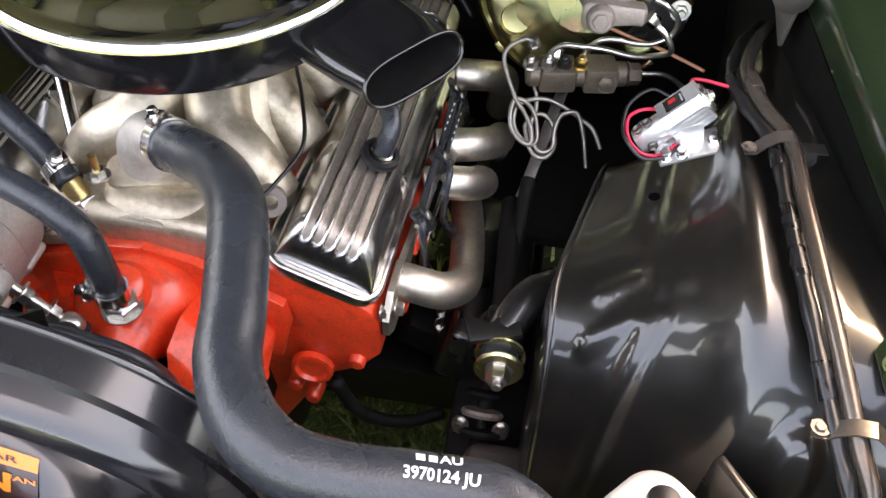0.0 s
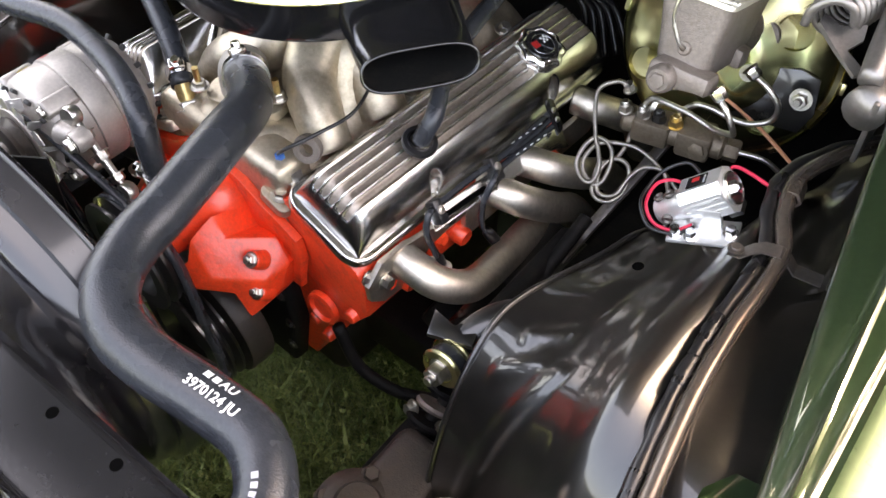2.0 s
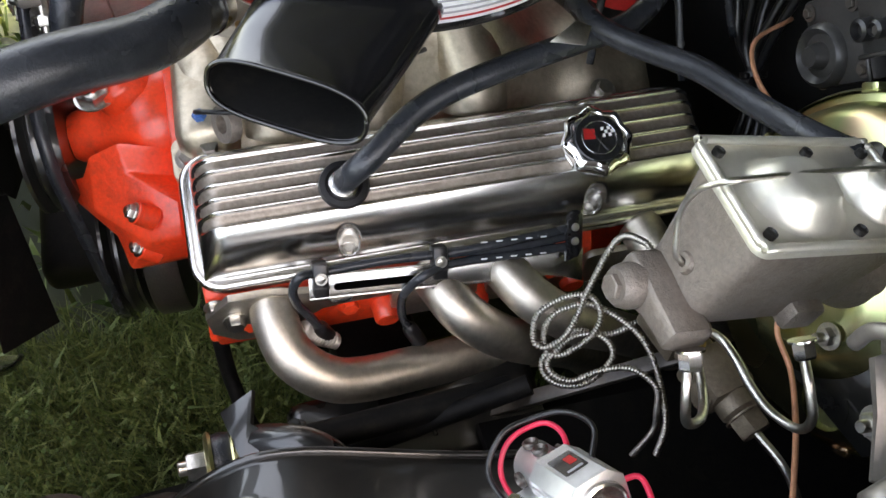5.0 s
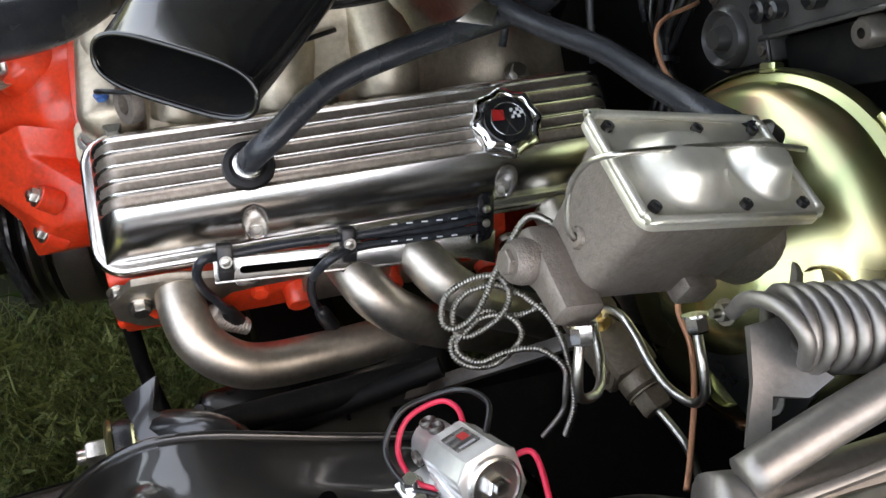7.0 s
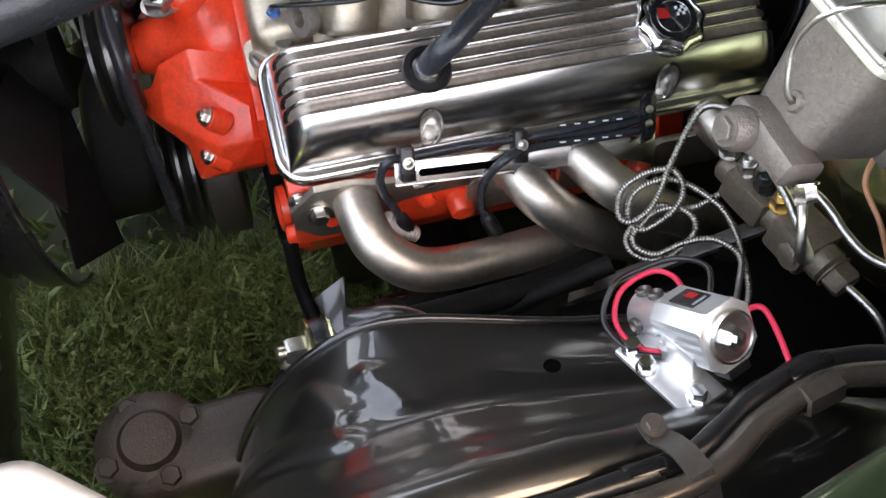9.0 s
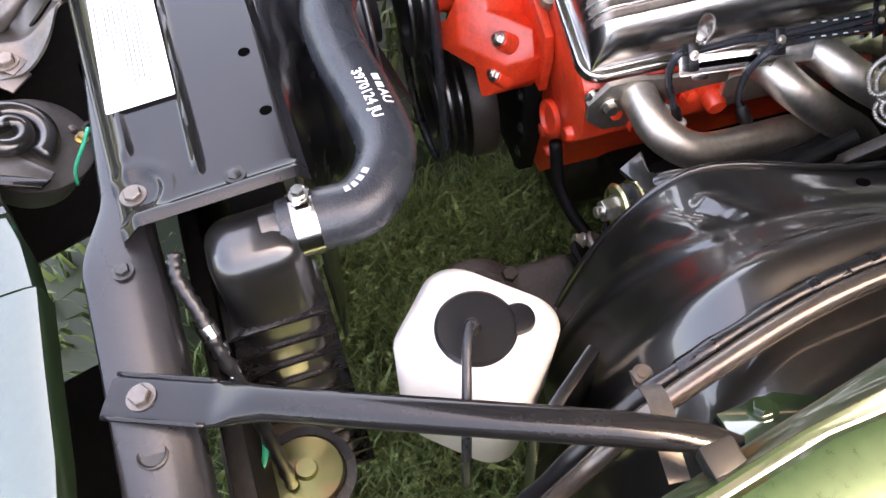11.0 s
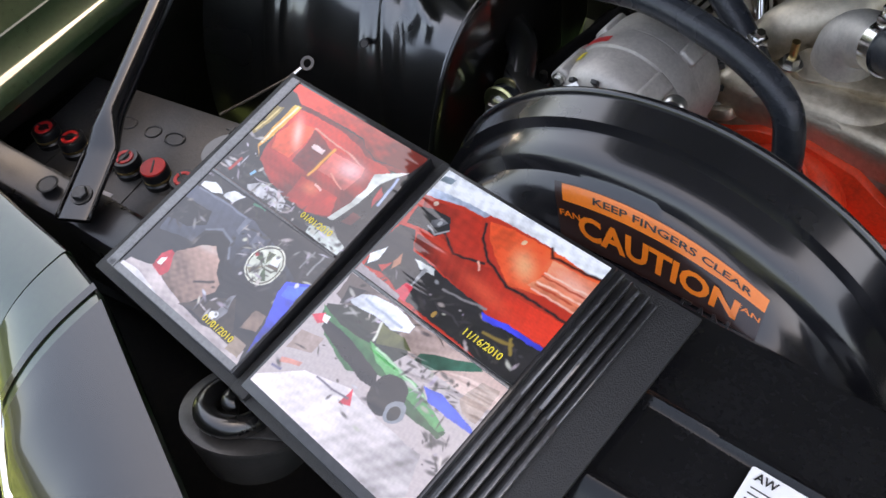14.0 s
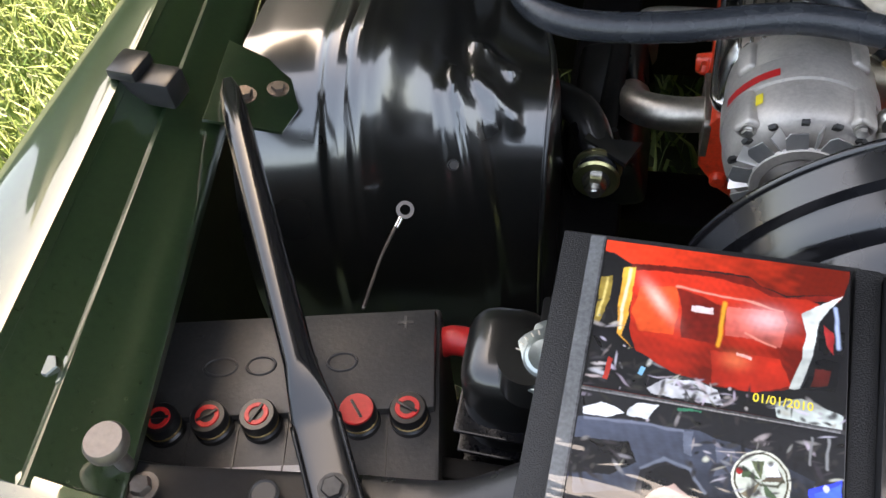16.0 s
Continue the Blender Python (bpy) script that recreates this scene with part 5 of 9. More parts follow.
# ---- exhaust headers ----
def headers():
    ob = thing("exhaust_header", "bare steel tubular exhaust header with long tubes", "exhaust header", group="exhaust headers")
    part("port_flange", prism([(-0.002, 0.535), (0.02, 0.515), (0.06, 0.512), (0.09, 0.535), (0.106, 0.547), (0.133, 0.550), (0.177, 0.550), (0.177, 0.572), (0.128, 0.574), (0.085, 0.581), (0.055, 0.588), (0.021, 0.588), (-0.004, 0.563)], 0.008, ENG @ pose(0.266, 0.005, 0, 90, 0, 90), 0.001), STEEL, ob)
    for y in (0.225, 0.325, 0.43):
        part("port_flange", prism(rounded(0.09, 0.05, 0.01), 0.008, ENG @ pose(0.266, y, 0.53, 90, 0, 90), 0.001), STEEL, ob)
    r = 0.0225
    runs = [
        [(0.264, 0.682, 0.564), (0.292, 0.682, 0.558), (0.322, 0.69, 0.542), (0.342, 0.716, 0.523), (0.346, 0.75, 0.508), (0.341, 0.82, 0.492), (0.331, 0.9, 0.468), (0.326, 1.0, 0.406), (0.326, 1.08, 0.276)],
        [(0.276, 0.838, 0.568), (0.302, 0.845, 0.568), (0.33, 0.86, 0.556), (0.346, 0.892, 0.529), (0.346, 0.935, 0.489), (0.336, 1.0, 0.426), (0.331, 1.08, 0.316)],
        [(0.281, 0.905, 0.574), (0.308, 0.912, 0.574), (0.338, 0.93, 0.564), (0.358, 0.968, 0.539), (0.362, 1.02, 0.501), (0.356, 1.09, 0.426), (0.346, 1.15, 0.326)],
        [(0.286, 1.06, 0.576), (0.316, 1.065, 0.574), (0.346, 1.09, 0.556), (0.356, 1.13, 0.516), (0.351, 1.18, 0.426)],
    ]
    for run in runs:
        part("tube", tube(run, r, 22, 8), STEEL, ob)
    part("flange_bolt", hexbolt((0.276, 0.645, 0.556), V(1, 0, 0), 0.009, 0.010), BOLT, ob)
    part("flange_bolt", hexbolt((0.262, 0.629, 0.566), V(1, 0, 0), 0.008, 0.008), BOLT, ob)
    ob2 = thing("exhaust_header", "bare steel exhaust header beside the alternator", "exhaust header", group="exhaust headers")
    part("tube", tube([(-0.258, 0.70, 0.535), (-0.29, 0.70, 0.532), (-0.325, 0.712, 0.525), (-0.348, 0.74, 0.51), (-0.352, 0.80, 0.47), (-0.345, 0.88, 0.40), (-0.34, 0.95, 0.3)], r, 22, 8), STEEL, ob2)
    part("tube", tube([(-0.25, 0.88, 0.535), (-0.29, 0.885, 0.532), (-0.325, 0.90, 0.52), (-0.34, 0.94, 0.48), (-0.34, 1.0, 0.38)], r, 22, 8), STEEL, ob2)
    part("port_flange", prism(rounded(0.10, 0.06, 0.01), 0.008, pose(-0.262, 0.70, 0.535, 90, 0, 90), 0.001), STEEL, ob2)


headers()


def plug_wires():
    ob = thing("plug_wire_loom", "aluminium wire loom bracket with black separators on the head", "wire bracket")
    a, b = V(0.292, 0.718, 0.611), V(0.309, 0.988, 0.577)
    d = (b - a).normalized()
    up = V(-0.62, 0, 0.78)
    up = (up - d * up.dot(d)).normalized()
    n = d.cross(up)
    Q = Matrix(((d.x, up.x, n.x, a.x), (d.y, up.y, n.y, a.y), (d.z, up.z, n.z, a.z), (0, 0, 0, 1)))
    L = (b - a).length
    # a channel: a flat web between two turned edges, with a long slot in it
    part("rail", prism([(0, -0.013), (0.112, -0.013), (0.118, -0.016), (L * 0.86, -0.014), (L * 0.93, -0.018), (L, -0.024), (L, 0.010), (L * 0.9, 0.008), (0, 0.008)], 0.003, Q @ pose(0, 0, -0.0015), 0.0006), POLISH, ob)
    for w in (-0.013, 0.008):
        part("rail_edge", box((L * 0.80, 0.0020, 0.006), Q @ pose(L * 0.40, w, -0.001), 0.0006), POLISH, ob)
    # slot laid on as a plate in the black of its shade
    part("slot", prism(rounded(0.078, 0.007, 0.0034), 0.0006, Q @ pose(0.062, -0.003, 0.0014)), HOLESHADE, ob)
    part("foot", prism([(-0.009, -0.016), (0.004, -0.012), (0.008, -0.004), (0.008, 0.030), (0.004, 0.034), (-0.003, 0.034), (-0.008, 0.029)], 0.004, Q @ pose(L * 0.945, 0.018, 0.0105), 0.001), SATIN, ob, "black folded bracket foot")
    for v in (0.022, 0.036):
        part("rivet", lathe([(0.0042, 0), (0.0036, 0.0018), (0, 0.0026)], Q @ pose(L * 0.945, v, 0.0145), 14), BOLT, ob)
    part("cover_tab", prism(rounded(0.024, 0.014, 0.006), 0.003, Q @ pose(0.030, -0.014, -0.008), 0.0008), POLISH, ob)
    # separators hold the wires above the rail
    S = []
    for s, v in ((0.010, 0.008), (0.122, 0.013)):
        m = Q @ pose(s, v, 0.007)
        sep = part("separator", box((0.014, 0.032, 0.017), m, 0.0022), PLASTIC, ob, "black plastic wire separator")
        part("separator_screw", hexbolt(m @ V(0, 0.002, 0.0085), Q.to_3x3() @ V(0, 0, 1), 0.0042, 0.0022), BOLT, sep)
        # dark bar in place of a cut groove's shade
        part("groove", box((0.0146, 0.0012, 0.0174), m @ pose(0, -0.007, 0), 0.0002), INKSHADE, sep)
        S.append(m)
    w = lambda s, v, h: Q @ V(s, v, h)
    runs = [
        [w(L * 0.95, 0.026, 0.006), w(0.20, 0.020, 0.007), w(0.13, 0.020, 0.007), w(0.07, 0.019, 0.007), w(0.012, 0.014, 0.007), V(0.295, 0.712, 0.633), V(0.297, 0.703, 0.616), V(0.298, 0.705, 0.593), V(0.298, 0.713, 0.570), V(0.298, 0.721, 0.545)],
        [w(L * 0.95, 0.016, 0.008), w(0.20, 0.013, 0.009), w(0.135, 0.010, 0.009), V(0.311, 0.822, 0.613), V(0.309, 0.805, 0.589), V(0.308, 0.801, 0.566), V(0.309, 0.803, 0.54), V(0.313, 0.808, 0.528)],
        [w(L * 0.95, 0.034, 0.008), w(0.21, 0.029, 0.010), w(0.15, 0.022, 0.009), w(0.12, 0.020, 0.003)],
    ]
    for run in runs:
        wire = thing("spark_plug_wire", "black rubber spark plug wire with printed lettering", "plug wire", group="spark plug wires")
        part("wire", tube(run, 0.0044, 14, 8), RUBBER, wire)
        if run is not runs[2]:
            e, f = run[-1], run[-2]
            t = (e - f).normalized()
            part("boot", lathe([(0.0046, -0.004), (0.0072, 0.0), (0.0080, 0.004), (0.0080, 0.024), (0.0070, 0.028), (0, 0.028)], axis(e, t), 20), PLASTIC, wire, "moulded black boot")
        if run is not runs[0]:
            for k in range(5):
                part("print_mark", box((0.0060, 0.0012, 0.0004), Q @ pose(0.165 + 0.015 * k, 0.013 if run is runs[1] else 0.0295, 0.0136 if run is runs[1] else 0.0142)), WHITEINK, wire)
    # woven heat sleeve end beside the first tube
    sl = thing("heat_sleeve", "short woven silver heat sleeve round the plug boot", "heat sleeve")
    part("sleeve", coil_tube([V(0.297, 0.705, 0.550), V(0.299, 0.714, 0.532), V(0.301, 0.736, 0.514)], 0.0075, 0.0015, 0.004, seg=12), ALTCASE, sl)


plug_wires()


# ---- alternator and heater hoses ----
def alternator():
    ob = thing("alternator", "grey cast alternator with an exposed cooling fan", "alternator")
    c = V(-0.182, 0.0, 0.655)
    m = axis((c.x, 0.49, c.z), (0.03, 1, 0))
    part("front_case", lathe([(0, 0.004), (0.040, 0.004), (0.056, 0.006), (0.0665, 0.011), (0.0715, 0.019), (0.0735, 0.030), (0.0745, 0.056), (0.0720, 0.0575), (0, 0.0575)], m, 64), ALTCASE, ob)
    part("stator_band", lathe([(0, 0.0565), (0.0725, 0.0565), (0.0762, 0.0585), (0.0766, 0.0605), (0.0766, 0.0885), (0.0762, 0.0905), (0.0725, 0.0925), (0, 0.0925)], m, 64), ALTCASE, ob, "smooth bare stator band")
    part("rear_case", lathe([(0, 0.0915), (0.0720, 0.0915), (0.0745, 0.093), (0.0740, 0.122), (0.0715, 0.136), (0.064, 0.147), (0.050, 0.152), (0, 0.154)], m, 64), ALTCASE, ob)
    # cast lugs for the through bolts
    for k in range(4):
        a = 90 * k + 38
        f = m @ pose(0, 0, 0, 0, 0, a)
        part("lug", box((0.020, 0.024, 0.046), f @ pose(0.0705, 0, 0.034), 0.005, 3), ALTCASE, ob)
        part("lug", box((0.018, 0.022, 0.040), f @ pose(0.0705, 0, 0.113), 0.005, 3), ALTCASE, ob)
        part("through_bolt", hexbolt(f @ V(0.0705, 0, 0.011), m.to_3x3() @ V(0, 0, -1), 0.006, 0.005), BOLT, ob)
    # black boxes for the shade in the cooling slots of both halves
    for k in range(14):
        a = 360 / 14 * k + 6
        part("vent_slot", box((0.013, 0.0075, 0.005), m @ pose(0, 0, 0, 0, 0, a) @ pose(0.0625, 0, 0.0085, 0, 32, 0), 0.001), INKSHADE, ob)
        part("vent_slot", box((0.012, 0.007, 0.005), m @ pose(0, 0, 0, 0, 0, a) @ pose(0.0655, 0, 0.1455, 0, -48, 0), 0.001), INKSHADE, ob)
    # upper ear that takes the adjuster
    part("mount_ear", tube([m @ V(-0.062, 0.030, 0.018), m @ V(-0.078, 0.031, 0.020), m @ V(-0.092, 0.032, 0.022)], 0.015, 16, 5, radius=lambda k: 0.017 - 0.005 * k), ALTCASE, ob)
    part("ear_eye", lathe([(0.006, -0.011), (0.013, -0.011), (0.0145, -0.008), (0.0145, 0.008), (0.013, 0.011), (0.006, 0.011)], m @ pose(-0.094, 0.032, 0.022), 24), ALTCASE, ob)
    part("ear_bolt", hexbolt(m @ V(-0.094, 0.032, 0.010), m.to_3x3() @ V(0, 0, -1), 0.009, 0.008, 0.012), BOLT, ob)
    f = part("fan", lathe([(0, -0.012), (0.046, -0.012), (0.048, -0.009), (0.03, -0.004), (0, -0.004)], m, 40), ALTCASE, ob, "zinc plated cooling fan")
    for k in range(10):
        F = m @ pose(0, 0, -0.0105, 0, 0, 36 * k + 8)
        part("fan_arm", prism([(0.030, -0.012), (0.060, -0.014), (0.066, -0.010), (0.066, 0.006), (0.030, 0.006)], 0.0018, F, 0.0004), MACHINED, f)
        part("fan_blade", prism([(0.036, 0), (0.066, 0), (0.062, 0.017), (0.046, 0.015)], 0.0018, F @ pose(0, 0.006, 0, 68, 0, 8), 0.0005), MACHINED, f)
    part("pulley", lathe([(0, -0.044), (0.012, -0.044), (0.014, -0.036), (0.034, -0.036), (0.038, -0.033), (0.029, -0.025), (0.038, -0.017), (0.036, -0.013), (0, -0.013)], m, 40), CLIPSTEEL, ob, "plated belt pulley")
    part("shaft_nut", hexbolt(m @ V(0, 0, -0.044), m.to_3x3() @ V(0, 0, -1), 0.011, 0.010, 0.014, stud=0.008), BOLT, ob)
    rows = [[m @ V(0.0772 * math.cos(radians(a)), 0.0772 * math.sin(radians(a)), z) for z in (0.064, 0.074)] for a in np.linspace(18, 66, 14)]
    part("red_sticker", sheet(rows, 0.0003), REDPLASTIC, ob, "red printed sticker")
    rows = [[m @ V(0.0752 * math.cos(radians(a)), 0.0752 * math.sin(radians(a)), z) for z in (0.034, 0.048)] for a in np.linspace(46, 53, 4)]
    part("paint_mark", sheet(rows, 0.0003), YELLOW, ob)
    rod_a, rod_b = V(-0.110, 0.520, 0.706), V(-0.032, 0.515, 0.626)
    part("adjuster_rod", rod(rod_a, rod_b, 0.0058, seg=14), BOLT, ob, "threaded steel adjuster rod")
    for k in (0.22, 0.48, 0.76):
        part("rod_nut", hexbolt(rod_a.lerp(rod_b, k), rod_b - rod_a, 0.0098, 0.011), BOLT, ob)
    for p in (rod_a, rod_b):
        part("rod_end", lathe([(0, -0.008), (0.011, -0.008), (0.0135, -0.005), (0.0135, 0.005), (0.011, 0.008), (0, 0.008)], axis(p, (0.15, -1, 0.3)), 22), BOLT, ob)
    part("rod_boot", lathe([(0, 0), (0.012, 0), (0.017, 0.012), (0.018, 0.026), (0.013, 0.034), (0, 0.036)], axis((-0.026, 0.520, 0.622), (-0.35, -0.35, -0.5)), 24), RUBBER, ob, "black rubber ball joint boot")
    return ob


alternator()


def heater_hoses():
    ob = thing("heater_hose", "long black rubber heater hose crossing over the alternator", "heater hose", group="heater hoses")
    part("hose", tube([(0.006, 0.543, 0.648), (0.003, 0.545, 0.69), (-0.012, 0.556, 0.725), (-0.05, 0.572, 0.742), (-0.11, 0.588, 0.752), (-0.2, 0.597, 0.76), (-0.31, 0.58, 0.757), (-0.40, 0.585, 0.75), (-0.455, 0.615, 0.745), (-0.485, 0.68, 0.74), (-0.49, 0.80, 0.73), (-0.46, 1.0, 0.72), (-0.42, 1.24, 0.70)], 0.0155, 20, 9), RUBBER, ob)
    band_clamp((0.006, 0.543, 0.655), (0, 0, 1), 0.016, ob, 0.014, (-1, -0.3, 0.2))
    ob = thing("heater_hose", "black rubber heater hose clamped to the intake manifold", "heater hose", group="heater hoses")
    part("hose", tube([(-0.085, 0.664, 0.672), (-0.115, 0.684, 0.69), (-0.155, 0.705, 0.71), (-0.22, 0.735, 0.735), (-0.30, 0.78, 0.735), (-0.37, 0.87, 0.72), (-0.39, 1.0, 0.71), (-0.36, 1.24, 0.70)], 0.0155, 20, 9), RUBBER, ob)
    part("adapter", rod((-0.068, 0.655, 0.640), (-0.088, 0.666, 0.674), 0.012, seg=18), BRASS, ob, "dull brass hose adapter")
    part("adapter_hex", hexbolt((-0.070, 0.656, 0.645), (-0.5, 0.3, 0.8), 0.017, 0.012, 0.019), BOLT, ob)
    band_clamp((-0.10, 0.673, 0.681), (-0.7, 0.5, 0.4), 0.016, ob, 0.014, (0.3, -0.2, 1))
    ob = thing("chrome_tube", "short chrome vacuum tube beside the intake", "tube")
    part("pipe", tube([(-0.15, 0.80, 0.70), (-0.135, 0.775, 0.69), (-0.118, 0.745, 0.672), (-0.108, 0.73, 0.66)], 0.009, 16, 6), CHROME, ob)


heater_hoses()


# ---- brakes ----
# how far the brake parts sit from the places written below
BRAKES = (0.003, 0.030, -0.032)
MC = pose(0.457, 1.016, 0.878, -17, 0, 0)


def master_cylinder():
    ob = thing("master_cylinder", "rough grey cast iron brake master cylinder with zinc lid", "master cylinder", at=BRAKES)
    # tapered reservoir under the lid
    secs = [(0.0, 0.082, 0.148, 0.012), (-0.012, 0.080, 0.145, 0.012), (-0.045, 0.072, 0.132, 0.014), (-0.078, 0.064, 0.118, 0.012), (-0.082, 0.058, 0.110, 0.012)]
    bm = bmesh.new()
    rings = [[bm.verts.new(MC @ V(x + 0.010 * (-h / 0.09), y + l / 2 - 0.072 + 0.04 * h, h - 0.010)) for x, y in rounded(w, l, r)] for h, w, l, r in secs]
    for a, b in zip(rings, rings[1:]):
        for i in range(len(a)):
            j = (i + 1) % len(a)
            bm.faces.new((a[i], b[i], b[j], a[j]))
    bm.faces.new(rings[0]), bm.faces.new(rings[-1][::-1])
    bmesh.ops.recalc_face_normals(bm, faces=bm.faces)
    part("reservoir", bm, IRON, ob)
    part("bore", lathe([(0, -0.060), (0.022, -0.060), (0.026, -0.052), (0.028, 0.07), (0.036, 0.09), (0.036, 0.11), (0, 0.11)], MC @ pose(0.008, 0.0, -0.078, -90, 0, 0), 32), IRON, ob)
    part("bore_nose", lathe([(0, -0.112), (0.0125, -0.112), (0.0150, -0.109), (0.0165, -0.103), (0.0165, -0.094), (0.0150, -0.090), (0.0150, -0.050), (0, -0.050)], MC @ pose(0.002, 0.0, -0.095, -90, 0, 0), 32), IRON, ob)
    # outlet arm, a rough cast bar from the bore to the front line
    arm = bmesh.new()
    ends = []
    for x, zt, zb, y0, y1 in ((-0.018, -0.082, -0.106, -0.096, -0.064), (-0.013, -0.078, -0.112, -0.098, -0.062), (0.006, -0.078, -0.112, -0.097, -0.062), (0.022, -0.079, -0.104, -0.097, -0.062), (0.040, -0.079, -0.101, -0.097, -0.062), (0.051, -0.079, -0.101, -0.097, -0.063), (0.054, -0.082, -0.098, -0.094, -0.066)):
        outline = [(y0, zt - 0.004), (y0 + 0.0015, zt - 0.0012), (y0 + 0.005, zt), (y1 - 0.005, zt), (y1, zt - 0.004), (y1, zb + 0.005), (y1 - 0.005, zb), (y0 + 0.006, zb), (y0 + 0.0015, zb + 0.002), (y0, zb + 0.006)]
        ends.append([arm.verts.new(MC @ V(x, y, z)) for y, z in outline])
    for a, b in zip(ends, ends[1:]):
        for i in range(len(a)):
            j = (i + 1) % len(a)
            arm.faces.new((a[i], b[i], b[j], a[j]))
    arm.faces.new(ends[0]), arm.faces.new(ends[-1][::-1])
    bmesh.ops.recalc_face_normals(arm, faces=arm.faces)
    part("outlet_arm", arm, IRON, ob)
    part("plug", hexbolt(MC @ V(0.002, -0.111, -0.095), MC.to_3x3() @ V(0, -1, 0), 0.0095, 0.006, 0.012), IRON, ob)
    part("wire_socket", lathe([(0, -0.010), (0.0085, -0.010), (0.0085, 0.001), (0.0070, 0.0035), (0.0035, 0.0040), (0.0030, 0.0015), (0, 0.0015)], MC @ pose(0.007, -0.073, -0.064, 84, 0, -4), 24), IRON, ob)
    part("side_boss", box((0.034, 0.030, 0.024), MC @ pose(0.034, 0.020, -0.082), 0.005), IRON, ob)
    part("mount_flange", prism(rounded(0.105, 0.055, 0.02), 0.012, MC @ pose(0.010, 0.112, -0.083, 90, 0, 0), 0.003), IRON, ob)
    lid = part("lid", prism(rounded(0.094, 0.160, 0.010), 0.006, MC @ pose(0, 0, -0.008), 0.002), LIDZINC, ob, "silvery zinc lid with two raised domes")
    part("lid_rim", tube([MC @ V(x, y, 0.0) for x, y in rounded(0.09, 0.156, 0.010)] + [MC @ V(0.045, 0.068, 0.0)], 0.0032, 8, 2), LIDZINC, lid)

    def dome(cx, cy, w, l, h):
        rows = []
        for i in range(25):
            row = []
            for j in range(25):
                u, v = -1 + 2 * i / 24, -1 + 2 * j / 24
                q = (abs(u) ** 2.3 + abs(v) ** 2.3) ** (1 / 2.3)
                row.append(MC @ V(cx + u * w / 2, cy + v * l / 2, -0.0025 + h * (1 - smoothstep(0.42, 1.0, q) - 0.10 * q * q * (1 - smoothstep(0.42, 1.0, q)))))
            rows.append(row)
        return sheet(rows)

    part("dome", dome(0.003, -0.024, 0.072, 0.080, 0.021), LIDZINC, lid)
    part("dome", dome(0.004, 0.046, 0.056, 0.052, 0.021), LIDZINC, lid)
    part("stamped_plate", prism(rounded(0.020, 0.022, 0.002), 0.001, MC @ pose(0.008, -0.016, 0.0158, 0, 4, 0), 0.0006), LIDZINC, lid)
    for x, y in ((0.034, -0.066), (0.034, 0.012), (0.034, 0.066), (-0.034, -0.066), (-0.034, 0.012), (-0.034, 0.066)):
        part("lid_screw", lathe([(0.0042, -0.003), (0.0042, 0.002), (0.0025, 0.003), (0.002, 0.0015), (0, 0.0015)], MC @ pose(x, y, 0), 12), DARKBOLT, lid)
    part("bail_wire", tube([MC @ V(*p) for p in ((0.007, -0.070, -0.064), (0.006, -0.078, -0.063), (0.001, -0.084, -0.056), (-0.010, -0.089, -0.034), (-0.011, -0.090, -0.014), (-0.006, -0.088, 0.000), (0.001, -0.078, 0.012), (0.000, -0.03, 0.0165), (-0.002, 0.03, 0.0185), (0.0, 0.08, 0.016))], 0.0022, 10, 8), BOLT, ob, "bent steel retaining wire")
    for p, d in (((0.515, 0.912, 0.815), (0.75, -0.1, -0.6)), ((0.518, 1.006, 0.788), (0.8, 0, -0.6))):
        part("tube_nut", hexbolt(p, d, 0.0085, 0.014, 0.010), ZINC, ob)
    return ob


master_cylinder()


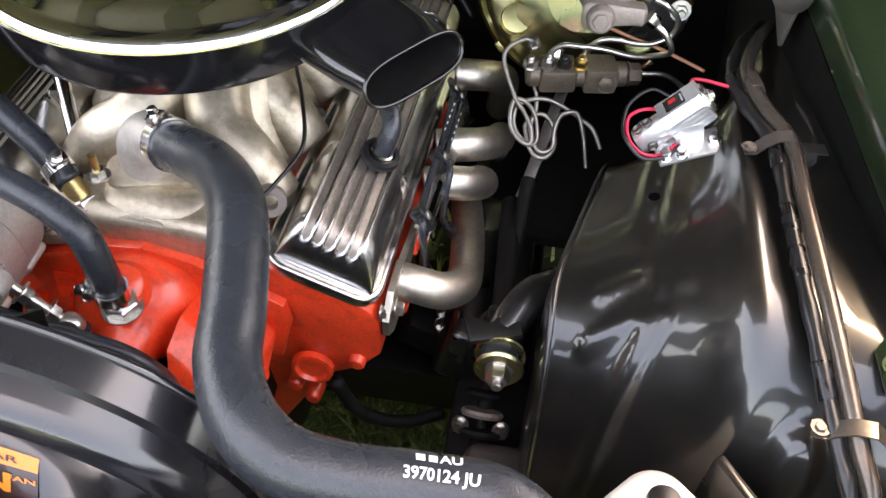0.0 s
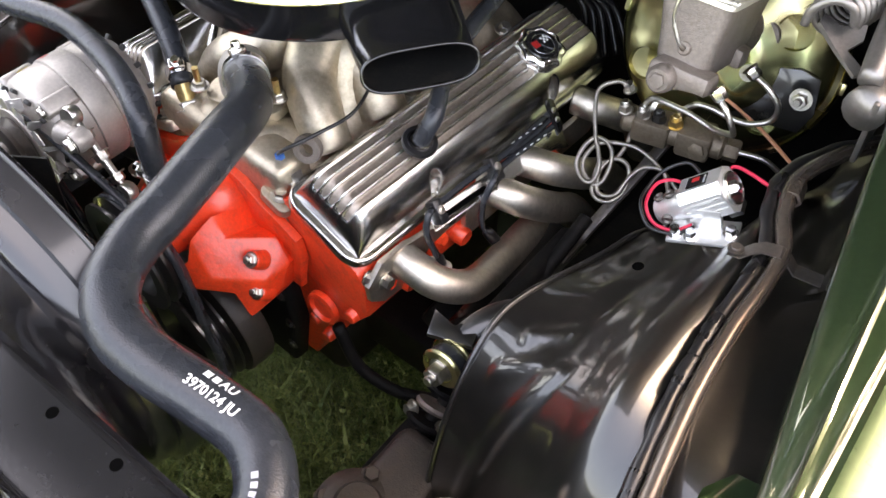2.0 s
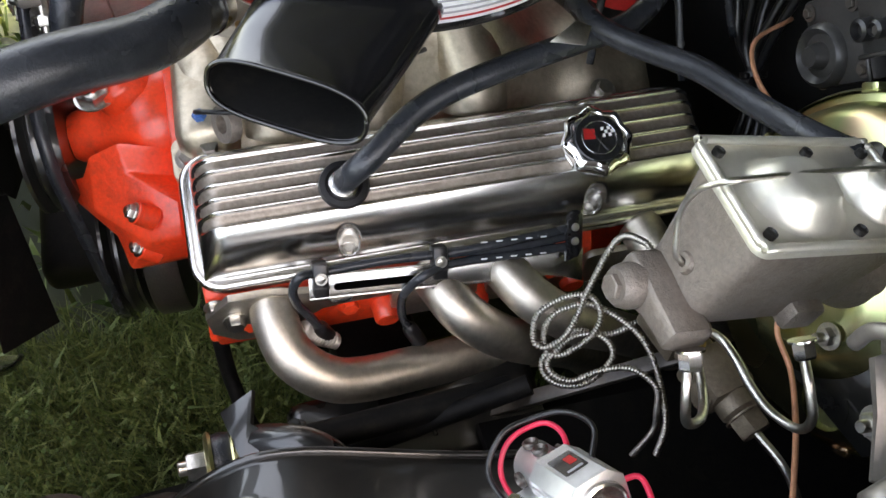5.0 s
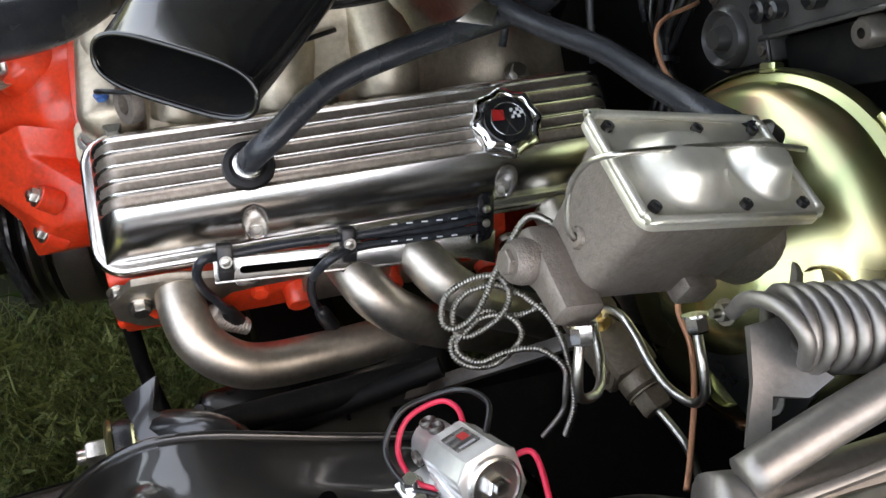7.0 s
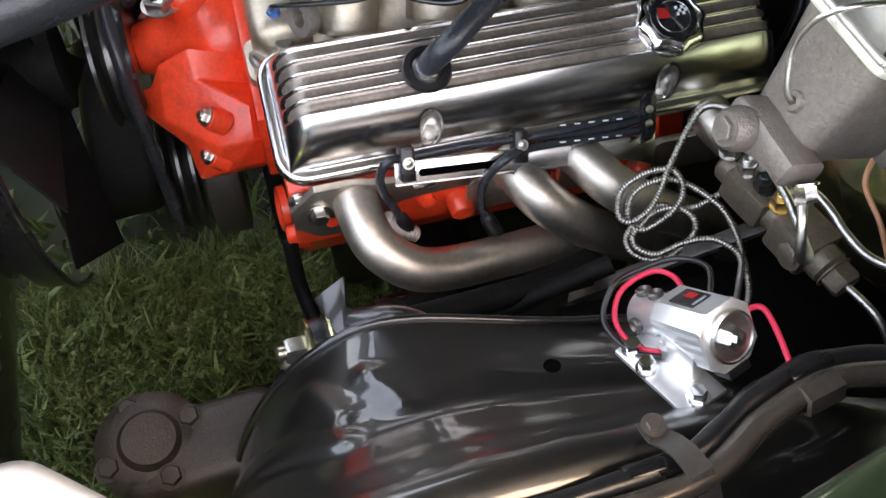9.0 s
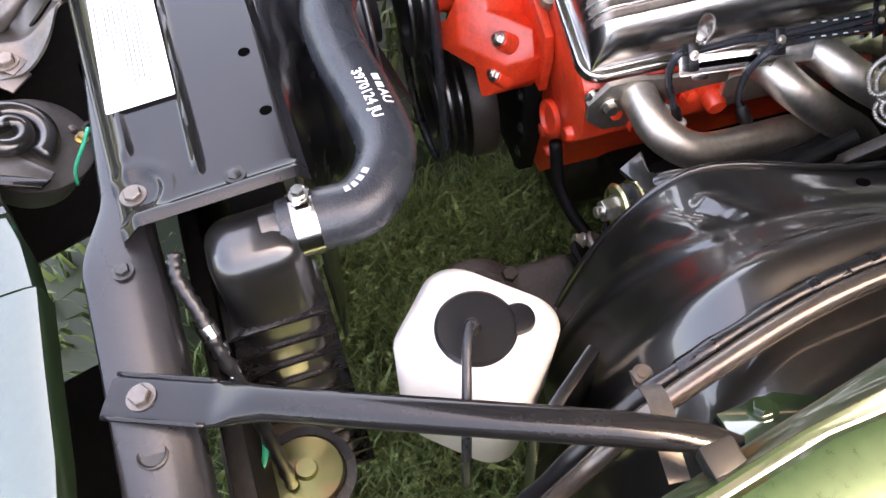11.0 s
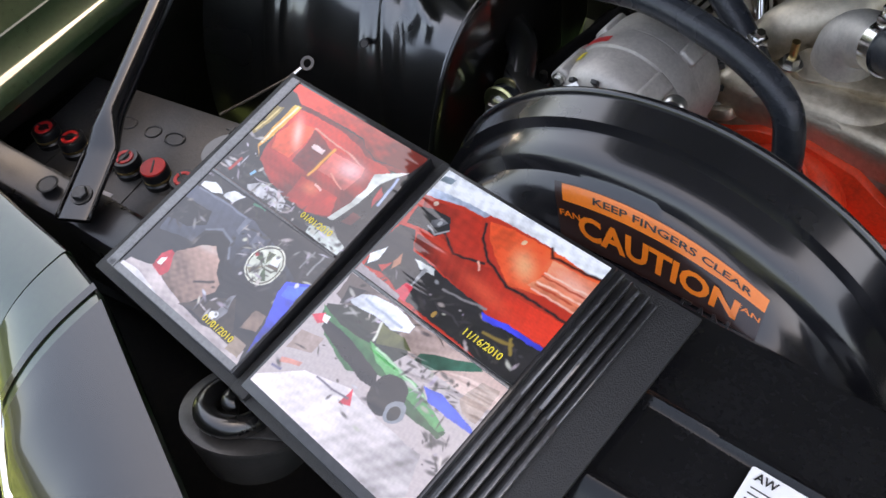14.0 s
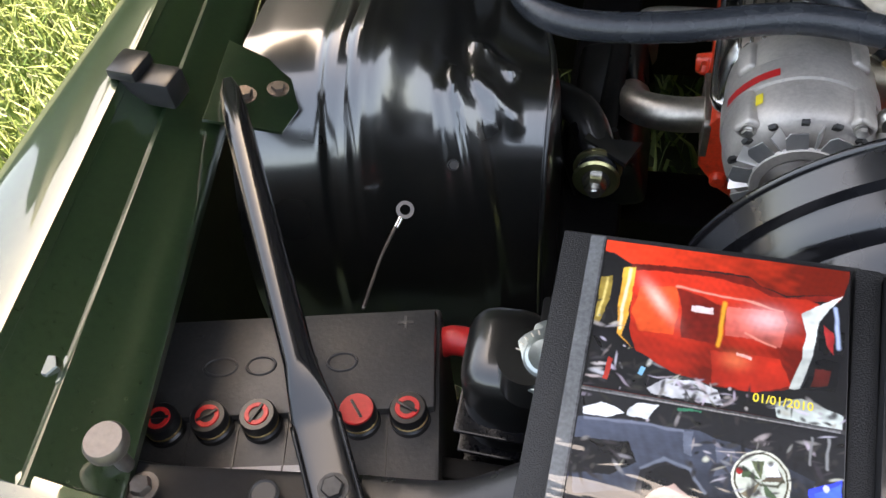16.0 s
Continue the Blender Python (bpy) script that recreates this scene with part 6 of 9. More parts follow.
def booster():
    ob = thing("brake_booster", "gold zinc plated round brake booster on the firewall", "brake booster", at=BRAKES)
    m = pose(0.449, 1.109, 0.726, -17, 0, 0) @ pose(0, 0, 0, -90, 0, 0) @ Matrix.Scale(1.045, 4)
    part("shell", lathe([(0, -0.048), (0.05, -0.048), (0.066, -0.044), (0.085, -0.022), (0.105, -0.016), (0.123, -0.010), (0.133, 0.0), (0.137, 0.012), (0.144, 0.016), (0.146, 0.022), (0.144, 0.028), (0.137, 0.030), (0.13, 0.06), (0.10, 0.085), (0, 0.09)], m, 72), GOLD, ob)
    part("seam_band", lathe([(0.1455, 0.014), (0.148, 0.018), (0.148, 0.027), (0.1455, 0.03)], m, 72), GOLD, ob)
    for a in range(0, 360, 45):
        part("crimp_tab", box((0.010, 0.016, 0.012), m @ pose(0, 0, 0.022, 0, 0, a) @ pose(0.147, 0, 0), 0.002), GOLD, ob)
    for a in (35, 150, 215, 325):
        part("embossed_pad", lathe([(0.022, -0.02), (0.02, -0.014), (0, -0.012)], m @ pose(0, 0, -0.006, 0, 0, a) @ pose(0.098, 0, 0), 20), GOLD, ob)
    for a in (0, 180):
        s = part("mount_stud", hexbolt(m @ V(0.052 * math.cos(radians(a)) - 0.0, 0.052 * math.sin(radians(a)), -0.05), m.to_3x3() @ V(0, 0, -1), 0.008, 0.008, 0.011, stud=0.008), BOLT, ob)
    part("check_valve", lathe([(0.016, 0), (0.016, 0.012), (0.010, 0.014), (0.008, 0.03), (0, 0.03)], axis((0.425, 1.10, 0.838), (-0.5, -0.7, 0.5)), 18), PLASTIC, ob, "black plastic check valve")
    part("bracket", prism([(-0.035, -0.03), (0.05, -0.028), (0.062, 0.0), (0.055, 0.045), (0.03, 0.052), (-0.035, 0.04)], 0.004, pose(0.53, 1.075, 0.70, 73, 0, 10), 0.001), GLOSS, ob, "glossy black mounting bracket")
    part("bracket_bolt", hexbolt((0.575, 1.058, 0.735), (0, -1, 0.3), 0.010, 0.010, 0.014, stud=0.008), BOLT, ob)
    return ob


booster()


def valve_and_lines():
    ob = thing("proportioning_valve", "dark metal brake proportioning valve with line fittings", "brake valve", at=(0.001, 0.002, -0.018))
    a, b = V(0.386, 1.007, 0.648), V(0.521, 1.033, 0.648)
    d = (b - a).normalized()
    part("body", rod(a, b, 0.017, seg=20, bevel=0.004), OILYIRON, ob)
    part("block", box((0.05, 0.035, 0.042), axis(a.lerp(b, 0.3), d) @ pose(0, 0, 0, 0, 90, 0), 0.005), OILYIRON, ob)
    part("block", box((0.045, 0.038, 0.042), axis(a.lerp(b, 0.72), d) @ pose(0, 0, 0, 0, 90, 0), 0.005), OILYIRON, ob)
    part("end_nut", hexbolt(b, d, 0.015, 0.018, 0.017), OILYIRON, ob)
    for k, m in ((0.03, BOLT), (0.2, BOLT), (0.36, DARKBOLT), (0.52, BRASS)):
        part("fitting", hexbolt(a.lerp(b, k) + V(0, -0.006, 0.018), (0, -0.3, 1), 0.009, 0.014, 0.010, stud=0.006), m, ob)
    part("side_plug", hexbolt(a.lerp(b, 0.8) + V(0, -0.02, 0), (0, -1, 0.2), 0.011, 0.006), OILYIRON, ob)
    runs = [
        ("brake_line", [(0.525, 0.94, 0.776), (0.541, 0.933, 0.766), (0.552, 0.935, 0.744), (0.543, 0.958, 0.720), (0.517, 0.978, 0.700), (0.482, 0.988, 0.698), (0.450, 0.994, 0.694), (0.428, 1.000, 0.688), (0.416, 1.005, 0.672), (0.414, 1.008, 0.656)]),
        ("brake_line", [(0.529, 1.035, 0.750), (0.551, 1.03, 0.743), (0.568, 1.03, 0.725), (0.565, 1.03, 0.702), (0.543, 1.024, 0.690), (0.518, 1.02, 0.690), (0.497, 1.018, 0.694), (0.478, 1.016, 0.692), (0.462, 1.016, 0.676), (0.458, 1.017, 0.658)]),
        ("brake_line", [(0.532, 1.036, 0.630), (0.573, 1.046, 0.628), (0.605, 1.052, 0.606), (0.64, 1.057, 0.575)]),
    ]
    for name, run in runs:
        w = thing(name, "bent bright steel brake line", "brake line", group="brake lines")
        part("pipe", tube(run, 0.0036, 12, 8), BOLT, w)
    # loops hang in a plane that leans back, seen face on from over the fender
    e1, e2 = V(0.30, 0.952, 0.064), V(-0.806, 0.217, 0.551)
    A, e3 = V(0.396, 0.935, 0.606), e1.cross(e2).normalized()

    def loops(mm, d0, d1):
        return [A + e1 * (u * 0.001) + e2 * (v * 0.001) + e3 * (d0 + (d1 - d0) * k / len(mm)) for k, (u, v) in enumerate(mm)]

    ob = thing("coiled_brake_line", "steel brake line in a wire spring sleeve, looped loosely", "brake line")
    pts = [V(0.392, 1.000, 0.690), V(0.376, 0.996, 0.692), V(0.356, 0.985, 0.672)]
    pts += loops([(16, 35), (7, 14), (-4, -5), (-20, -16), (-31, -13), (-33, 0), (-28, 14), (-14, 24), (2, 30), (18, 30), (27, 19), (27, 6), (18, -8), (4, -18), (-9, -24), (-20, -21), (-23, -10), (-21, 3), (-12, 14), (2, 20), (18, 22), (34, 16), (50, 6), (66, -9), (77, -31)], 0.007, -0.007)
    pts += [V(0.468, 1.004, 0.57), V(0.490, 1.000, 0.555), V(0.505, 0.99, 0.53)]
    part("spring_sleeve", coil_tube(pts, 0.0022, 0.0013, 0.0029), SPRING, ob)
    part("tube_nut", hexbolt(pts[0] + V(0.001, 0.002, -0.008), V(-0.3, -0.2, 1), 0.0075, 0.012, 0.009), BOLT, ob)
    ob2 = thing("coiled_brake_line", "spring wrapped brake line hanging towards the frame", "brake line")
    pts = [V(0.424, 1.020, 0.660), V(0.412, 1.016, 0.638)]
    pts += loops([(77, 15), (66, 7), (44, -4), (26, -6), (12, -2), (2, -4), (-14, -17), (-24, -29), (-22, -42), (-9, -51), (10, -51), (26, -42), (39, -26), (36, -13), (23, -5), (2, -8), (-14, -22), (-20, -32), (-14, -42), (2, -47), (23, -39), (44, -35), (60, -38), (77, -53)], -0.012, 0.003)
    pts += [V(0.475, 0.998, 0.556), V(0.482, 0.998, 0.53), V(0.49, 0.98, 0.50)]
    part("spring_sleeve", coil_tube(pts, 0.0022, 0.0013, 0.0029), SPRING, ob2)
    part("tube_nut", hexbolt(pts[0] + V(0, 0.002, 0.006), V(0, -0.5, -0.8), 0.0075, 0.012, 0.009), BOLT, ob2)
    w = thing("copper_wire", "thin copper coloured wire hanging beside the booster", "wire", at=BRAKES)
    part("wire", tube([(0.455, 1.06, 0.73), (0.475, 1.04, 0.715), (0.508, 1.04, 0.70), (0.55, 1.02, 0.70), (0.59, 0.995, 0.70), (0.612, 0.98, 0.70)], 0.0024, 10, 8), COPPER, w)
    w = thing("copper_wire", "thin copper coloured wire along the firewall", "wire")
    part("wire", tube([(0.20, 1.22, 0.74), (0.24, 1.15, 0.76), (0.30, 1.12, 0.77), (0.36, 1.12, 0.78), (0.40, 1.14, 0.79)], 0.0022, 8, 8), COPPER, w)


valve_and_lines()


def vacuum_hose():
    ob = thing("vacuum_hose", "black rubber vacuum hose to the brake booster", "vacuum hose")
    part("hose", tube([(0.10, 1.02, 0.735), (0.15, 1.015, 0.758), (0.187, 1.02, 0.762), (0.225, 1.045, 0.765), (0.275, 1.072, 0.778), (0.34, 1.085, 0.796), (0.39, 1.092, 0.815), (0.421, 1.115, 0.817)], 0.0105, 18, 9), RUBBER, ob)
    part("clip", prism([(-0.012, -0.03), (0.03, 0.0), (0.012, 0.022), (-0.012, 0.012)], 0.0012, pose(0.192, 0.992, 0.766, 10, 20, 30) @ Matrix.Diagonal((0.55, 0.8, 1, 1)), 0.0004), BOLT, ob, "bent bright steel clip")


vacuum_hose()


def line_lock():
    ob = thing("brake_solenoid", "finned aluminium brake solenoid with red and black wires", "solenoid valve")
    a, b = V(0.531, 0.842, 0.684), V(0.591, 0.859, 0.742)
    d = (b - a).normalized()
    L = (b - a).length
    up = (V(0, 0, 1) - d * d.z).normalized()
    side = up.cross(d)
    m = Matrix(((side.x, up.x, d.x, a.x), (side.y, up.y, d.y, a.y), (side.z, up.z, d.z, a.z), (0, 0, 0, 1)))
    part("valve_body", lathe([(0, -0.006), (0.014, -0.006), (0.0165, -0.003), (0.0165, L * 0.5), (0, L * 0.5)], m, 32), MACHINED, ob)
    # extruded housing: flat top and bottom, grooved sides
    out = [(-0.012, 0.0225), (0.012, 0.0225), (0.0185, 0.016)]
    for k in range(4):
        y = 0.0135 - 0.0072 * k
        out += [(0.0215, y), (0.0215, y - 0.0038), (0.0185, y - 0.0042), (0.0185, y - 0.0068)]
    out += [(0.0185, -0.018), (0.012, -0.0225)]
    out += [(-x, y) for x, y in reversed(out[2:])]
    body = part("finned_body", prism(out, L * 0.56, m @ pose(0, 0, L * 0.38), 0.0006), MACHINED, ob)
    part("end_plate", prism([(-0.012, 0.0232), (0.012, 0.0232), (0.0222, 0.013), (0.0222, -0.013), (0.012, -0.0232), (-0.012, -0.0232), (-0.0222, -0.013), (-0.0222, 0.013)], 0.0025, m @ pose(0, 0, L * 0.94), 0.0006), MACHINED, body)
    knob = part("end_knob", lathe([(0.0, 0.002), (0.0185, 0.002), (0.0192, 0.004), (0.0185, 0.0065), (0.0168, 0.0072), (0.0160, 0.006), (0.0105, 0.0055), (0, 0.0055)], m @ pose(0, 0, L * 0.94), 40), POLISH, ob, "polished round end cap")
    part("cap_nut", lathe([(0, 0.005), (0.0085, 0.005), (0.0085, 0.010), (0.0072, 0.0112), (0.0045, 0.0112), (0.0045, 0.0135), (0, 0.0138)], m @ pose(0, 0, L * 0.94), 6), ZINC, knob)
    part("connector", box((0.020, 0.012, 0.016), m @ pose(0.002, -0.026, L * 0.86), 0.0015), PLASTIC, ob, "black plastic connector")
    part("nameplate", prism(rounded(0.018, 0.024, 0.0012), 0.0006, m @ pose(0, 0.0226, L * 0.64, -90, 0, 0)), STRIPE, ob)
    part("nameplate_mark", box((0.006, 0.0004, 0.009), m @ pose(0.003, 0.0234, L * 0.62)), REDPLASTIC, ob)
    part("nameplate_mark", box((0.012, 0.0004, 0.002), m @ pose(0, 0.0234, L * 0.75)), GREYINK, ob)
    F = pose(0.582, 0.832, 0.690, 4, -16, 14)
    foot = part("foot", box((0.074, 0.036, 0.005), F, 0.0012), MACHINED, ob)
    part("web", box((0.030, 0.010, 0.030), F @ pose(0.004, 0.008, 0.015), 0.0012), MACHINED, ob)
    for x, y in ((-0.028, -0.008), (-0.010, -0.011), (0.030, -0.002)):
        part("foot_bolt", hexbolt(F @ V(x, y, 0.0025), F.to_3x3() @ V(0, 0, 1), 0.0062, 0.010), ZINC, foot)
    for x, y, z in ((0.0, 0.0165, 0.004), (0.0, 0.0165, 0.017), (-0.0165, 0.0, 0.008), (0.0165, 0.002, 0.008)):
        p = V(x, y, z)
        part("port", lathe([(0, 0), (0.0058, 0), (0.0062, 0.003), (0.0045, 0.0042), (0.0025, 0.002), (0, 0.002)], axis(m @ p, m.to_3x3() @ V(x, y, 0)), 18), CLIPSTEEL, ob)
    q = lambda x, y, z: m @ V(x, y, z)
    for run, mt, lab in (
        ([q(0.012, 0.014, L * 0.42), q(0.020, 0.022, 0.016), q(0.014, 0.026, 0.0), q(-0.010, 0.022, -0.008), q(-0.026, 0.006, -0.004), q(-0.028, -0.010, 0.012), q(-0.020, -0.016, 0.03)], REDWIRE, "red insulated wire"),
        ([q(0.018, 0.014, L * 0.62), q(0.034, 0.026, L * 0.45), q(0.030, 0.030, 0.010), q(0.008, 0.030, -0.006), q(-0.014, 0.028, -0.010), q(-0.034, 0.010, -0.006), q(-0.034, -0.010, 0.014), q(-0.022, -0.018, 0.032)], PLASTIC, "black insulated wire"),
        ([q(0.020, 0.004, L * 0.86), q(0.034, 0.0, L * 0.98), (0.632, 0.884, 0.738), (0.650, 0.868, 0.742)], REDWIRE, "red insulated wire")):
        part("wire", tube(run, 0.0021, 10, 8), mt, ob, lab)
    return ob


line_lock()


def fender_lines():
    pts = [(0.70, 1.09, 0.70), (0.658, 1.0, 0.724), (0.635, 0.915, 0.738), (0.645, 0.85, 0.745), (0.668, 0.787, 0.748), (0.669, 0.68, 0.755), (0.674, 0.60, 0.752), (0.684, 0.53, 0.738), (0.697, 0.456, 0.715), (0.71, 0.41, 0.69), (0.715, 0.36, 0.62)]
    ob = thing("wiring_loom", "black taped wiring loom along the inner fender", "wiring loom")
    part("loom", tube([(x - 0.012, y, z - 0.003) for x, y, z in pts], 0.0075, 14, 8, radius=lambda k: 0.0072 + 0.0008 * math.sin(90 * k)), PLASTIC, ob)
    P = [V(*p) for p in pts]
    for k, f in ((2, 0.3), (4, 0.2), (5, 0.1), (5, 0.75), (7, 0.3)):
        c, d = P[k].lerp(P[k + 1], f) + V(-0.012, 0, -0.003), P[k + 1] - P[k]
        part("tape_wrap", lathe([(0.0074, -0.018), (0.0083, -0.016), (0.0080, 0.0), (0.0084, 0.015), (0.0074, 0.018)], axis(c, d), 16), SATIN, ob)
    ob = thing("fuel_tube", "brown weathered steel tube clipped along the inner fender", "steel tube")
    part("pipe", tube([(x + 0.004, y, z + 0.003) for x, y, z in pts], 0.0085, 16, 8), BROWNSTEEL, ob)
    part("union_nut", lathe([(0.0085, -0.016), (0.0115, -0.015), (0.0115, 0.015), (0.0085, 0.016)], axis(P[2].lerp(P[3], 0.4) + V(0.004, 0, 0.003), P[3] - P[2]), 6), BROWNSTEEL, ob)
    for x, y, z, rz in ((0.668, 0.787, 0.748, 10), (0.708, 0.462, 0.722, -8)):
        c = thing("tube_clip", "bent steel clip screwed over the fender lines", "clip", group="tube clips")
        m = pose(x - 0.004, y, z, 0, 0, rz)
        prof = [(-0.04, -0.006), (-0.028, -0.006), (-0.020, 0.004), (-0.010, 0.0115), (0.006, 0.0135), (0.016, 0.006), (0.024, -0.004), (0.05, -0.006)]
        part("strap", sheet([[m @ V(u, w, h) for w in (-0.008, 0.008)] for u, h in prof], 0.0016), CLIPSTEEL, c)
        part("screw", hexbolt(m @ V(-0.034, 0, -0.004), (0, 0, 1), 0.005, 0.004, 0.008), CLIPSTEEL, c)


fender_lines()


# ---- frame and suspension ----
def chassis():
    for s, off in ((1, 0.0), (-1, 0.0)):
        x0 = 0.402 if s > 0 else -0.382
        y0 = 0.590 if s > 0 else 0.568
        f = thing("frame_rail", "flat black steel frame rail under the engine bay", "frame rail", group="frame rails")
        part("rail", box((0.10, 1.5, 0.12), pose(s * 0.40, 1.15, 0.33), 0.012), MATTE, f)
        part("tower", box((0.10, 0.26, 0.10), pose(s * 0.375, 0.80, 0.42, 0, s * 14, 0), 0.015, 3), GLOSS, f)
        part("crossmember", box((0.34, 0.12, 0.10), pose(s * 0.19, 0.80, 0.22), 0.02), MATTE, f)
        part("mount_stud", hexbolt((x0 - 0.014 * s, y0 + 0.088, 0.512), (0, 0, 1), 0.012, 0.012, 0.016, stud=0.016), DARKBOLT, f)
        arm = thing("control_arm", "glossy black upper control arm with a bolted bushing", "control arm", group="control arms")
        part("arm", tube([(x0, y0 + 0.035, 0.528), (x0 + s * 0.005, y0 + 0.06, 0.545), (x0 + s * 0.03, y0 + 0.10, 0.56), (x0 + s * 0.08, y0 + 0.14, 0.55)], 0.022, 16, 6), GLOSS, arm)
        part("cross_web", prism([(-0.03, -0.012), (0.03, -0.02), (0.034, 0.02), (0.0, 0.006), (-0.03, 0.024)], 0.008, pose(x0 - s * 0.012, y0 + 0.048, 0.553, 8, -10 * s, 20 * s), 0.003), GLOSS, arm)
        part("shaft", rod((x0, y0 + 0.02, 0.53), (x0 - s * 0.01, y0 + 0.3, 0.50), 0.014, seg=18), MATTE, arm)
        d = V(0.0, -1, 0.12)
        w = part("bushing_washer", lathe([(0.0, 0.0), (0.027, 0.0), (0.0285, 0.003), (0.026, 0.006), (0.018, 0.007), (0.017, 0.003), (0, 0.003)], axis((x0, y0 + 0.012, 0.532), d), 36), GOLD, arm, "gold zinc bushing washer")
        part("bushing_rubber", lathe([(0, -0.016), (0.024, -0.016), (0.026, -0.008), (0.024, 0.0), (0, 0)], axis((x0, y0 + 0.012, 0.532), d), 28), RUBBER, arm)
        part("bushing_washer", lathe([(0.0, -0.022), (0.029, -0.022), (0.030, -0.018), (0.029, -0.016), (0, -0.016)], axis((x0, y0 + 0.012, 0.532), d), 36), GOLD, arm, "gold zinc bushing washer")
        part("bushing_bolt", hexbolt((x0, y0 + 0.007, 0.533), d, 0.0135, 0.018, 0.0165, stud=0.008), BOLT, arm)
    ob = thing("steering_gear", "dark oily iron steering gear box with cover bolts", "steering gear")
    part("housing", lathe([(0, 0), (0.05, 0), (0.054, 0.01), (0.052, 0.04), (0.04, 0.05), (0.03, 0.052), (0.025, 0.06), (0, 0.062)], axis((0.40, 0.43, 0.40), (0.15, 0.1, 1)), 32), DARKIRON, ob)
    part("body", box((0.09, 0.16, 0.09), pose(0.42, 0.48, 0.40), 0.02, 3), DARKIRON, ob)
    for a in (20, 110, 200, 290):
        part("cover_bolt", hexbolt((0.408 + 0.042 * math.cos(radians(a)), 0.434 + 0.042 * math.sin(radians(a)), 0.446), (0.15, 0.1, 1), 0.010, 0.009, 0.013), DARKIRON, ob)
    ob = thing("steering_coupling", "dark steel steering shaft coupling with clamp bolts", "steering coupling")
    for k in range(3):
        part("disc", lathe([(0, -0.004), (0.026 - 0.002 * k, -0.004), (0.028 - 0.002 * k, 0), (0.026 - 0.002 * k, 0.004), (0, 0.004)], axis((0.391, 0.577 + 0.018 * k, 0.424 + 0.014 * k), (0.03, 0.75, 0.6)), 24), IRON if k % 2 else MATTE, ob)
    part("shaft", rod((0.389, 0.55, 0.400), (0.41, 0.90, 0.54), 0.010, seg=16), MATTE, ob)
    for s in (1, -1):
        part("clamp_bolt", hexbolt((0.391 + s * 0.024, 0.582, 0.429), (s * 0.3, -1, 0.5), 0.008, 0.012), BOLT, ob)
    bar = thing("steering_bar", "flat grey steel shaft running down from the firewall", "shaft")
    a, b = V(0.445, 1.05, 0.60), V(0.372, 0.80, 0.405)
    part("bar", box((0.016, 0.007, (a - b).length), axis((a + b) / 2, a - b), 0.001), CLIPSTEEL, bar)
    part("tip", prism([(-0.008, 0), (0.008, 0), (0.0, -0.03)], 0.006, axis(b, a - b) @ pose(0, -0.003, 0, -90, 0, 0)), CLIPSTEEL, bar)
    mount = thing("engine_mount", "dark engine mount with bright bolts under the header", "engine mount")
    part("bracket", box((0.07, 0.10, 0.05), pose(0.30, 0.77, 0.385, 0, 25, 0), 0.008), MATTE, mount)
    for y in (0.735, 0.755, 0.795):
        part("mount_bolt", hexbolt((0.322, y, 0.408), (0.5, 0, 0.9), 0.009, 0.014), BOLT, mount)
    hose = thing("lower_hose", "black rubber lower hose running down beside the block", "hose")
    part("hose", tube([(0.205, 0.615, 0.43), (0.235, 0.615, 0.36), (0.29, 0.628, 0.33), (0.34, 0.65, 0.33)], 0.009, 14, 8), MATTE, hose)


chassis()


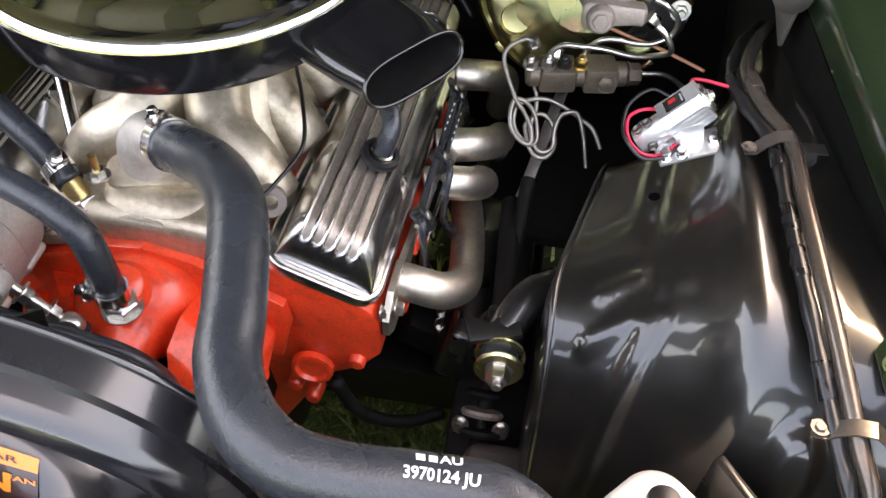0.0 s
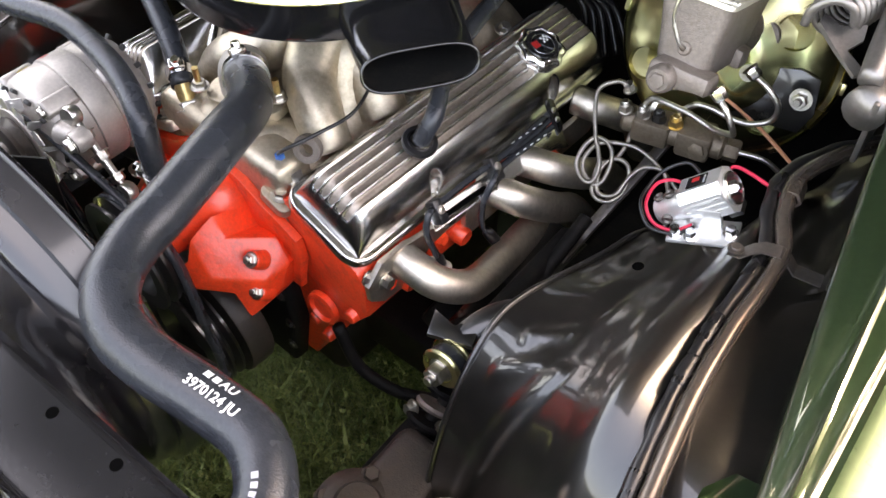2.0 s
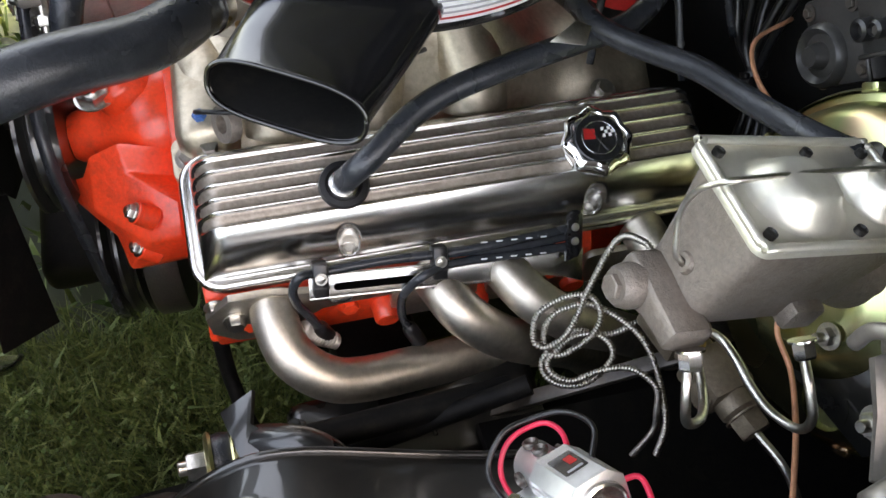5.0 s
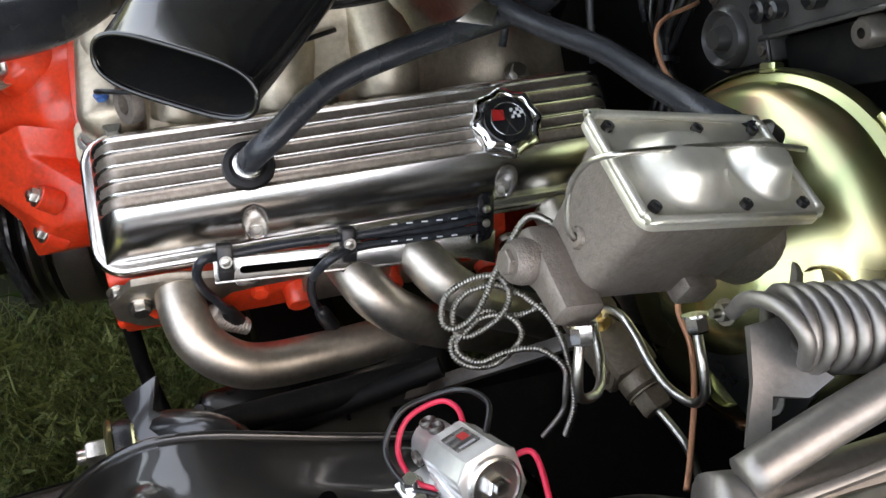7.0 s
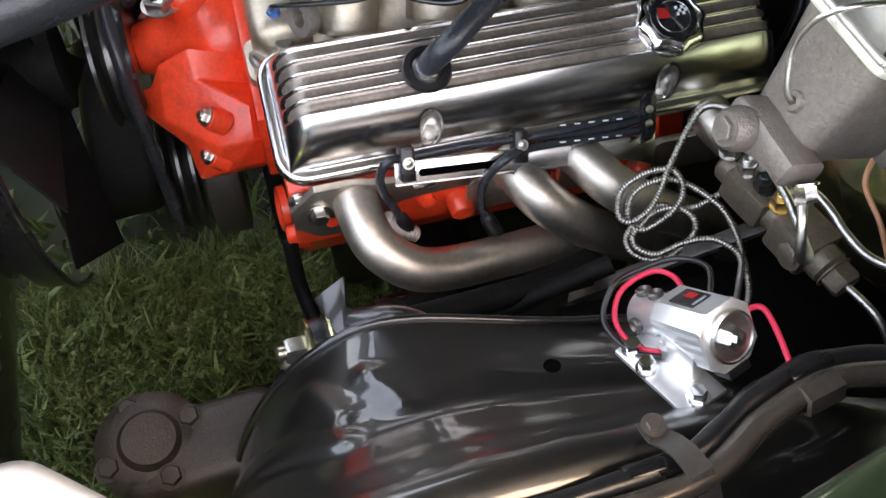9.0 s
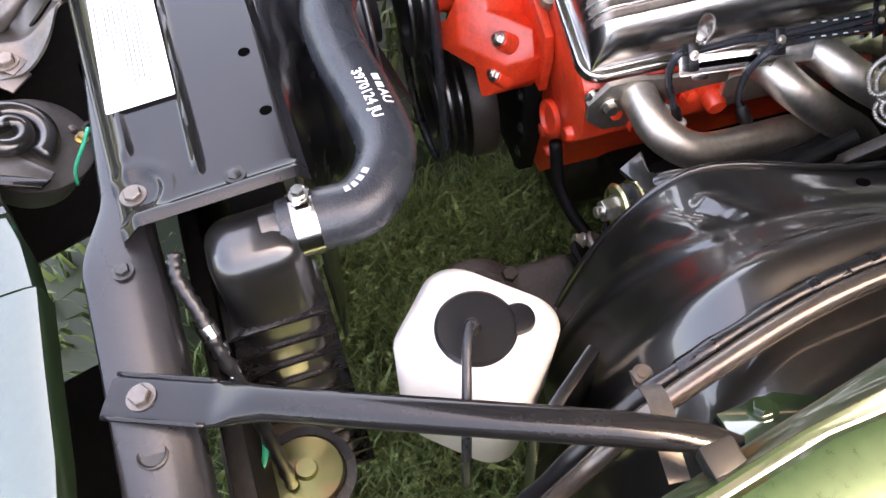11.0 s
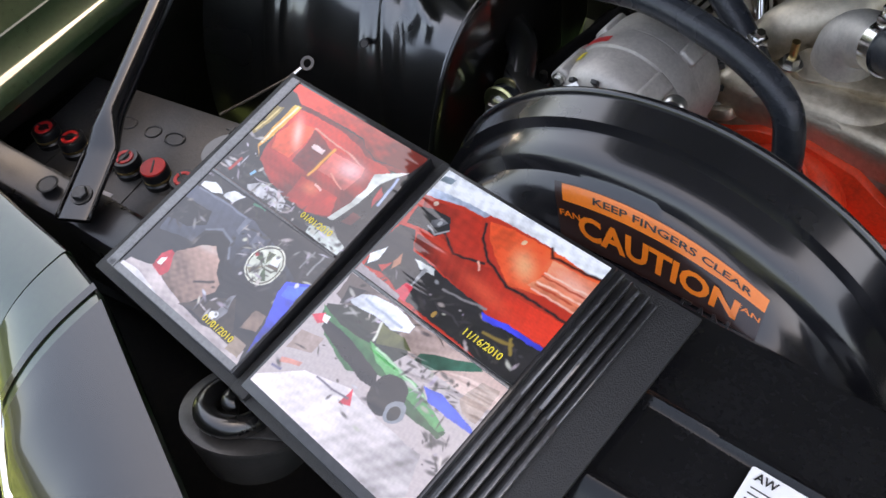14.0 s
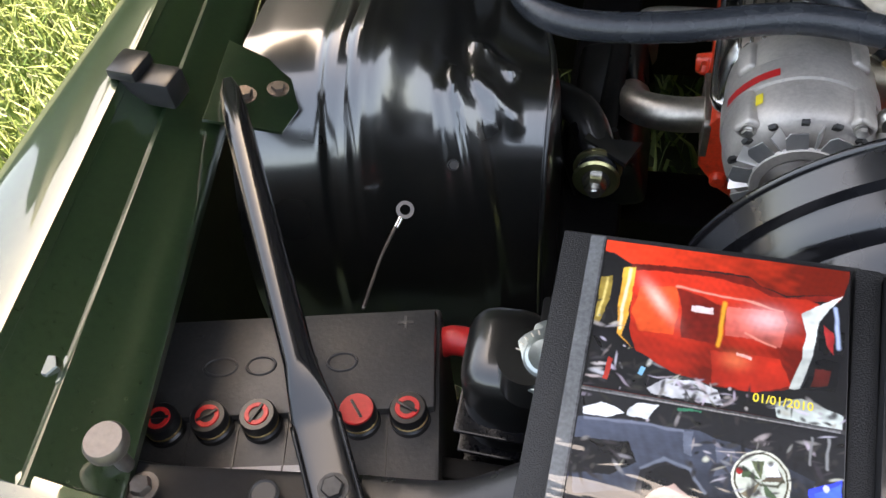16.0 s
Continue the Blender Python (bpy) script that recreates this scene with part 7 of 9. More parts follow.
# ---- firewall ----
def firewall():
    part("firewall", box((1.5, 0.04, 0.85), pose(0, 1.31, 0.52), 0.004), MATTE)
    w = bpy.data.objects["firewall"]
    tagged(w, "flat black firewall sheet behind the engine", "firewall", kind="structure")
    fl = link("floor_pan", box((1.6, 1.2, 0.02), pose(0, 1.92, 0.28)), MATTE)
    tagged(fl, "black floor pan behind the firewall", "floor pan", kind="structure")
    # added black sheet; stands for the shade below the booster
    apron = link("dark_backing", box((0.42, 0.46, 0.012), pose(0.62, 1.08, 0.44, -8, 0, 0)), MATTE)
    tagged(apron, "added black sheet for the darkness below the brake booster", "splash apron", kind="structure")
    cross = thing("front_crossmember", "black steel crossmember below the crank pulley", "crossmember")
    part("beam", box((0.36, 0.10, 0.06), pose(-0.24, 0.42, 0.22), 0.02, 3), MATTE, cross)
    cowl = link("cowl_panel", box((1.6, 0.35, 0.03), pose(0, 1.48, 0.93), 0.01), GREEN)
    tagged(cowl, "green cowl panel behind the engine bay", "cowl", kind="structure")
    ob = thing("wiper_motor", "black wiper motor box with bright screws on the firewall", "wiper motor")
    B = pose(0.304, 1.215, 0.783, 0, -50, 0)
    part("gear_plate", box((0.078, 0.075, 0.082), B @ pose(-0.0405, 0.042, 0.022), 0.004), DUSTYBLACK, ob)
    part("body", box((0.15, 0.085, 0.085), B @ pose(0.077, 0.036, 0.0445), 0.005), DUSTYBLACK, ob)
    part("lower_wall", box((0.15, 0.06, 0.05), B @ pose(0.077, 0.046, -0.026), 0.003), MATTE, ob)
    part("ledge", tube([B @ V(u, -0.008, 0.002) for u in (0.002, 0.04, 0.08, 0.12, 0.15)], 0.0022, 8, 2), DUSTYBLACK, ob)
    part("flange", tube([B @ V(-0.003, 0.003, w) for w in (-0.022, 0.0, 0.03, 0.062)], 0.002, 8, 2), DUSTYBLACK, ob)
    part("motor", lathe([(0, 0.018), (0.009, 0.018), (0.011, 0.014), (0.013, 0.006), (0.020, 0.004), (0.025, 0.010), (0.029, 0.006), (0.030, 0.0), (0.030, -0.03), (0, -0.03)], axis((0.258, 1.218, 0.746), (0.05, -1, 0.1)), 36), DUSTYBLACK, ob)
    for x, z, r in ((0.296, 0.811, 0.010), (0.310, 0.824, 0.008), (0.339, 0.859, 0.009), (0.365, 0.889, 0.009)):
        part("grommet", lathe([(0, 0.004), (r * 0.5, 0.004), (r * 0.7, 0.010), (r, 0.008), (r, -0.01), (0, -0.01)], axis((x, 1.205, z), (0, -1, 0)), 18), PLASTIC, ob)
    part("bright_stud", hexbolt((0.3105, 1.206, 0.823), (0, -1, 0), 0.005, 0.008, 0.008), CLIPSTEEL, ob)
    for u, w in ((-0.070, 0.052), (-0.012, 0.05), (-0.010, -0.008), (-0.066, -0.012)):
        part("screw", hexbolt(B @ V(u, 0.004, w), (0, -1, 0), 0.005, 0.005, 0.008), CLIPSTEEL, ob)
    part("round_cap", lathe([(0.004, 0.006), (0.010, 0.006), (0.012, 0.003), (0.0125, -0.01), (0, -0.01), (0, 0.002)], axis((0.392, 1.21, 0.868), (0, -1, 0)), 20), CLIPSTEEL, ob)
    h = thing("heater_box", "black heater box on the firewall", "heater box")
    part("case", box((0.42, 0.09, 0.26), pose(-0.40, 1.25, 0.72), 0.02, 3), SATIN, h)
    tie = V(0.164, 1.24, 0.629)
    for i in range(5):
        w = thing("harness_wire", "black insulated wire hanging down the firewall", "wire", group="firewall wires")
        up = V(0.098, 1.24, 0.653).lerp(V(0.162, 1.24, 0.712), i / 4) - tie
        low = V(0.196, 1.22, 0.602).lerp(V(0.24, 1.22, 0.63), ((i * 2) % 5) / 4) - tie
        o = V(-0.004 + 0.004 * (i % 3), 0.004 * (i // 2) - 0.004, 0.006 - 0.003 * i)
        part("wire", tube([tie + up * 1.9 + V(0, 0.035, 0), tie + up * 1.1 + V(0, 0.012, 0), tie + up * 0.5 + o, tie + o, tie + low * 0.5 + o, tie + low * 1.1, tie + low * 1.7 + V(0, -0.01, -0.05)], 0.0048, 10, 8), PLASTIC, w)
    t = thing("cable_tie", "black cable tie round the firewall wires", "cable tie")
    part("tie", lathe([(0.0125, -0.003), (0.0145, -0.003), (0.0145, 0.003), (0.0125, 0.003)], axis(tie, (0.6, -0.15, -0.5)), 18), PLASTIC, t)
    part("tie_head", box((0.006, 0.005, 0.006), axis(tie + V(0.004, -0.013, 0.006), (0.6, -0.15, -0.5)), 0.001), PLASTIC, t)
    d = thing("distributor", "distributor with a red cap and black plug wires", "distributor")
    part("cap", lathe([(0, 0), (0.052, 0), (0.054, 0.02), (0.045, 0.045), (0.03, 0.055), (0, 0.055)], pose(0.03, 1.13, 0.675), 32), REDPLASTIC, d)
    part("base", lathe([(0, 0), (0.04, 0), (0.05, 0.07), (0, 0.07)], pose(0.03, 1.13, 0.605), 28), MATTE, d)
    for i in range(8):
        a = radians(45 * i)
        part("tower", rod((0.03 + 0.034 * math.cos(a), 1.13 + 0.034 * math.sin(a), 0.715), (0.03 + 0.037 * math.cos(a), 1.13 + 0.037 * math.sin(a), 0.755), 0.008, 0.0065, 12), REDPLASTIC, d)
        e = V(0.03 + 0.037 * math.cos(a), 1.13 + 0.037 * math.sin(a), 0.75)
        part("plug_lead", tube([e, e + V(0.02 * math.cos(a), 0.02 * math.sin(a), 0.02), e + V(0.06 * math.cos(a), 0.05 * math.sin(a), 0.0), e + V(0.12 * math.cos(a), 0.08 * math.sin(a), -0.08)], 0.0042, 10, 6), RUBBER, d)


firewall()


def hood():
    ob = thing("hood", "open green hood panel tilted up behind the engine", "car hood")
    # unseen; larger than life to shade the bay and darken mirrored sky
    m = pose(0, 1.36, 0.98, -40, 0, 0)
    part("skin", box((1.70, 1.62, 0.012), m @ pose(0, -0.81, 0.02), 0.004), GREEN, ob)
    # brown panel and black ribs are made up for the mirrored streaks
    part("inner_panel", box((1.65, 1.56, 0.02), m @ pose(0, -0.81, 0.0), 0.006), UNDERHOOD, ob, "brown inner hood panel")
    for x, y, w, l, rz in ((0.66, -0.70, 0.10, 1.26, 0), (-0.66, -0.70, 0.10, 1.26, 0), (0, -0.12, 1.30, 0.10, 0), (0, -1.28, 1.30, 0.10, 0), (0.32, -0.70, 0.09, 1.22, 28), (-0.32, -0.70, 0.09, 1.22, -28), (0, -0.7, 0.12, 1.2, 0)):
        part("brace", box((w, l, 0.018), m @ pose(x, y, -0.016, 0, 0, rz), 0.006), SATIN, ob, "satin black stiffening rib")
    h = thing("spring_hinge", "natural steel hood hinge with a heavy coil spring", "hinge", at=BRAKES)
    part("spring", tube([V(0.590 + 0.0225 * math.cos(a) + a * 0.00035, 0.982 + a * 0.00145, 0.900 + 0.0225 * math.sin(a)) for a in np.linspace(0, 2 * math.pi * 17, 17 * 18)], 0.0045, 10, 1), HINGE, h)
    part("hook", tube([(0.590 + 0.0225, 0.982, 0.90), (0.606, 0.976, 0.921), (0.588, 0.970, 0.926), (0.572, 0.965, 0.912), (0.569, 0.964, 0.893)], 0.0048, 10, 6), HINGE, h)
    bm = bmesh.new()
    bm.faces.new([bm.verts.new(p) for p in ((0.581, 0.963, 0.898), (0.578, 0.994, 0.890), (0.598, 0.985, 0.888), (0.622, 0.998, 0.893), (0.626, 0.984, 0.884), (0.617, 0.969, 0.876), (0.646, 0.952, 0.870), (0.636, 0.943, 0.868), (0.606, 0.960, 0.878))])
    bmesh.ops.triangulate(bm, faces=bm.faces[:])
    bmesh.ops.solidify(bm, geom=bm.faces[:], thickness=0.0045)
    part("lower_arm", bm, HINGE, h)
    part("link_arm", tube([(0.655, 0.925, 0.885), (0.645, 0.98, 0.90), (0.635, 1.06, 0.925), (0.63, 1.18, 0.96)], 0.012, 12, 6), HINGE, h)
    part("side_plate", box((0.006, 0.30, 0.09), pose(0.672, 1.06, 0.86, 10, 0, 0), 0.002), HINGE, h)
    part("cup_arm", tube([(0.662, 0.91, 0.862), (0.67, 0.96, 0.86), (0.675, 1.05, 0.87)], 0.022, 14, 6), HINGE, h)


hood()


# ---- braces ----
def brace(a, b, label, up=(0, 0, 1)):
    ob = thing("fender_brace", label, "brace", group="fender braces")
    a, b = Vector(a), Vector(b)
    d = (b - a).normalized()
    side = d.cross(Vector(up)).normalized()
    u = side.cross(d)
    bm = bmesh.new()
    rings = []
    L = (b - a).length
    for s, w, h in ((-0.028, 0.037, 0.007), (0.05, 0.037, 0.007), (0.062, 0.036, 0.010), (0.078, 0.031, 0.019), (0.10, 0.026, 0.024), (L - 0.06, 0.025, 0.023), (L - 0.03, 0.024, 0.018), (L, 0.020, 0.010), (L + 0.02, 0.010, 0.004)):
        c, e = a + d * s + u * h * 0.5, (0.92 if 0.08 < s < L - 0.02 else 0.6)
        rings.append([bm.verts.new(c + side * (w / 2) * (abs(math.cos(t)) ** e * (1 if math.cos(t) > 0 else -1)) + u * (h / 2) * (abs(math.sin(t)) ** e * (1 if math.sin(t) > 0 else -1))) for t in np.linspace(0, 2 * math.pi, 24, endpoint=False)])
    for p, q in zip(rings, rings[1:]):
        for i in range(24):
            j = (i + 1) % 24
            bm.faces.new((p[i], p[j], q[j], q[i]))
    bm.faces.new(rings[0]), bm.faces.new(rings[-1])
    bmesh.ops.recalc_face_normals(bm, faces=bm.faces)
    part("tube", bm, ENAMEL if a.x < 0 else SATIN, ob, smooth=60)
    for w in (0.0180, -0.0180):
        part("rolled_edge", tube([a + d * s + side * w + u * 0.006 for s in (-0.026, 0.0, 0.03, 0.055)], 0.0022, 8, 3), SATIN, ob)
    part("bolt", hexbolt(a + u * 0.007, u, 0.0085, 0.007, 0.0115), DARKBOLT if a.x < 0 else CLIPSTEEL, ob)
    return ob


brace((0.568, 0.108, 0.727), (0.748, 0.472, 0.762), "dark grey tubular fender brace with a flattened bolted end")
brace((-0.533, 0.087, 0.704), (-0.724, 0.43, 0.768), "glossy black tubular brace with a flattened bolted end")


# ---- washer bottle ----
def washer_bottle():
    ob = thing("washer_bottle", "white plastic washer bottle with a dark round cap", "washer bottle")
    m = pose(0.552, 0.378, 0.646, 0, 3, 47) @ Matrix.Diagonal((1.10, 0.98, 1, 1))
    secs = [(0.0, 0.096, 0.03), (-0.004, 0.108, 0.032), (-0.016, 0.122, 0.032), (-0.12, 0.118, 0.03), (-0.17, 0.11, 0.03)]
    bm = bmesh.new()
    rings = [[bm.verts.new(m @ V(x, y, h)) for x, y in rounded(w, w, r, 7)] for h, w, r in secs]
    for a, b in zip(rings, rings[1:]):
        for i in range(len(a)):
            j = (i + 1) % len(a)
            bm.faces.new((a[i], b[i], b[j], a[j]))
    bm.faces.new(rings[0]), bm.faces.new(rings[-1][::-1])
    bmesh.ops.recalc_face_normals(bm, faces=bm.faces)
    part("bottle", bm, WHITE, ob, smooth=60)
    cap = part("cap", lathe([(0.036, 0), (0.037, 0.004), (0.034, 0.007), (0.02, 0.008), (0, 0.008)], pose(0.554, 0.375, 0.647, 0, 4, 0), 36), PLASTIC, ob, "dark brown plastic cap")
    part("cap_tab", prism(rounded(0.05, 0.03, 0.014), 0.006, pose(0.557, 0.404, 0.646, 0, 4, 92), 0.002), PLASTIC, cap)
    part("outlet", rod((0.556, 0.372, 0.652), (0.558, 0.370, 0.668), 0.0065, seg=14), PLASTIC, cap)
    part("hose", tube([(0.557, 0.371, 0.666), (0.563, 0.366, 0.672), (0.585, 0.356, 0.668), (0.615, 0.345, 0.655), (0.64, 0.335, 0.62), (0.65, 0.33, 0.55)], 0.0045, 12, 8), RUBBER, ob, "thin black washer hose")
    part("bracket", box((0.012, 0.10, 0.16), pose(0.635, 0.425, 0.57, 0, 0, 36), 0.003), GLOSS, ob)


washer_bottle()


# ---- latch and horns ----
def latch():
    ob = thing("hood_latch", "brown grey steel hood latch plate with slots", "hood latch")
    out = [(-0.06, -0.088), (0.125, -0.043), (0.142, -0.008), (0.142, 0.028), (0.128, 0.058), (0.105, 0.09), (0.07, 0.112), (-0.025, 0.112), (-0.03, 0.02), (-0.042, -0.04)]
    bm = bmesh.new()

    def zat(x, y):
        return 0.744 - 0.040 * (1 - smoothstep(0.03, 0.10, y)) - 0.012 * smoothstep(-0.02, -0.08, y) + 0.010 * math.exp(-(((x - 0.098 - 0.1 * y) / 0.010) ** 2)) + 0.008 * math.exp(-(((y + 0.03 + 0.1 * x) / 0.012) ** 2))

    def inside(x, y):
        c = False
        for (x0, y0), (x1, y1) in zip(out, out[1:] + out[:1]):
            if (y0 > y) != (y1 > y) and x < (x1 - x0) * (y - y0) / (y1 - y0) + x0:
                c = not c
        return c

    holes = [((0.029, 0.016), 0.019, 0.016), ((0.074, -0.013), 0.012, 0.009), ((0.072, 0.062), 0.008, 0.020)]
    n = 90
    grid = {}
    for i in range(n):
        for j in range(n):
            x, y = -0.08 + 0.26 * i / (n - 1), -0.09 + 0.21 * j / (n - 1)
            if inside(x, y) and not any(((x - h[0][0]) / h[1]) ** 2 + ((y - h[0][1]) / h[2]) ** 2 < 1 for h in holes):
                grid[i, j] = bm.verts.new((x, y, zat(x, y)))
    for i, j in list(grid):
        q = [(i, j), (i + 1, j), (i + 1, j + 1), (i, j + 1)]
        if all(k in grid for k in q):
            bm.faces.new([grid[k] for k in q])
    bmesh.ops.delete(bm, geom=[v for v in bm.verts if not v.link_faces], context="VERTS")
    for v in [v for v in bm.verts if v.is_boundary]:
        p, best = V(v.co.x, v.co.y), None
        for q0, q1 in zip(out, out[1:] + out[:1]):
            q0, q1 = V(*q0), V(*q1)
            d = q1 - q0
            c = q0 + d * max(0, min(1, (p - q0).dot(d) / d.dot(d)))
            if best is None or (c - p).length < (best - p).length:
                best = c
        for c0, ra, rb in holes:
            a = math.atan2((p.y - c0[1]) / rb, (p.x - c0[0]) / ra)
            c = V(c0[0] + ra * math.cos(a), c0[1] + rb * math.sin(a))
            if (c - p).length < (best - p).length:
                best = c
        if (best - p).length < 0.005:
            v.co = (best.x, best.y, zat(best.x, best.y))
    bmesh.ops.solidify(bm, geom=bm.faces[:], thickness=0.003)
    part("plate", bm, CLIPSTEEL, ob, smooth=60)
    part("catch", tube([(0.012, 0.042, 0.715), (0.026, 0.052, 0.730), (0.05, 0.048, 0.735), (0.064, 0.03, 0.728), (0.062, 0.012, 0.712), (0.048, 0.006, 0.70)], 0.010, 14, 8), CLIPSTEEL, ob)
    part("catch_bore", lathe([(0.0, 0), (0.012, 0), (0.016, 0.006), (0.02, 0.0), (0.02, -0.02)], axis((0.029, 0.016, 0.703), (0, 0, 1)), 24), CLIPSTEEL, ob)
    part("plate_bolt", hexbolt((0.082, 0.092, 0.743), (0, 0, 1), 0.010, 0.008, 0.014), CLIPSTEEL, ob)
    part("tab", box((0.048, 0.030, 0.003), pose(0.134, 0.010, 0.702, 0, 8, 48), 0.001), CLIPSTEEL, ob)
    part("tab_clip", box((0.026, 0.024, 0.003), pose(0.124, 0.020, 0.705, 0, 6, 48), 0.001), CLIPSTEEL, ob)
    part("tab_bolt", hexbolt((0.121, 0.016, 0.706), (0, 0, 1), 0.010, 0.008, 0.013), IRON, ob)


latch()


def horn(c, rz, label):
    ob = thing("horn", label, "horn", group="horns")
    m = Matrix.Translation(c) @ pose(0, 0, 0, -22, 8, rz)
    part("body", lathe([(0, -0.05), (0.045, -0.05), (0.056, -0.02), (0.058, -0.008), (0.061, -0.006), (0.061, -0.003), (0.054, -0.001), (0, 0.0)], m, 44), DUSTYBLACK, ob)
    part("spiral", tube([m @ V(-0.006 + (0.038 - 0.0033 * a) * math.cos(a + 0.6), -0.018 + (0.038 - 0.0033 * a) * math.sin(a + 0.6), 0.006 + 0.001 * a) for a in np.linspace(0, 10.0, 44)], 0.010, 14, 2, radius=lambda k: 0.0115 - 0.0045 * k), GLOSS, ob)
    part("mount_ring", lathe([(0.004, -0.001), (0.008, -0.001), (0.008, 0.0015), (0.004, 0.0015), (0.004, -0.001)], m @ pose(-0.010, 0.060, 0.0), 20), DUSTYBLACK, ob)
    part("terminal", hexbolt(m @ V(0.004, 0.048, 0.0), m.to_3x3() @ V(0, 0, 1), 0.005, 0.007), BRASS, ob)
    part("rivet", lathe([(0.005, 0), (0.004, 0.003), (0, 0.004)], m @ pose(-0.010, 0.043, 0), 14), CLIPSTEEL, ob)
    br = part("bracket", prism([(-0.01, -0.042), (0.036, -0.052), (0.062, 0.004), (0.055, 0.010)], 0.0025, m @ pose(0, 0, 0.004, 6, -8, 0), 0.0008), DUSTYBLACK, ob)
    part("folded_edge", prism([(0.036, -0.052), (0.062, 0.004), (0.070, -0.006), (0.048, -0.056)], 0.0025, m @ pose(0, 0, 0.003, 6, -8, 0), 0.0008), SATIN, br)
    return ob


horn(V(0.224, 0.026, 0.688), 8, "black spiral horn beside the hood latch")
horn(V(-0.225, 0.035, 0.690), 40, "black spiral horn under the photo album")
w = thing("green_wire", "thin green wire behind the horn", "wire")
part("wire", tube([(0.2685, 0.094, 0.727), (0.2698, 0.083, 0.710), (0.2710, 0.066, 0.685), (0.270, 0.058, 0.66)], 0.0021, 8, 6), GREENWIRE, w)


# ---- battery ----
def battery():
    ob = thing("battery", "dusty black car battery with six red vent caps", "battery")
    m = pose(-0.613, 0.185, 0.648, 0, 0, 11.4)
    part("case", box((0.262, 0.172, 0.20), m @ pose(0, 0, -0.1), 0.005), BATT, ob)
    part("top_step", box((0.254, 0.10, 0.012), m @ pose(0, 0.028, 0.004), 0.003), BATT, ob)
    for i in range(5):
        part("cell_seam", box((0.0015, 0.165, 0.0012), m @ pose(-0.086 + 0.043 * i, 0.0, 0.0006)), BATT, ob)
    for i in range(6):
        c = m @ pose(-0.106 + 0.0424 * i, -0.028, 0.0)
        cap = part("vent_cap", lathe([(0.0, 0), (0.017, 0), (0.017, 0.006), (0.0145, 0.008), (0.0145, 0.011), (0.0158, 0.012), (0.0158, 0.0205), (0.0145, 0.0225), (0, 0.0225)], c, 26), PLASTIC, ob, "black vent cap")
        part("brass_ring", lathe([(0.0146, 0.0082), (0.0156, 0.0086), (0.0156, 0.0108), (0.0146, 0.0112)], c, 26), BRASS, cap, "dull brass ring")
        part("red_insert", lathe([(0.0065, 0.0226), (0.0105 if i != 4 else 0.0145, 0.0226), (0.0100 if i != 4 else 0.014, 0.0238), (0.0065, 0.0238)] if i != 4 else [(0.0145, 0.0226), (0.014, 0.0245), (0, 0.0245)], c, 24), REDPLASTIC, cap, "red plastic insert")
        part("cap_slot", box((0.019, 0.0025, 0.001), c @ pose(0, 0, 0.0245, 0, 0, 30 * i), 0.0003), PLASTIC, cap)
    part("printed_band", box((0.075, 0.016, 0.0006), m @ pose(-0.012, -0.073, 0.0003)), GREYINK, ob)
    part("type_code", lettering("R89S", 0.014, m @ pose(-0.03, -0.073, 0.0009, 0, 0, 180), bold=0.0003), WHITEINK, ob, "white printed type code")
    for x in (0.005, 0.017):
        part("print_bar", box((0.009, 0.0025, 0.0004), m @ pose(x, -0.072, 0.0009)), WHITEINK, ob)
    for x, w in ((-0.065, 0.03), (-0.028, 0.026), (0.012, 0.02), (0.045, 0.026)):
        part("raised_mark", tube([m @ V(x + w / 2 * math.cos(a), 0.026 + 0.009 * math.sin(a), 0.0105) for a in np.linspace(0, 2 * math.pi, 14)], 0.0014, 6, 2), BATT, ob)
    part("plus_mark", lettering("+", 0.03, m @ pose(0.10, 0.062, 0.0108), depth=0.0006), BATT, ob)
    part("minus_mark", lettering("-", 0.03, m @ pose(-0.09, 0.062, 0.0108), depth=0.0006), BATT, ob)
    part("terminal_boot", tube([m @ V(0.13, 0.06, -0.02), m @ V(0.145, 0.058, -0.015), m @ V(0.165, 0.05, -0.02), m @ V(0.185, 0.03, -0.05)], 0.014, 14, 6), REDPLASTIC, ob, "red rubber terminal boot")
    tray = thing("battery_tray", "black steel battery tray", "battery tray")
    part("tray", box((0.29, 0.2, 0.012), m @ pose(0, 0, -0.207), 0.003), MATTE, tray)
    g = thing("ground_wire", "thin grey ground wire with a ring terminal", "wire")
    part("wire", tube([(-0.575, 0.285, 0.645), (-0.578, 0.32, 0.635), (-0.580, 0.36, 0.626), (-0.578, 0.392, 0.622), (-0.574, 0.408, 0.625)], 0.0018, 8, 8), CLIPSTEEL, g)
    part("ring_terminal", lathe([(0.0055, -0.001), (0.0095, -0.001), (0.0095, 0.001), (0.0055, 0.001), (0.0055, -0.001)], axis((-0.569, 0.423, 0.629), (0.2, -0.6, 0.8)), 22), CLIPSTEEL, g)
    part("crimp", rod((-0.575, 0.403, 0.623), (-0.572, 0.414, 0.626), 0.003, seg=10), ZINC, g)


battery()


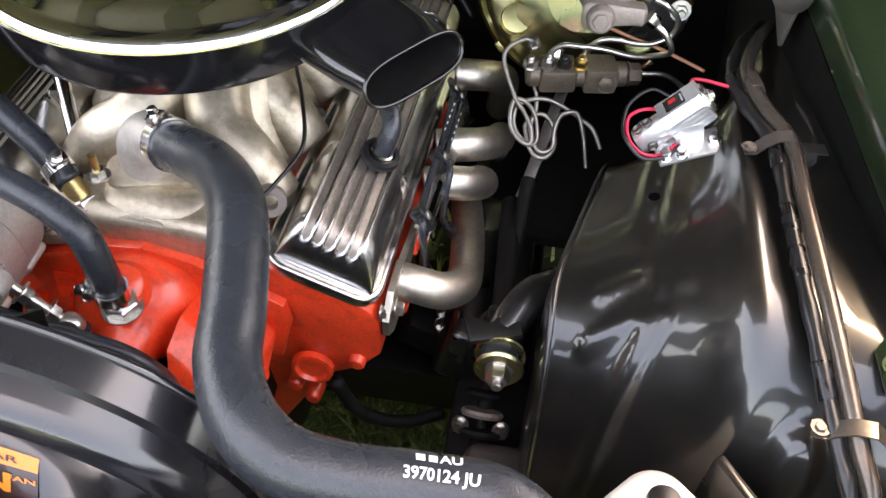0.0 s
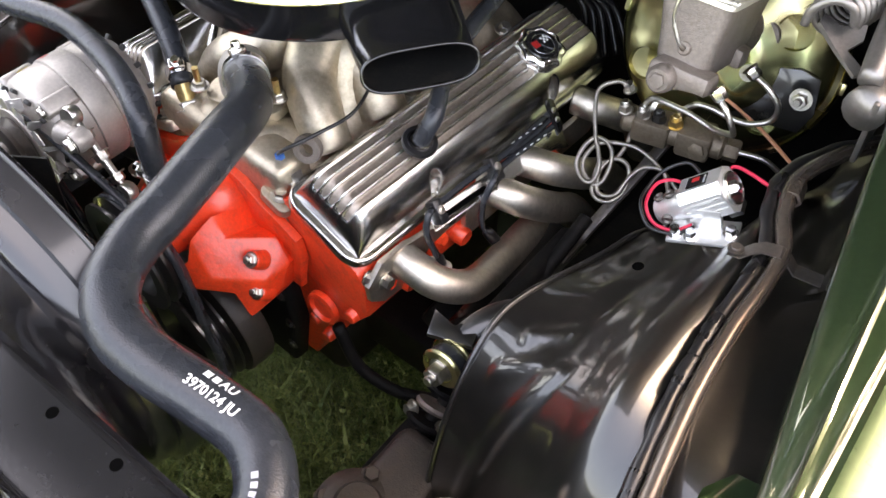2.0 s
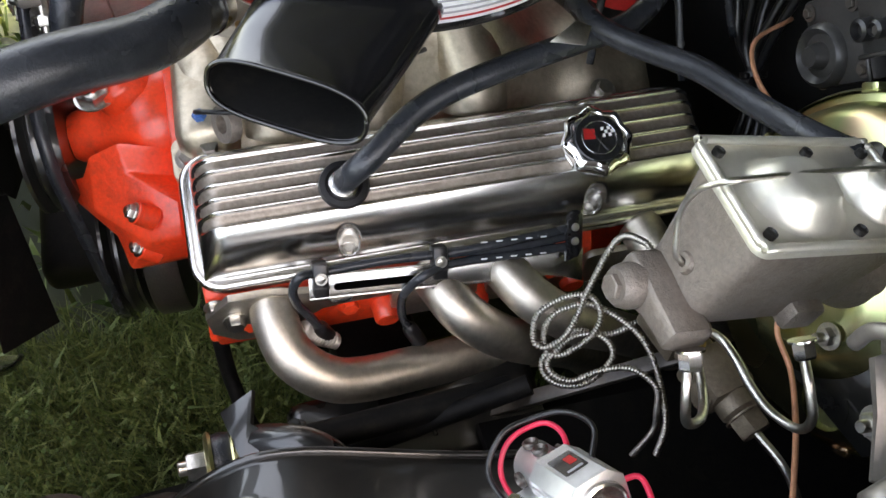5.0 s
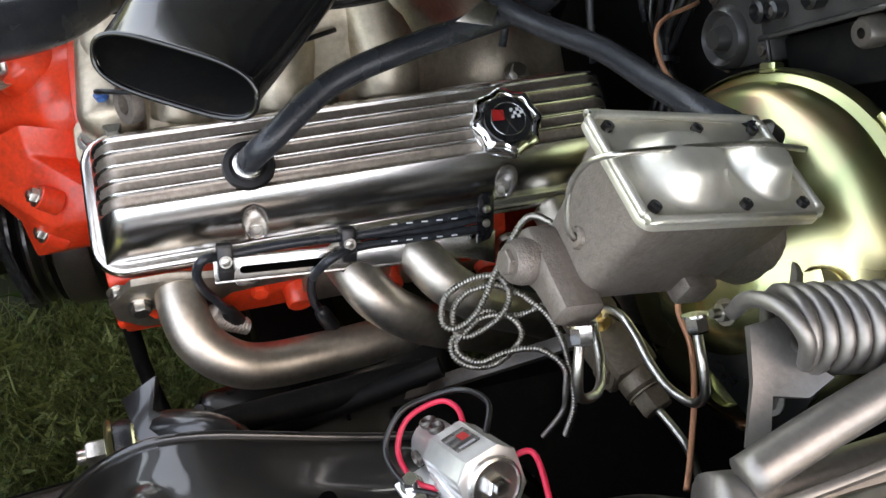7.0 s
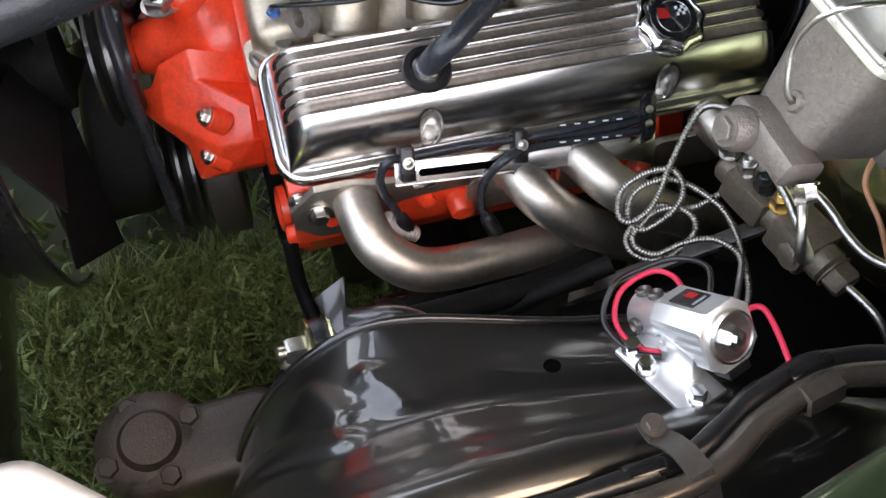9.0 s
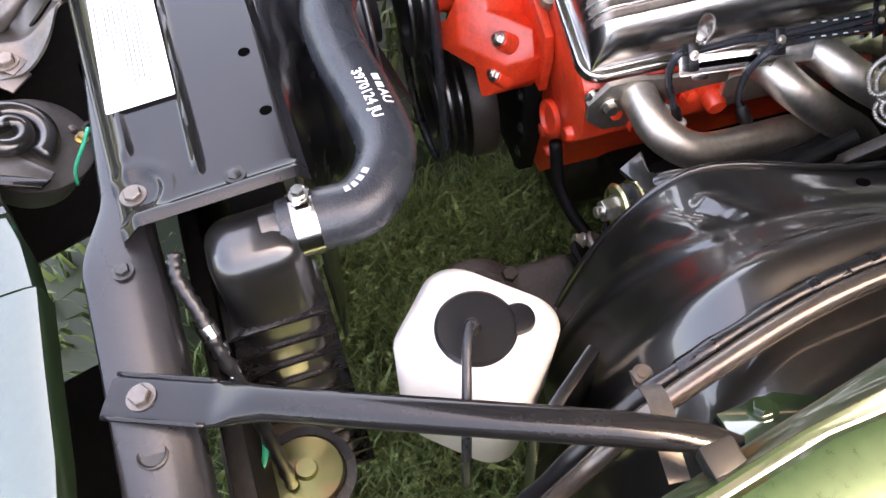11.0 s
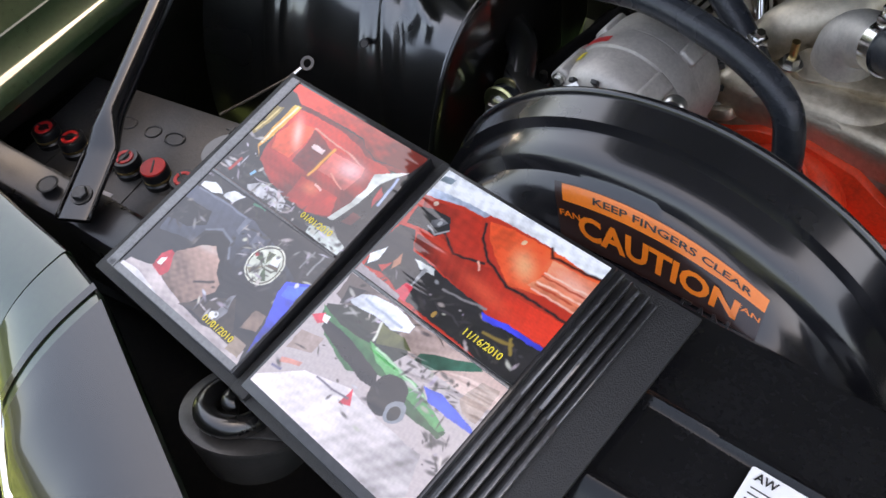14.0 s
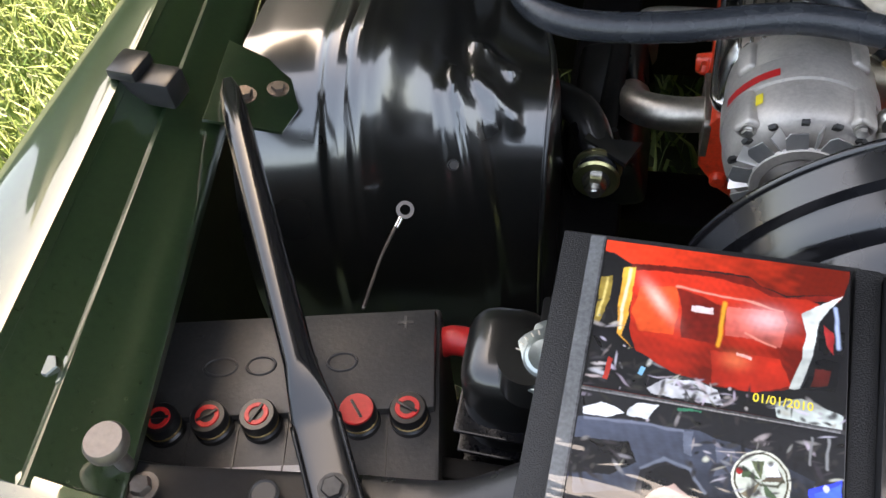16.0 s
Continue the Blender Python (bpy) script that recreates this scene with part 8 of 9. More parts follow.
# ---- photo album ----
def sleeve_mat(name, color, vary=0.25, coat=1.0, ior=1.75):
    """A surface behind a stack of clear, slightly wrinkled sleeves."""
    m = mat(name, color, 0.5, vary=vary, scale=60, coat=coat, coat_rough=0.03, rough_vary=0.1, spec=0.25)
    n, l = m.node_tree.nodes, m.node_tree.links
    b = n["Principled BSDF"]
    b.inputs["Coat IOR"].default_value = ior
    co, mp, w, bn = n.new("ShaderNodeTexCoord"), n.new("ShaderNodeMapping"), n.new("ShaderNodeTexNoise"), n.new("ShaderNodeBump")
    mp.inputs["Rotation"].default_value, mp.inputs["Scale"].default_value = (0, 0, radians(-38)), (9, 42, 9)
    w.inputs["Scale"].default_value, w.inputs["Detail"].default_value, w.inputs["Distortion"].default_value = 1.0, 2, 0.9
    l.new(co.outputs["Object"], mp.inputs["Vector"])
    l.new(mp.outputs[0], w.inputs["Vector"])
    l.new(w.outputs["Fac"], bn.inputs["Height"])
    bn.inputs["Strength"].default_value, bn.inputs["Distance"].default_value = 0.22, 0.004
    l.new(bn.outputs[0], b.inputs["Coat Normal"])
    return m


# grey stands for the pale reflection on the clear sleeve margin
P_SHEEN = sleeve_mat("sleeve_edge_sheen", (0.13, 0.135, 0.14), 0.3)
P_STRIP = sleeve_mat("sleeve_weld", (0.075, 0.075, 0.078), 0.7)
COVER = mat("black_album_cover", (0.012, 0.012, 0.013), 0.55, vary=0.2, bump=0.5, bump_scale=900)
PAGE = mat("black_page_edge", (0.022, 0.022, 0.024), 0.3, vary=0.5, scale=30, coat=0.6)
PRINT = sleeve_mat("photo_print", (0.5, 0.5, 0.5))
_n, _l = PRINT.node_tree.nodes, PRINT.node_tree.links
_at = _n.new("ShaderNodeVertexColor")
_at.layer_name = "print"
_l.new(_at.outputs["Color"], _n["Principled BSDF"].inputs["Base Color"])

RED_, DEEP, HOT = (0.60, 0.030, 0.010), (0.20, 0.010, 0.006), (0.85, 0.085, 0.022)
INKY, SLATE, WHITE_ = (0.008, 0.008, 0.010), (0.040, 0.048, 0.070), (0.78, 0.79, 0.81)
TAN_, PALE_, GRASS = (0.33, 0.20, 0.16), (0.46, 0.39, 0.39), (0.020, 0.12, 0.040)


class Print:
    """A colour print, painted shape by shape on a fine sheet; u runs to the right and v up, in hundredths."""

    def __init__(self, base, seed):
        self.nx, self.ny = 380, 246
        self.u, self.v = np.meshgrid(np.linspace(0, 100, self.nx), np.linspace(0, 100, self.ny), indexing="ij")
        self.rng = np.random.default_rng(seed)
        self.c = np.zeros((self.nx, self.ny, 3)) + np.array(base)
        self.wu, self.wv = self.u + 0.25 * self.waves(0.4, 8), self.v + 0.4 * self.waves(0.4, 8)

    def waves(self, f, k):
        out = np.zeros_like(self.u)
        for _ in range(k):
            a, b, p = self.rng.normal(0, f), self.rng.normal(0, f), self.rng.uniform(0, 6.28)
            out += np.sin(a * self.u + b * self.v + p)
        return out / math.sqrt(k)

    def lay(self, inside, tone, c0, soft=0.25):
        g = self.rng.normal(0, 1, 2) * 0.012
        shade = 1 + g[0] * (self.u - c0[0]) + abs(g[1]) * (self.v - c0[1]) + soft * 0.6 * self.waves(0.16, 5) + soft * 0.5 * self.waves(0.6, 8)
        self.c = np.where(inside[..., None], np.array(tone) * np.clip(shade, 0.3, 1.8)[..., None], self.c)

    def poly(self, tone, *pts, soft=0.25):
        inside = np.zeros((self.nx, self.ny), bool)
        for (x0, y0), (x1, y1) in zip(pts, pts[1:] + pts[:1]):
            if y0 != y1:
                inside ^= ((y0 > self.wv) != (y1 > self.wv)) & (self.wu < (x1 - x0) * (self.wv - y0) / (y1 - y0) + x0)
        self.lay(inside, tone, np.mean(np.array(pts), 0), soft)

    def disc(self, tone, x, y, ru, rv, soft=0.15):
        self.lay(((self.wu - x) / ru) ** 2 + ((self.wv - y) / rv) ** 2 < 1, tone, (x, y), soft)

    def line(self, tone, wide, *pts):
        """A thin painted line."""
        for (x0, y0), (x1, y1) in zip(pts, pts[1:]):
            d = math.hypot(x1 - x0, y1 - y0)
            k = np.clip(((self.u - x0) * (x1 - x0) + (self.v - y0) * (y1 - y0)) / (d * d), 0, 1)
            e = np.hypot(self.wu - x0 - k * (x1 - x0), (self.wv - y0 - k * (y1 - y0)) * 0.65)
            f = np.clip(1.4 - e / wide, 0, 1)[..., None]
            self.c = self.c + (np.array(tone) - self.c) * f

    def glow(self, tone, x, y, ru, rv, turn=0.0, k=0.8):
        a, b = self.u - x, self.v - y
        p, q = a * math.cos(turn) + b * math.sin(turn), -a * math.sin(turn) + b * math.cos(turn)
        self.c = self.c + (np.array(tone) - self.c) * (k * np.exp(-((p / ru) ** 2) - (q / rv) ** 2))[..., None]

    def bits(self, x0, x1, y0, y1, n, bright=0.25):
        """Small unclear parts: short strokes and specks, dark ones with a few bright."""
        for _ in range(n):
            cx, cy, t = self.rng.uniform(x0, x1), self.rng.uniform(y0, y1), self.rng.choice((0.15, 0.3, 1.4, 2.6)) + self.rng.normal(0, 0.3)
            ra, rb = self.rng.uniform(0.4, 3.2), self.rng.uniform(0.25, 0.9)
            a, b = self.wu - cx, (self.wv - cy) * 0.65
            p, q = a * math.cos(t) + b * math.sin(t), -a * math.sin(t) + b * math.cos(t)
            f = np.clip(1.6 - np.hypot(p / ra, q / rb), 0, 1)[..., None] * 0.85
            v = self.rng.uniform(0.15, 0.6) if self.rng.random() < bright else self.rng.uniform(0.004, 0.05)
            self.c = self.c + (np.array((v, v * self.rng.uniform(0.8, 1.0), v * self.rng.uniform(0.75, 1.1))) - self.c) * f

    def finish(self, m, w, h, album, date=""):
        c = self.c * np.clip(1 + 0.05 * self.waves(1.6, 12), 0.6, 1.5)[..., None]
        c = np.clip((4 * c + np.roll(c, 1, 0) + np.roll(c, 1, 1)) / 6, 0.003, 0.9)
        nx, ny = self.nx, self.ny
        verts = [m @ V((i / (nx - 1) - 0.5) * w, (j / (ny - 1) - 0.5) * h, 0.0005) for i in range(nx) for j in range(ny)]
        faces = [(i * ny + j, (i + 1) * ny + j, (i + 1) * ny + j + 1, i * ny + j + 1) for i in range(nx - 1) for j in range(ny - 1)]
        me = bpy.data.meshes.new("photo")
        me.from_pydata(verts, [], faces)
        me.color_attributes.new("print", "FLOAT_COLOR", "POINT").data.foreach_set("color", np.concatenate([c.reshape(-1, 3), np.ones((nx * ny, 1))], 1).astype(np.float32).ravel())
        me.materials.append(PRINT)
        ob = tagged(new("photo", me), "glossy colour photo of car parts in a clear sleeve")
        ob.parent = album
        if date:
            part("date_print", lettering(date, 0.0080, m @ pose(w * 0.27, -h * 0.40, 0.001), bold=0.0001), YELLOW, ob)
        return ob


def shell_photo():
    """A round red painted shell with a white ring, under a red wall."""
    p = Print(INKY, 1)
    p.bits(0, 40, 0, 30, 70)
    p.poly(RED_, (-1, 101), (101, 102), (98, 83), (76, 78), (66, 82), (61, 87), (49, 88), (27, 87), (12, 85), (4, 91), (0, 92))
    p.poly(DEEP, (12, 85), (27, 87), (61, 86), (67, 81), (76, 77), (98, 83), (96, 78), (76, 74), (66, 76), (60, 81), (27, 82), (12, 79))
    p.poly((0.5, 0.022, 0.009), (14, 81), (27, 83), (35, 83), (49, 83), (62, 80), (70, 76), (83, 77), (89, 75), (87, 56), (82, 33), (79, 19), (66, 13), (49, 13), (33, 18), (19, 27), (15, 41), (14, 64))
    p.poly(HOT, (17, 70), (32, 74), (34, 60), (33, 41), (19, 40), (15, 52))
    p.poly(DEEP, (32, 73), (51, 65), (54, 60), (50, 39), (36, 40), (35, 60))
    p.poly((0.66, 0.11, 0.08), (53, 65), (59, 65), (75, 67), (77, 60), (75, 43), (63, 46), (53, 46))
    p.poly((0.42, 0.018, 0.008), (48, 35), (75, 36), (80, 21), (66, 13), (50, 14))
    p.line((0.95, 0.35, 0.03), 0.9, (52, 67), (51, 39))
    p.line((0.8, 0.30, 0.22), 0.5, (32, 74), (41, 72), (63, 70), (75, 67))
    p.line((0.8, 0.25, 0.18), 0.5, (61, 49), (65, 46), (73, 43))
    p.poly((0.75, 0.52, 0.50), (39, 62), (48, 62), (48, 58), (39, 58))
    p.poly((0.75, 0.4, 0.36), (58, 36), (64, 34), (64, 32), (58, 34))
    p.glow((0.95, 0.55, 0.45), 25, 63, 3, 12, 0.5, 0.9)
    p.glow((0.95, 0.55, 0.55), 69, 60, 8, 7, 0.2, 0.8)
    p.glow((0.9, 0.2, 0.08), 58, 31, 5, 5, 0, 0.6)
    p.poly((0.70, 0.72, 0.66), (82, 67), (92, 77), (98, 83), (93, 73), (89, 64), (87, 42), (83, 20), (79, 19), (83, 38), (84, 55))
    p.poly(INKY, (93, 72), (99, 81), (99, 50), (96, 21), (84, 20), (89, 44), (89, 64))
    p.poly((0.5, 0.03, 0.03), (91, 62), (95, 58), (95, 44), (92, 50))
    p.line((0.45, 0.55, 0.8), 0.8, (95, 74), (97, 49))
    p.poly((0.10, 0.012, 0.010), (88, 34), (94, 34), (93, 24), (87, 22))
    p.poly((0.95, 0.42, 0.06), (9, 82), (14, 83), (14, 51), (12, 36), (18, 28), (10, 37), (9, 55))
    p.line((0.95, 0.8, 0.5), 0.7, (12, 81), (11, 53), (11, 40))
    p.poly((0.30, 0.20, 0.04), (-1, 73), (5, 75), (5, 59), (2, 42), (-1, 43), (0, 58))
    p.line((0.8, 0.6, 0.2), 0.6, (3, 73), (2, 57), (1, 46))
    p.poly((0.55, 0.54, 0.56), (25, 5), (32, 13), (44, 14), (52, 11), (55, 2), (40, 2), (27, 2))
    p.bits(28, 56, 0, 16, 30, 0.6)
    p.poly((0.50, 0.54, 0.50), (74, 10), (84, 14), (99, 8), (99, -1), (75, 1))
    p.bits(72, 100, 0, 12, 26, 0.5)
    p.poly((0.4, 0.03, 0.02), (8, 21), (10, 20), (9, 6), (7, 6))
    p.poly((0.15, 0.4, 0.6), (22, 17), (24, 17), (23, 12), (21, 13))
    p.bits(40, 72, 2, 14, 30, 0.3)
    p.bits(0, 10, 30, 60, 14, 0.3)
    return p


def frame_photo():
    """A black car frame with a chromed wheel over a workshop floor."""
    p = Print((0.014, 0.014, 0.017), 2)
    p.bits(0, 100, 60, 100, 110, 0.14)
    p.poly(SLATE, (3, 84), (41, 87), (48, 87), (67, 82), (90, 71), (89, 53), (62, 47), (53, 51), (47, 61), (36, 67), (27, 59), (26, 47), (3, 39), (-3, 82))
    p.poly(INKY, (5, 71), (21, 74), (25, 63), (16, 53), (1, 51), (-1, 71))
    p.bits(0, 20, 50, 72, 30, 0.3)
    p.poly((0.13, 0.15, 0.20), (41, 86), (45, 86), (45, 72), (42, 73))
    p.poly((0.085, 0.095, 0.13), (54, 81), (61, 80), (62, 68), (54, 63))
    p.line((0.16, 0.18, 0.24), 0.6, (3, 83), (21, 86), (41, 86))
    p.line((0.14, 0.16, 0.2), 0.7, (27, 60), (35, 68), (45, 65), (51, 53))
    p.poly(TAN_, (33, 49), (40, 56), (47, 50), (53, 39), (59, 35), (60, 28), (50, 6), (30, 11), (21, 17), (23, 34))
    p.glow((0.5, 0.42, 0.38), 36, 50, 8, 3, 0.2, 0.7)
    p.poly(PALE_, (3, 8), (21, 16), (30, 11), (50, 6), (67, 5), (97, 10), (100, -1), (1, -4))
    p.poly((0.55, 0.53, 0.55), (1, 3), (13, 5), (38, -1), (63, -1), (64, -4), (1, -4))
    p.poly((0.05, 0.035, 0.03), (63, 25), (48, 5), (58, 8), (68, 7), (88, 7), (84, 17), (73, 34))
    p.poly(INKY, (28, 44), (29, 58), (36, 65), (45, 64), (50, 50), (59, 38), (54, 39), (48, 48), (40, 55), (33, 49), (27, 40))
    p.poly((0.16, 0.16, 0.18), (69, 33), (71, 36), (74, 23), (73, 11), (68, 12), (69, 19))
    p.disc(WHITE_, 69, 15, 2.6, 4)
    p.bits(55, 72, 8, 32, 26, 0.35)
    p.poly((0.62, 0.03, 0.05), (20, 32), (23, 32), (29, 18), (27, 12), (18, 14), (17, 25))
    p.poly(WHITE_, (19, 23), (22, 26), (22, 18), (19, 18))
    p.line((0.03, 0.02, 0.02), 0.8, (46, 24), (55, 33))
    p.poly(WHITE_, (1, 89), (8, 94), (14, 93), (18, 90), (11, 86), (2, 85))
    p.poly(WHITE_, (19, 92), (22, 97), (31, 99), (27, 89), (19, 89))
    p.poly((0.02, 0.16, 0.09), (38, 99), (47, 99), (47, 98), (38, 97))
    p.disc((0.70, 0.69, 0.58), 71, 66, 10.8, 16.5)
    p.disc((0.05, 0.04, 0.02), 71, 66, 9.9, 15.2)
    p.disc((0.58, 0.60, 0.50), 71, 66, 9.2, 14.2)
    p.poly((0.05, 0.09, 0.04), (71, 66), (64, 66), (64, 73))
    p.poly((0.10, 0.12, 0.06), (71, 66), (67, 76), (72, 77))
    p.poly((0.16, 0.12, 0.08), (71, 65), (77, 74), (80, 67))
    p.poly((0.06, 0.10, 0.05), (71, 65), (78, 57), (74, 54))
    p.poly((0.2, 0.16, 0.1), (71, 65), (67, 54), (64, 57))
    p.poly(WHITE_, (72, 75), (76, 77), (78, 70), (73, 68))
    p.line((0.05, 0.05, 0.03), 0.5, (67, 67), (71, 63), (77, 64), (79, 68))
    p.disc((0.4, 0.02, 0.02), 63, 69, 1.2, 2)
    p.bits(60, 95, 50, 90, 60, 0.22)
    p.bits(44, 60, 60, 84, 26, 0.35)
    p.poly((0.20, 0.13, 0.10), (86, 36), (93, 38), (95, 25), (86, 20))
    p.poly((0.30, 0.22, 0.17), (87, 14), (96, 14), (97, 3), (88, 3))
    p.poly((0.015, 0.05, 0.60), (88, 66), (99, 74), (100, 43), (99, 10), (95, 34), (88, 57))
    p.poly((0.04, 0.14, 0.85), (90, 64), (99, 72), (99, 58), (91, 56))
    p.disc(WHITE_, 94, 68, 1, 2)
    p.line((0.2, 0.2, 0.2), 0.5, (88, 95), (88, 80))
    p.line((0.25, 0.25, 0.25), 0.6, (94, 96), (94, 79))
    return p


def floor_photo():
    """A red painted car floor on a stand before a white sky."""
    p = Print((0.52, 0.026, 0.010), 3)
    p.poly(WHITE_, (-2, 102), (102, 101), (102, 89), (75, 85), (72, 90), (50, 89), (26, 86), (0, 74))
    p.poly((0.36, 0.42, 0.52), (0, 82), (19, 86), (36, 87), (34, 83), (20, 82), (0, 74))
    p.poly((0.20, 0.26, 0.30), (0, 95), (8, 96), (7, 91), (0, 89))
    p.poly((0.42, 0.020, 0.008), (0, 73), (34, 81), (39, 69), (49, 56), (35, 51), (20, 55), (5, 63))
    p.poly(HOT, (38, 83), (50, 87), (73, 89), (101, 88), (101, 77), (83, 58), (67, 52), (55, 61), (44, 72))
    p.poly((0.80, 0.20, 0.10), (76, 83), (102, 86), (102, 60), (74, 59), (78, 72))
    p.glow((0.95, 0.45, 0.22), 67, 69, 6, 10, 0.6, 0.8)
    p.glow((0.9, 0.5, 0.4), 93, 76, 12, 5, -0.2, 0.6)
    p.line((0.05, 0.004, 0.003), 0.8, (72, 90), (75, 85), (102, 89))
    p.line(INKY, 0.8, (37, 80), (41, 70), (52, 58), (67, 51), (76, 52), (103, 53))
    p.line(INKY, 0.8, (6, 60), (23, 58), (35, 49), (51, 55))
    p.poly((0.46, 0.022, 0.009), (12, 47), (36, 48), (56, 55), (67, 47), (103, 52), (104, 32), (67, 29), (39, 33), (16, 37))
    p.glow((0.8, 0.09, 0.04), 61, 39, 14, 5, -0.2, 0.7)
    p.glow((0.7, 0.06, 0.03), 29, 46, 8, 4, -0.2, 0.6)
    p.line((0.95, 0.55, 0.42), 0.5, (77, 73), (102, 76))
    p.line((0.95, 0.55, 0.42), 0.5, (77, 65), (102, 68))
    p.line((0.9, 0.45, 0.34), 0.5, (77, 59), (102, 61))
    p.line((0.5, 0.05, 0.02), 0.5, (77, 70), (102, 73))
    p.line((0.5, 0.05, 0.02), 0.5, (77, 63), (102, 65))
    p.line((0.85, 0.4, 0.3), 0.6, (48, 54), (51, 50))
    p.disc((0.8, 0.5, 0.3), 59, 83, 1.2, 2.4)
    p.disc((0.7, 0.5, 0.4), 8, 73, 1.4, 2)
    p.poly(INKY, (1, 63), (8, 68), (20, 70), (24, 62), (21, 52), (13, 52), (3, 49))
    p.poly((0.12, 0.12, 0.13), (13, 61), (17, 66), (21, 65), (19, 59), (15, 56))
    p.line((0.35, 0.35, 0.36), 0.5, (14, 56), (20, 53), (24, 61))
    p.disc((0.4, 0.4, 0.4), 18, 62, 1.2, 2)
    p.poly((0.016, 0.014, 0.016), (1, 45), (10, 48), (17, 35), (39, 32), (64, 30), (68, 27), (104, 31), (100, -1), (46, 2), (33, 3), (15, 9), (2, 6), (-1, 23))
    p.bits(12, 96, 2, 26, 90, 0.1)
    p.poly(WHITE_, (0, 15), (5, 27), (6, 15), (3, 8))
    p.poly((0.5, 0.03, 0.02), (8, 12), (13, 19), (12, 9))
    p.poly((0.4, 0.15, 0.08), (13, 20), (14, 29), (17, 22), (15, 15))
    p.poly((0.70, 0.72, 0.70), (21, 31), (33, 32), (35, 28), (27, 27))
    p.poly((0.3, 0.3, 0.31), (28, 29), (31, 29), (30, 13), (29, 13))
    p.poly((0.66, 0.03, 0.06), (27, 14), (31, 13), (33, 2), (25, 2))
    p.poly((0.30, 0.25, 0.26), (0, 6), (29, 4), (30, -2), (0, -1))
    p.poly((0.03, 0.05, 0.62), (66, 27), (69, 27), (80, 30), (101, 31), (100, 28), (81, 26), (69, 23))
    p.disc((0.4, 0.22, 0.05), 49, 7, 1.3, 2.4)
    p.line((0.25, 0.16, 0.03), 0.8, (74, 17), (88, 20))
    p.line((0.3, 0.2, 0.04), 0.8, (86, 23), (90, 15))
    p.line((0.22, 0.2, 0.2), 0.6, (44, 24), (56, 27), (67, 30))
    return p


def garage_photo():
    """A green car body in a garage, with a white cloth, blue sheet and red stands."""
    p = Print(PALE_, 4)
    p.poly((0.38, 0.27, 0.24), (0, 100), (45, 99), (100, 101), (101, 83), (91, 81), (54, 78), (12, 77), (2, 81))
    p.bits(0, 90, 84, 98, 14, 0.1)
    p.poly(INKY, (4, 91), (14, 95), (11, 81), (7, 77))
    p.poly((0.015, 0.022, 0.016), (2, 72), (15, 83), (38, 88), (53, 79), (50, 68), (23, 59), (4, 63))
    p.bits(8, 40, 74, 90, 30, 0.4)
    p.poly((0.68, 0.71, 0.78), (10, 83), (13, 91), (19, 96), (33, 99), (46, 96), (46, 90), (39, 85), (26, 85), (12, 82))
    p.line((0.35, 0.4, 0.5), 0.7, (17, 90), (28, 90), (41, 90))
    p.poly(GRASS, (1, 70), (16, 66), (36, 69), (58, 63), (91, 55), (90, 49), (69, 48), (60, 58), (46, 55), (35, 45), (13, 54))
    p.poly((0.07, 0.34, 0.11), (34, 70), (47, 69), (70, 66), (90, 56), (88, 52), (66, 57), (44, 61))
    p.line((0.4, 0.65, 0.42), 0.6, (39, 69), (57, 67), (74, 63))
    p.poly(INKY, (8, 64), (26, 63), (48, 56), (53, 47), (41, 47), (19, 53), (9, 57))
    p.poly((0.09, 0.10, 0.03), (31, 84), (47, 85), (53, 81), (37, 71))
    p.line((0.7, 0.7, 0.6), 0.7, (32, 84), (35, 72))
    p.poly((0.03, 0.12, 0.08), (57, 84), (83, 102), (86, 99), (66, 79), (57, 78))
    p.bits(52, 86, 58, 84, 60, 0.35)
    p.disc(INKY, 59, 50, 9, 14)
    p.disc((0.20, 0.22, 0.25), 67, 45, 5, 8)
    p.disc((0.02, 0.02, 0.02), 67, 44, 3, 5)
    p.poly((0.02, 0.08, 0.62), (69, 69), (78, 72), (99, 67), (101, 64), (87, 63), (76, 63))
    p.bits(84, 100, 30, 52, 24, 0.2)
    p.poly((0.45, 0.33, 0.28), (89, 93), (98, 96), (99, 70), (91, 70), (86, 77))
    p.poly((0.60, 0.04, 0.07), (0, 59), (5, 66), (10, 63), (6, 57))
    p.poly(WHITE_, (5, 65), (9, 66), (10, 61), (7, 61))
    p.poly((0.34, 0.25, 0.22), (2, 47), (14, 52), (15, 40), (2, 31))
    p.poly((0.62, 0.56, 0.57), (0, 5), (19, 28), (43, 38), (67, 35), (89, 35), (100, 0), (0, -1))
    p.poly((0.6, 0.25, 0.20), (4, 25), (15, 31), (15, 27), (5, 21))
    p.poly((0.66, 0.04, 0.07), (43, 27), (44, 39), (49, 30))
    p.line((0.12, 0.1, 0.14), 0.5, (26, 30), (36, 30), (45, 33))
    p.line((0.1, 0.1, 0.2), 0.7, (3, 17), (8, 18))
    p.bits(4, 60, 18, 52, 14, 0.2)
    return p


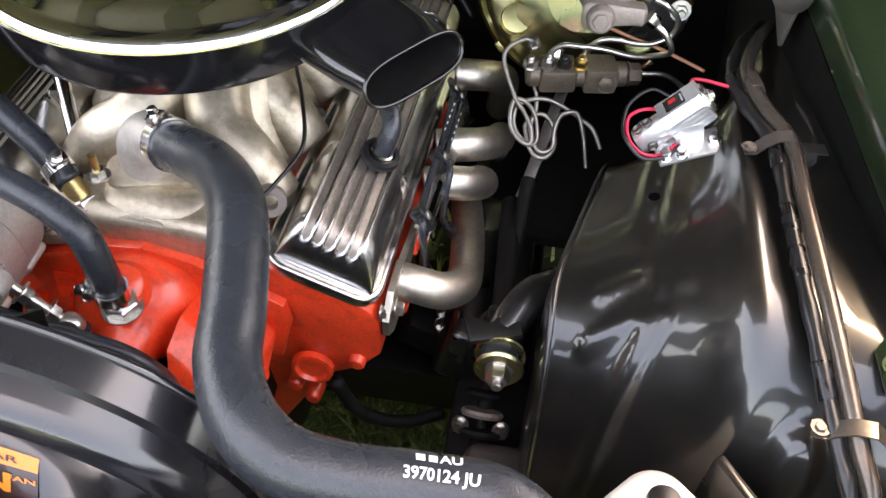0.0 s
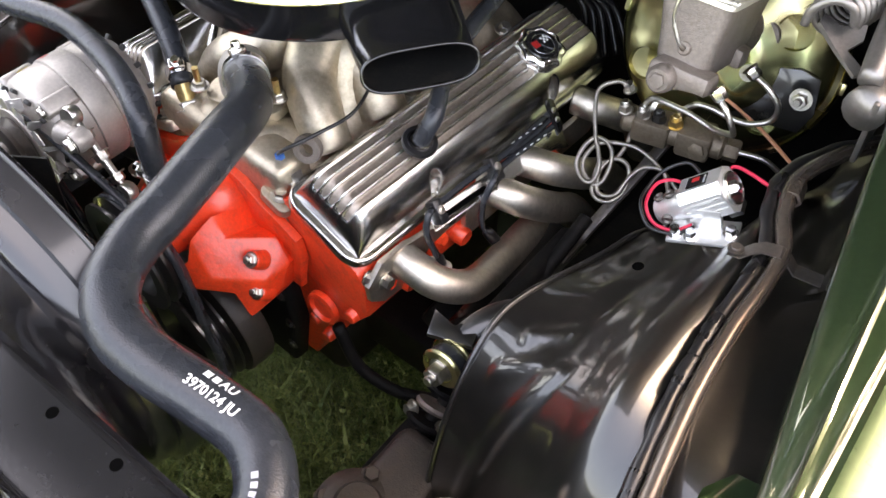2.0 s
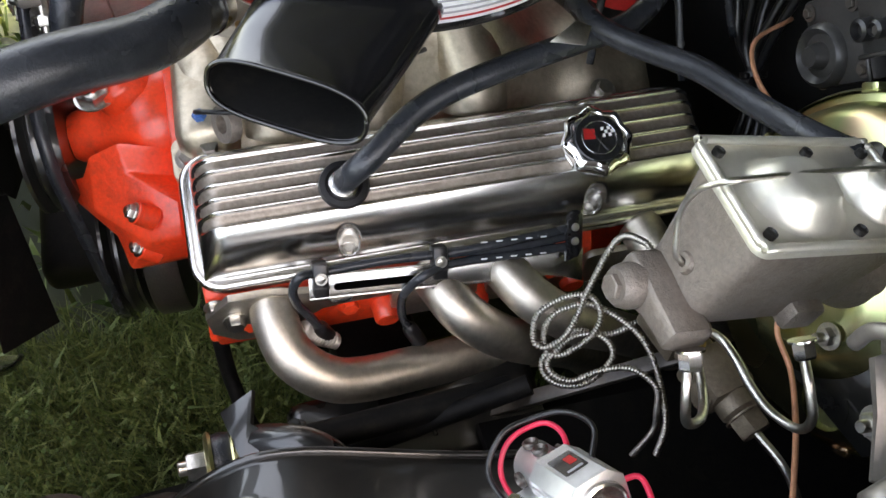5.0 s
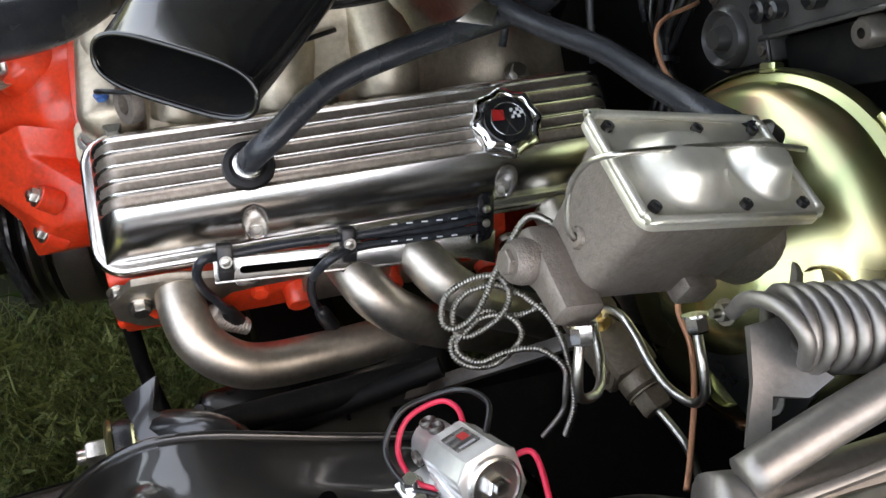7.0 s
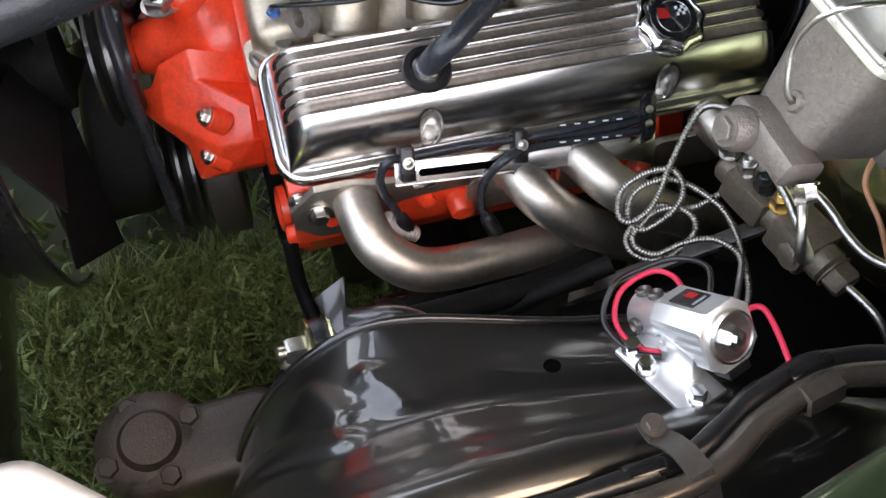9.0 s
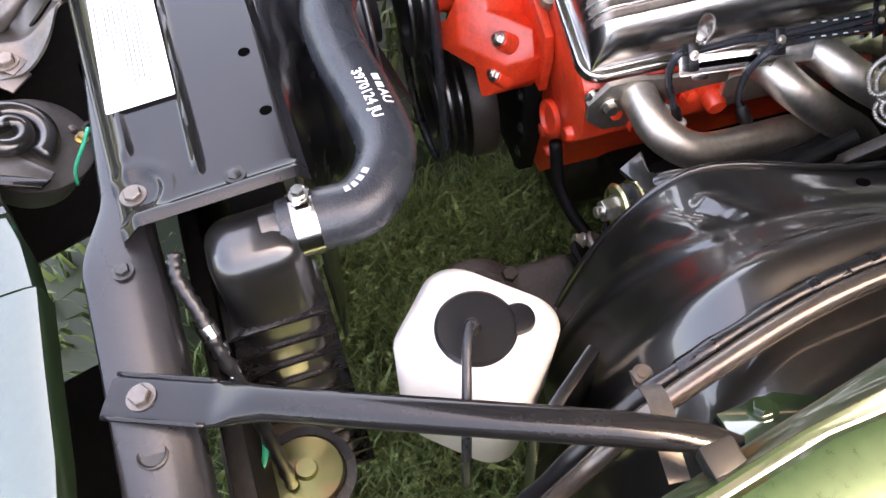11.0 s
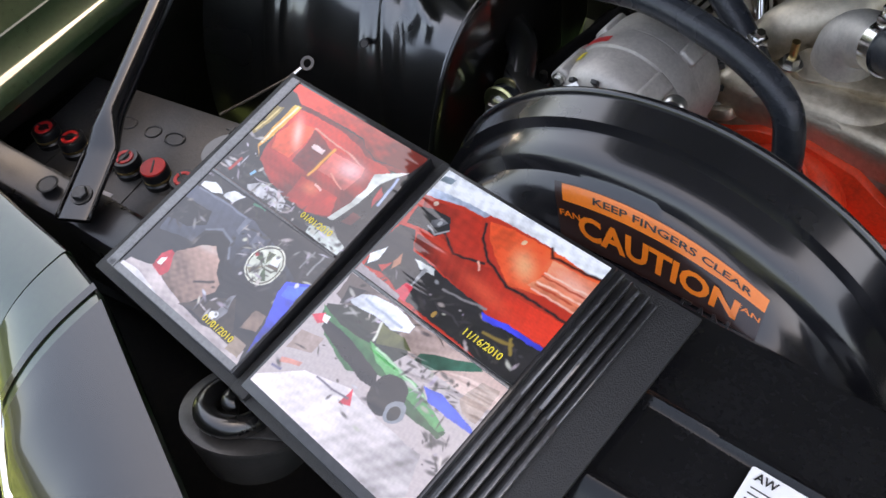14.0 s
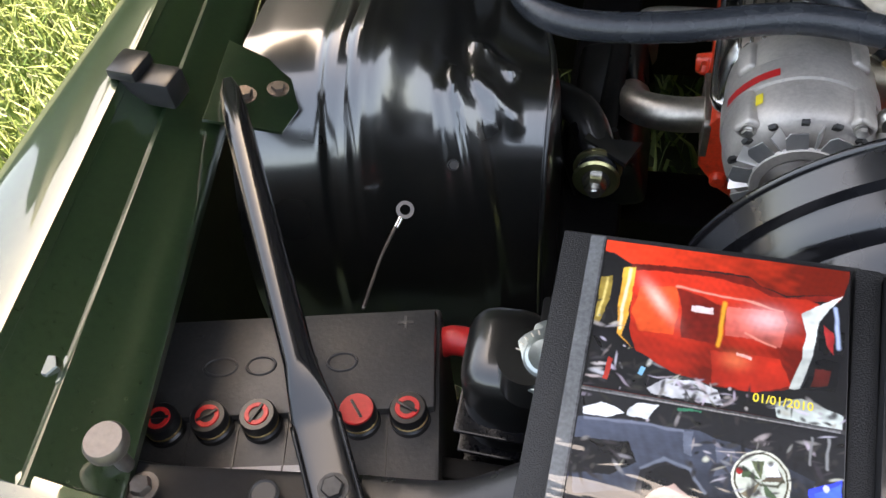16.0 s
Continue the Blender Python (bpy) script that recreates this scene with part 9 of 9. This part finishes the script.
def album():
    ob = thing("photo_album", "open black photo album with car restoration photos", "photo album")
    S = pose(-0.188, 0.140, 0.778, 10.6, -0.7, -4.1)
    W, D = 0.200, 0.241
    part("cover", box((W + 0.004, D + 0.010, 0.004), S @ pose(-W / 2 - 0.004, 0, 0, 0, 0.3, 1), 0.001), COVER, ob)
    part("cover", box((W + 0.036, D + 0.010, 0.004), S @ pose(W / 2 + 0.020, 0, 0.0, 0, 0, 0), 0.001), COVER, ob)
    part("spine", box((0.018, D + 0.008, 0.010), S @ pose(0, 0, 0.002), 0.003), COVER, ob)
    Lf = S @ pose(-W / 2 - 0.002, 0, 0.013, 0, 0.6, 1)
    Rt = S @ pose(W / 2 - 0.007, 0, 0.020, 0, -1.5, -0.5)
    part("page_block", box((W - 0.026, D - 0.008, 0.014), Lf @ pose(0.004, 0, -0.004), 0.001), PAGE, ob)
    part("page_block", box((W - 0.034, D - 0.006, 0.034), Rt @ pose(-0.002, 0, -0.015), 0.001), PAGE, ob)
    # page edges that step down beside the top page, each with two welded sleeves
    rng = random.Random(9)
    for i in range(6):
        part("page_edge", box((0.0065, D - 0.008, 0.003), Rt @ pose(0.084 + 0.0068 * i, 0, -0.003 - 0.0042 * i, 0, -10, rng.uniform(-0.3, 0.3)), 0.0008), PAGE, ob, "black page edge with clear sleeve")
        for y in (0.060, -0.058):
            part("page_sleeve", box((rng.uniform(0.0012, 0.0032), D / 2 - rng.uniform(0.006, 0.014), 0.0011), Rt @ pose(0.0866 + 0.0068 * i, y, -0.0010 - 0.0042 * i, 0, rng.uniform(-14, 4), rng.uniform(-0.5, 0.5)), 0.0004), P_STRIP, ob, "clear sleeve edge")
    part("sleeve_edge", box((0.010, D - 0.010, 0.001), Lf @ pose(-0.0775, 0, 0.0038)), P_SHEEN, ob, "clear plastic sleeve edge")
    part("sleeve_edge", box((0.0015, D - 0.010, 0.0006), Lf @ pose(-0.0725, 0, 0.0046)), P_STRIP, ob, "welded seam")
    part("sleeve_edge", box((W - 0.030, 0.006, 0.001), Lf @ pose(0.004, -0.1125, 0.0038)), P_SHEEN, ob, "clear plastic sleeve edge")
    w, h, w2 = 0.161, 0.110, 0.160
    shell_photo().finish(Lf @ pose(0.0095, 0.0585, 0.0036), w, h, ob, "01/01/2010")
    frame_photo().finish(Lf @ pose(0.0095, -0.0545, 0.0036), w, h, ob, "01/01/2010")
    floor_photo().finish(Rt @ pose(-0.001, 0.0585, 0.0036), w2, h, ob, "11/16/2010")
    garage_photo().finish(Rt @ pose(-0.001, -0.0545, 0.0036), w2, h, ob)
    for pg in (Lf @ pose(0.0075, 0.0020, 0.0042), Rt @ pose(-0.001, 0.0015, 0.0042)):
        part("sleeve_weld", box((0.160, 0.0025, 0.0008), pg, 0.0003), P_STRIP, ob, "welded seam between two sleeves")
    return ob


album()


# ---- clutter at the front ----
def clutter():
    ob = thing("headlight_harness", "black taped wiring harness beside the radiator tank", "wiring harness")
    part("loom", tube([(0.455, 0.152, 0.745), (0.475, 0.150, 0.735), (0.50, 0.158, 0.715), (0.52, 0.162, 0.70), (0.545, 0.170, 0.66), (0.565, 0.175, 0.60), (0.575, 0.175, 0.50)], 0.007, 12, 8, radius=lambda k: 0.0065 + 0.0012 * math.sin(120 * k)), PLASTIC, ob)
    for k in (0, 1, 2):
        part("tape", rod((0.508 + 0.011 * k, 0.159 + 0.003 * k, 0.711 - 0.016 * k), (0.515 + 0.011 * k, 0.161 + 0.003 * k, 0.703 - 0.016 * k), 0.0085, seg=14), ZINC, ob, "shiny foil tape")
    part("green_lead", tube([(0.56, 0.172, 0.60), (0.57, 0.165, 0.57), (0.575, 0.15, 0.54)], 0.003, 8, 6), GREENWIRE, ob)
    g = thing("adjuster_cup", "gold plated round headlight adjuster cup", "adjuster cup")
    part("cup", lathe([(0, 0), (0.036, 0), (0.039, 0.003), (0.036, 0.008), (0.012, 0.010), (0.010, 0.016), (0, 0.016)], axis((0.563, 0.19, 0.482), (0, 0.1, 1)), 36), GOLD, g)
    part("rubber_ring", lathe([(0.036, -0.01), (0.05, -0.008), (0.05, 0.002), (0.04, 0.004)], axis((0.563, 0.19, 0.482), (0, 0.1, 1)), 36), RUBBER, g)
    part("bracket", box((0.10, 0.10, 0.006), pose(0.54, 0.16, 0.47), 0.002), CLIPSTEEL, g)
    for y in (0.13, 0.16):
        part("small_bolt", hexbolt((0.51, y, 0.475), (0, 0, 1), 0.007, 0.01), BOLT, g)


clutter()
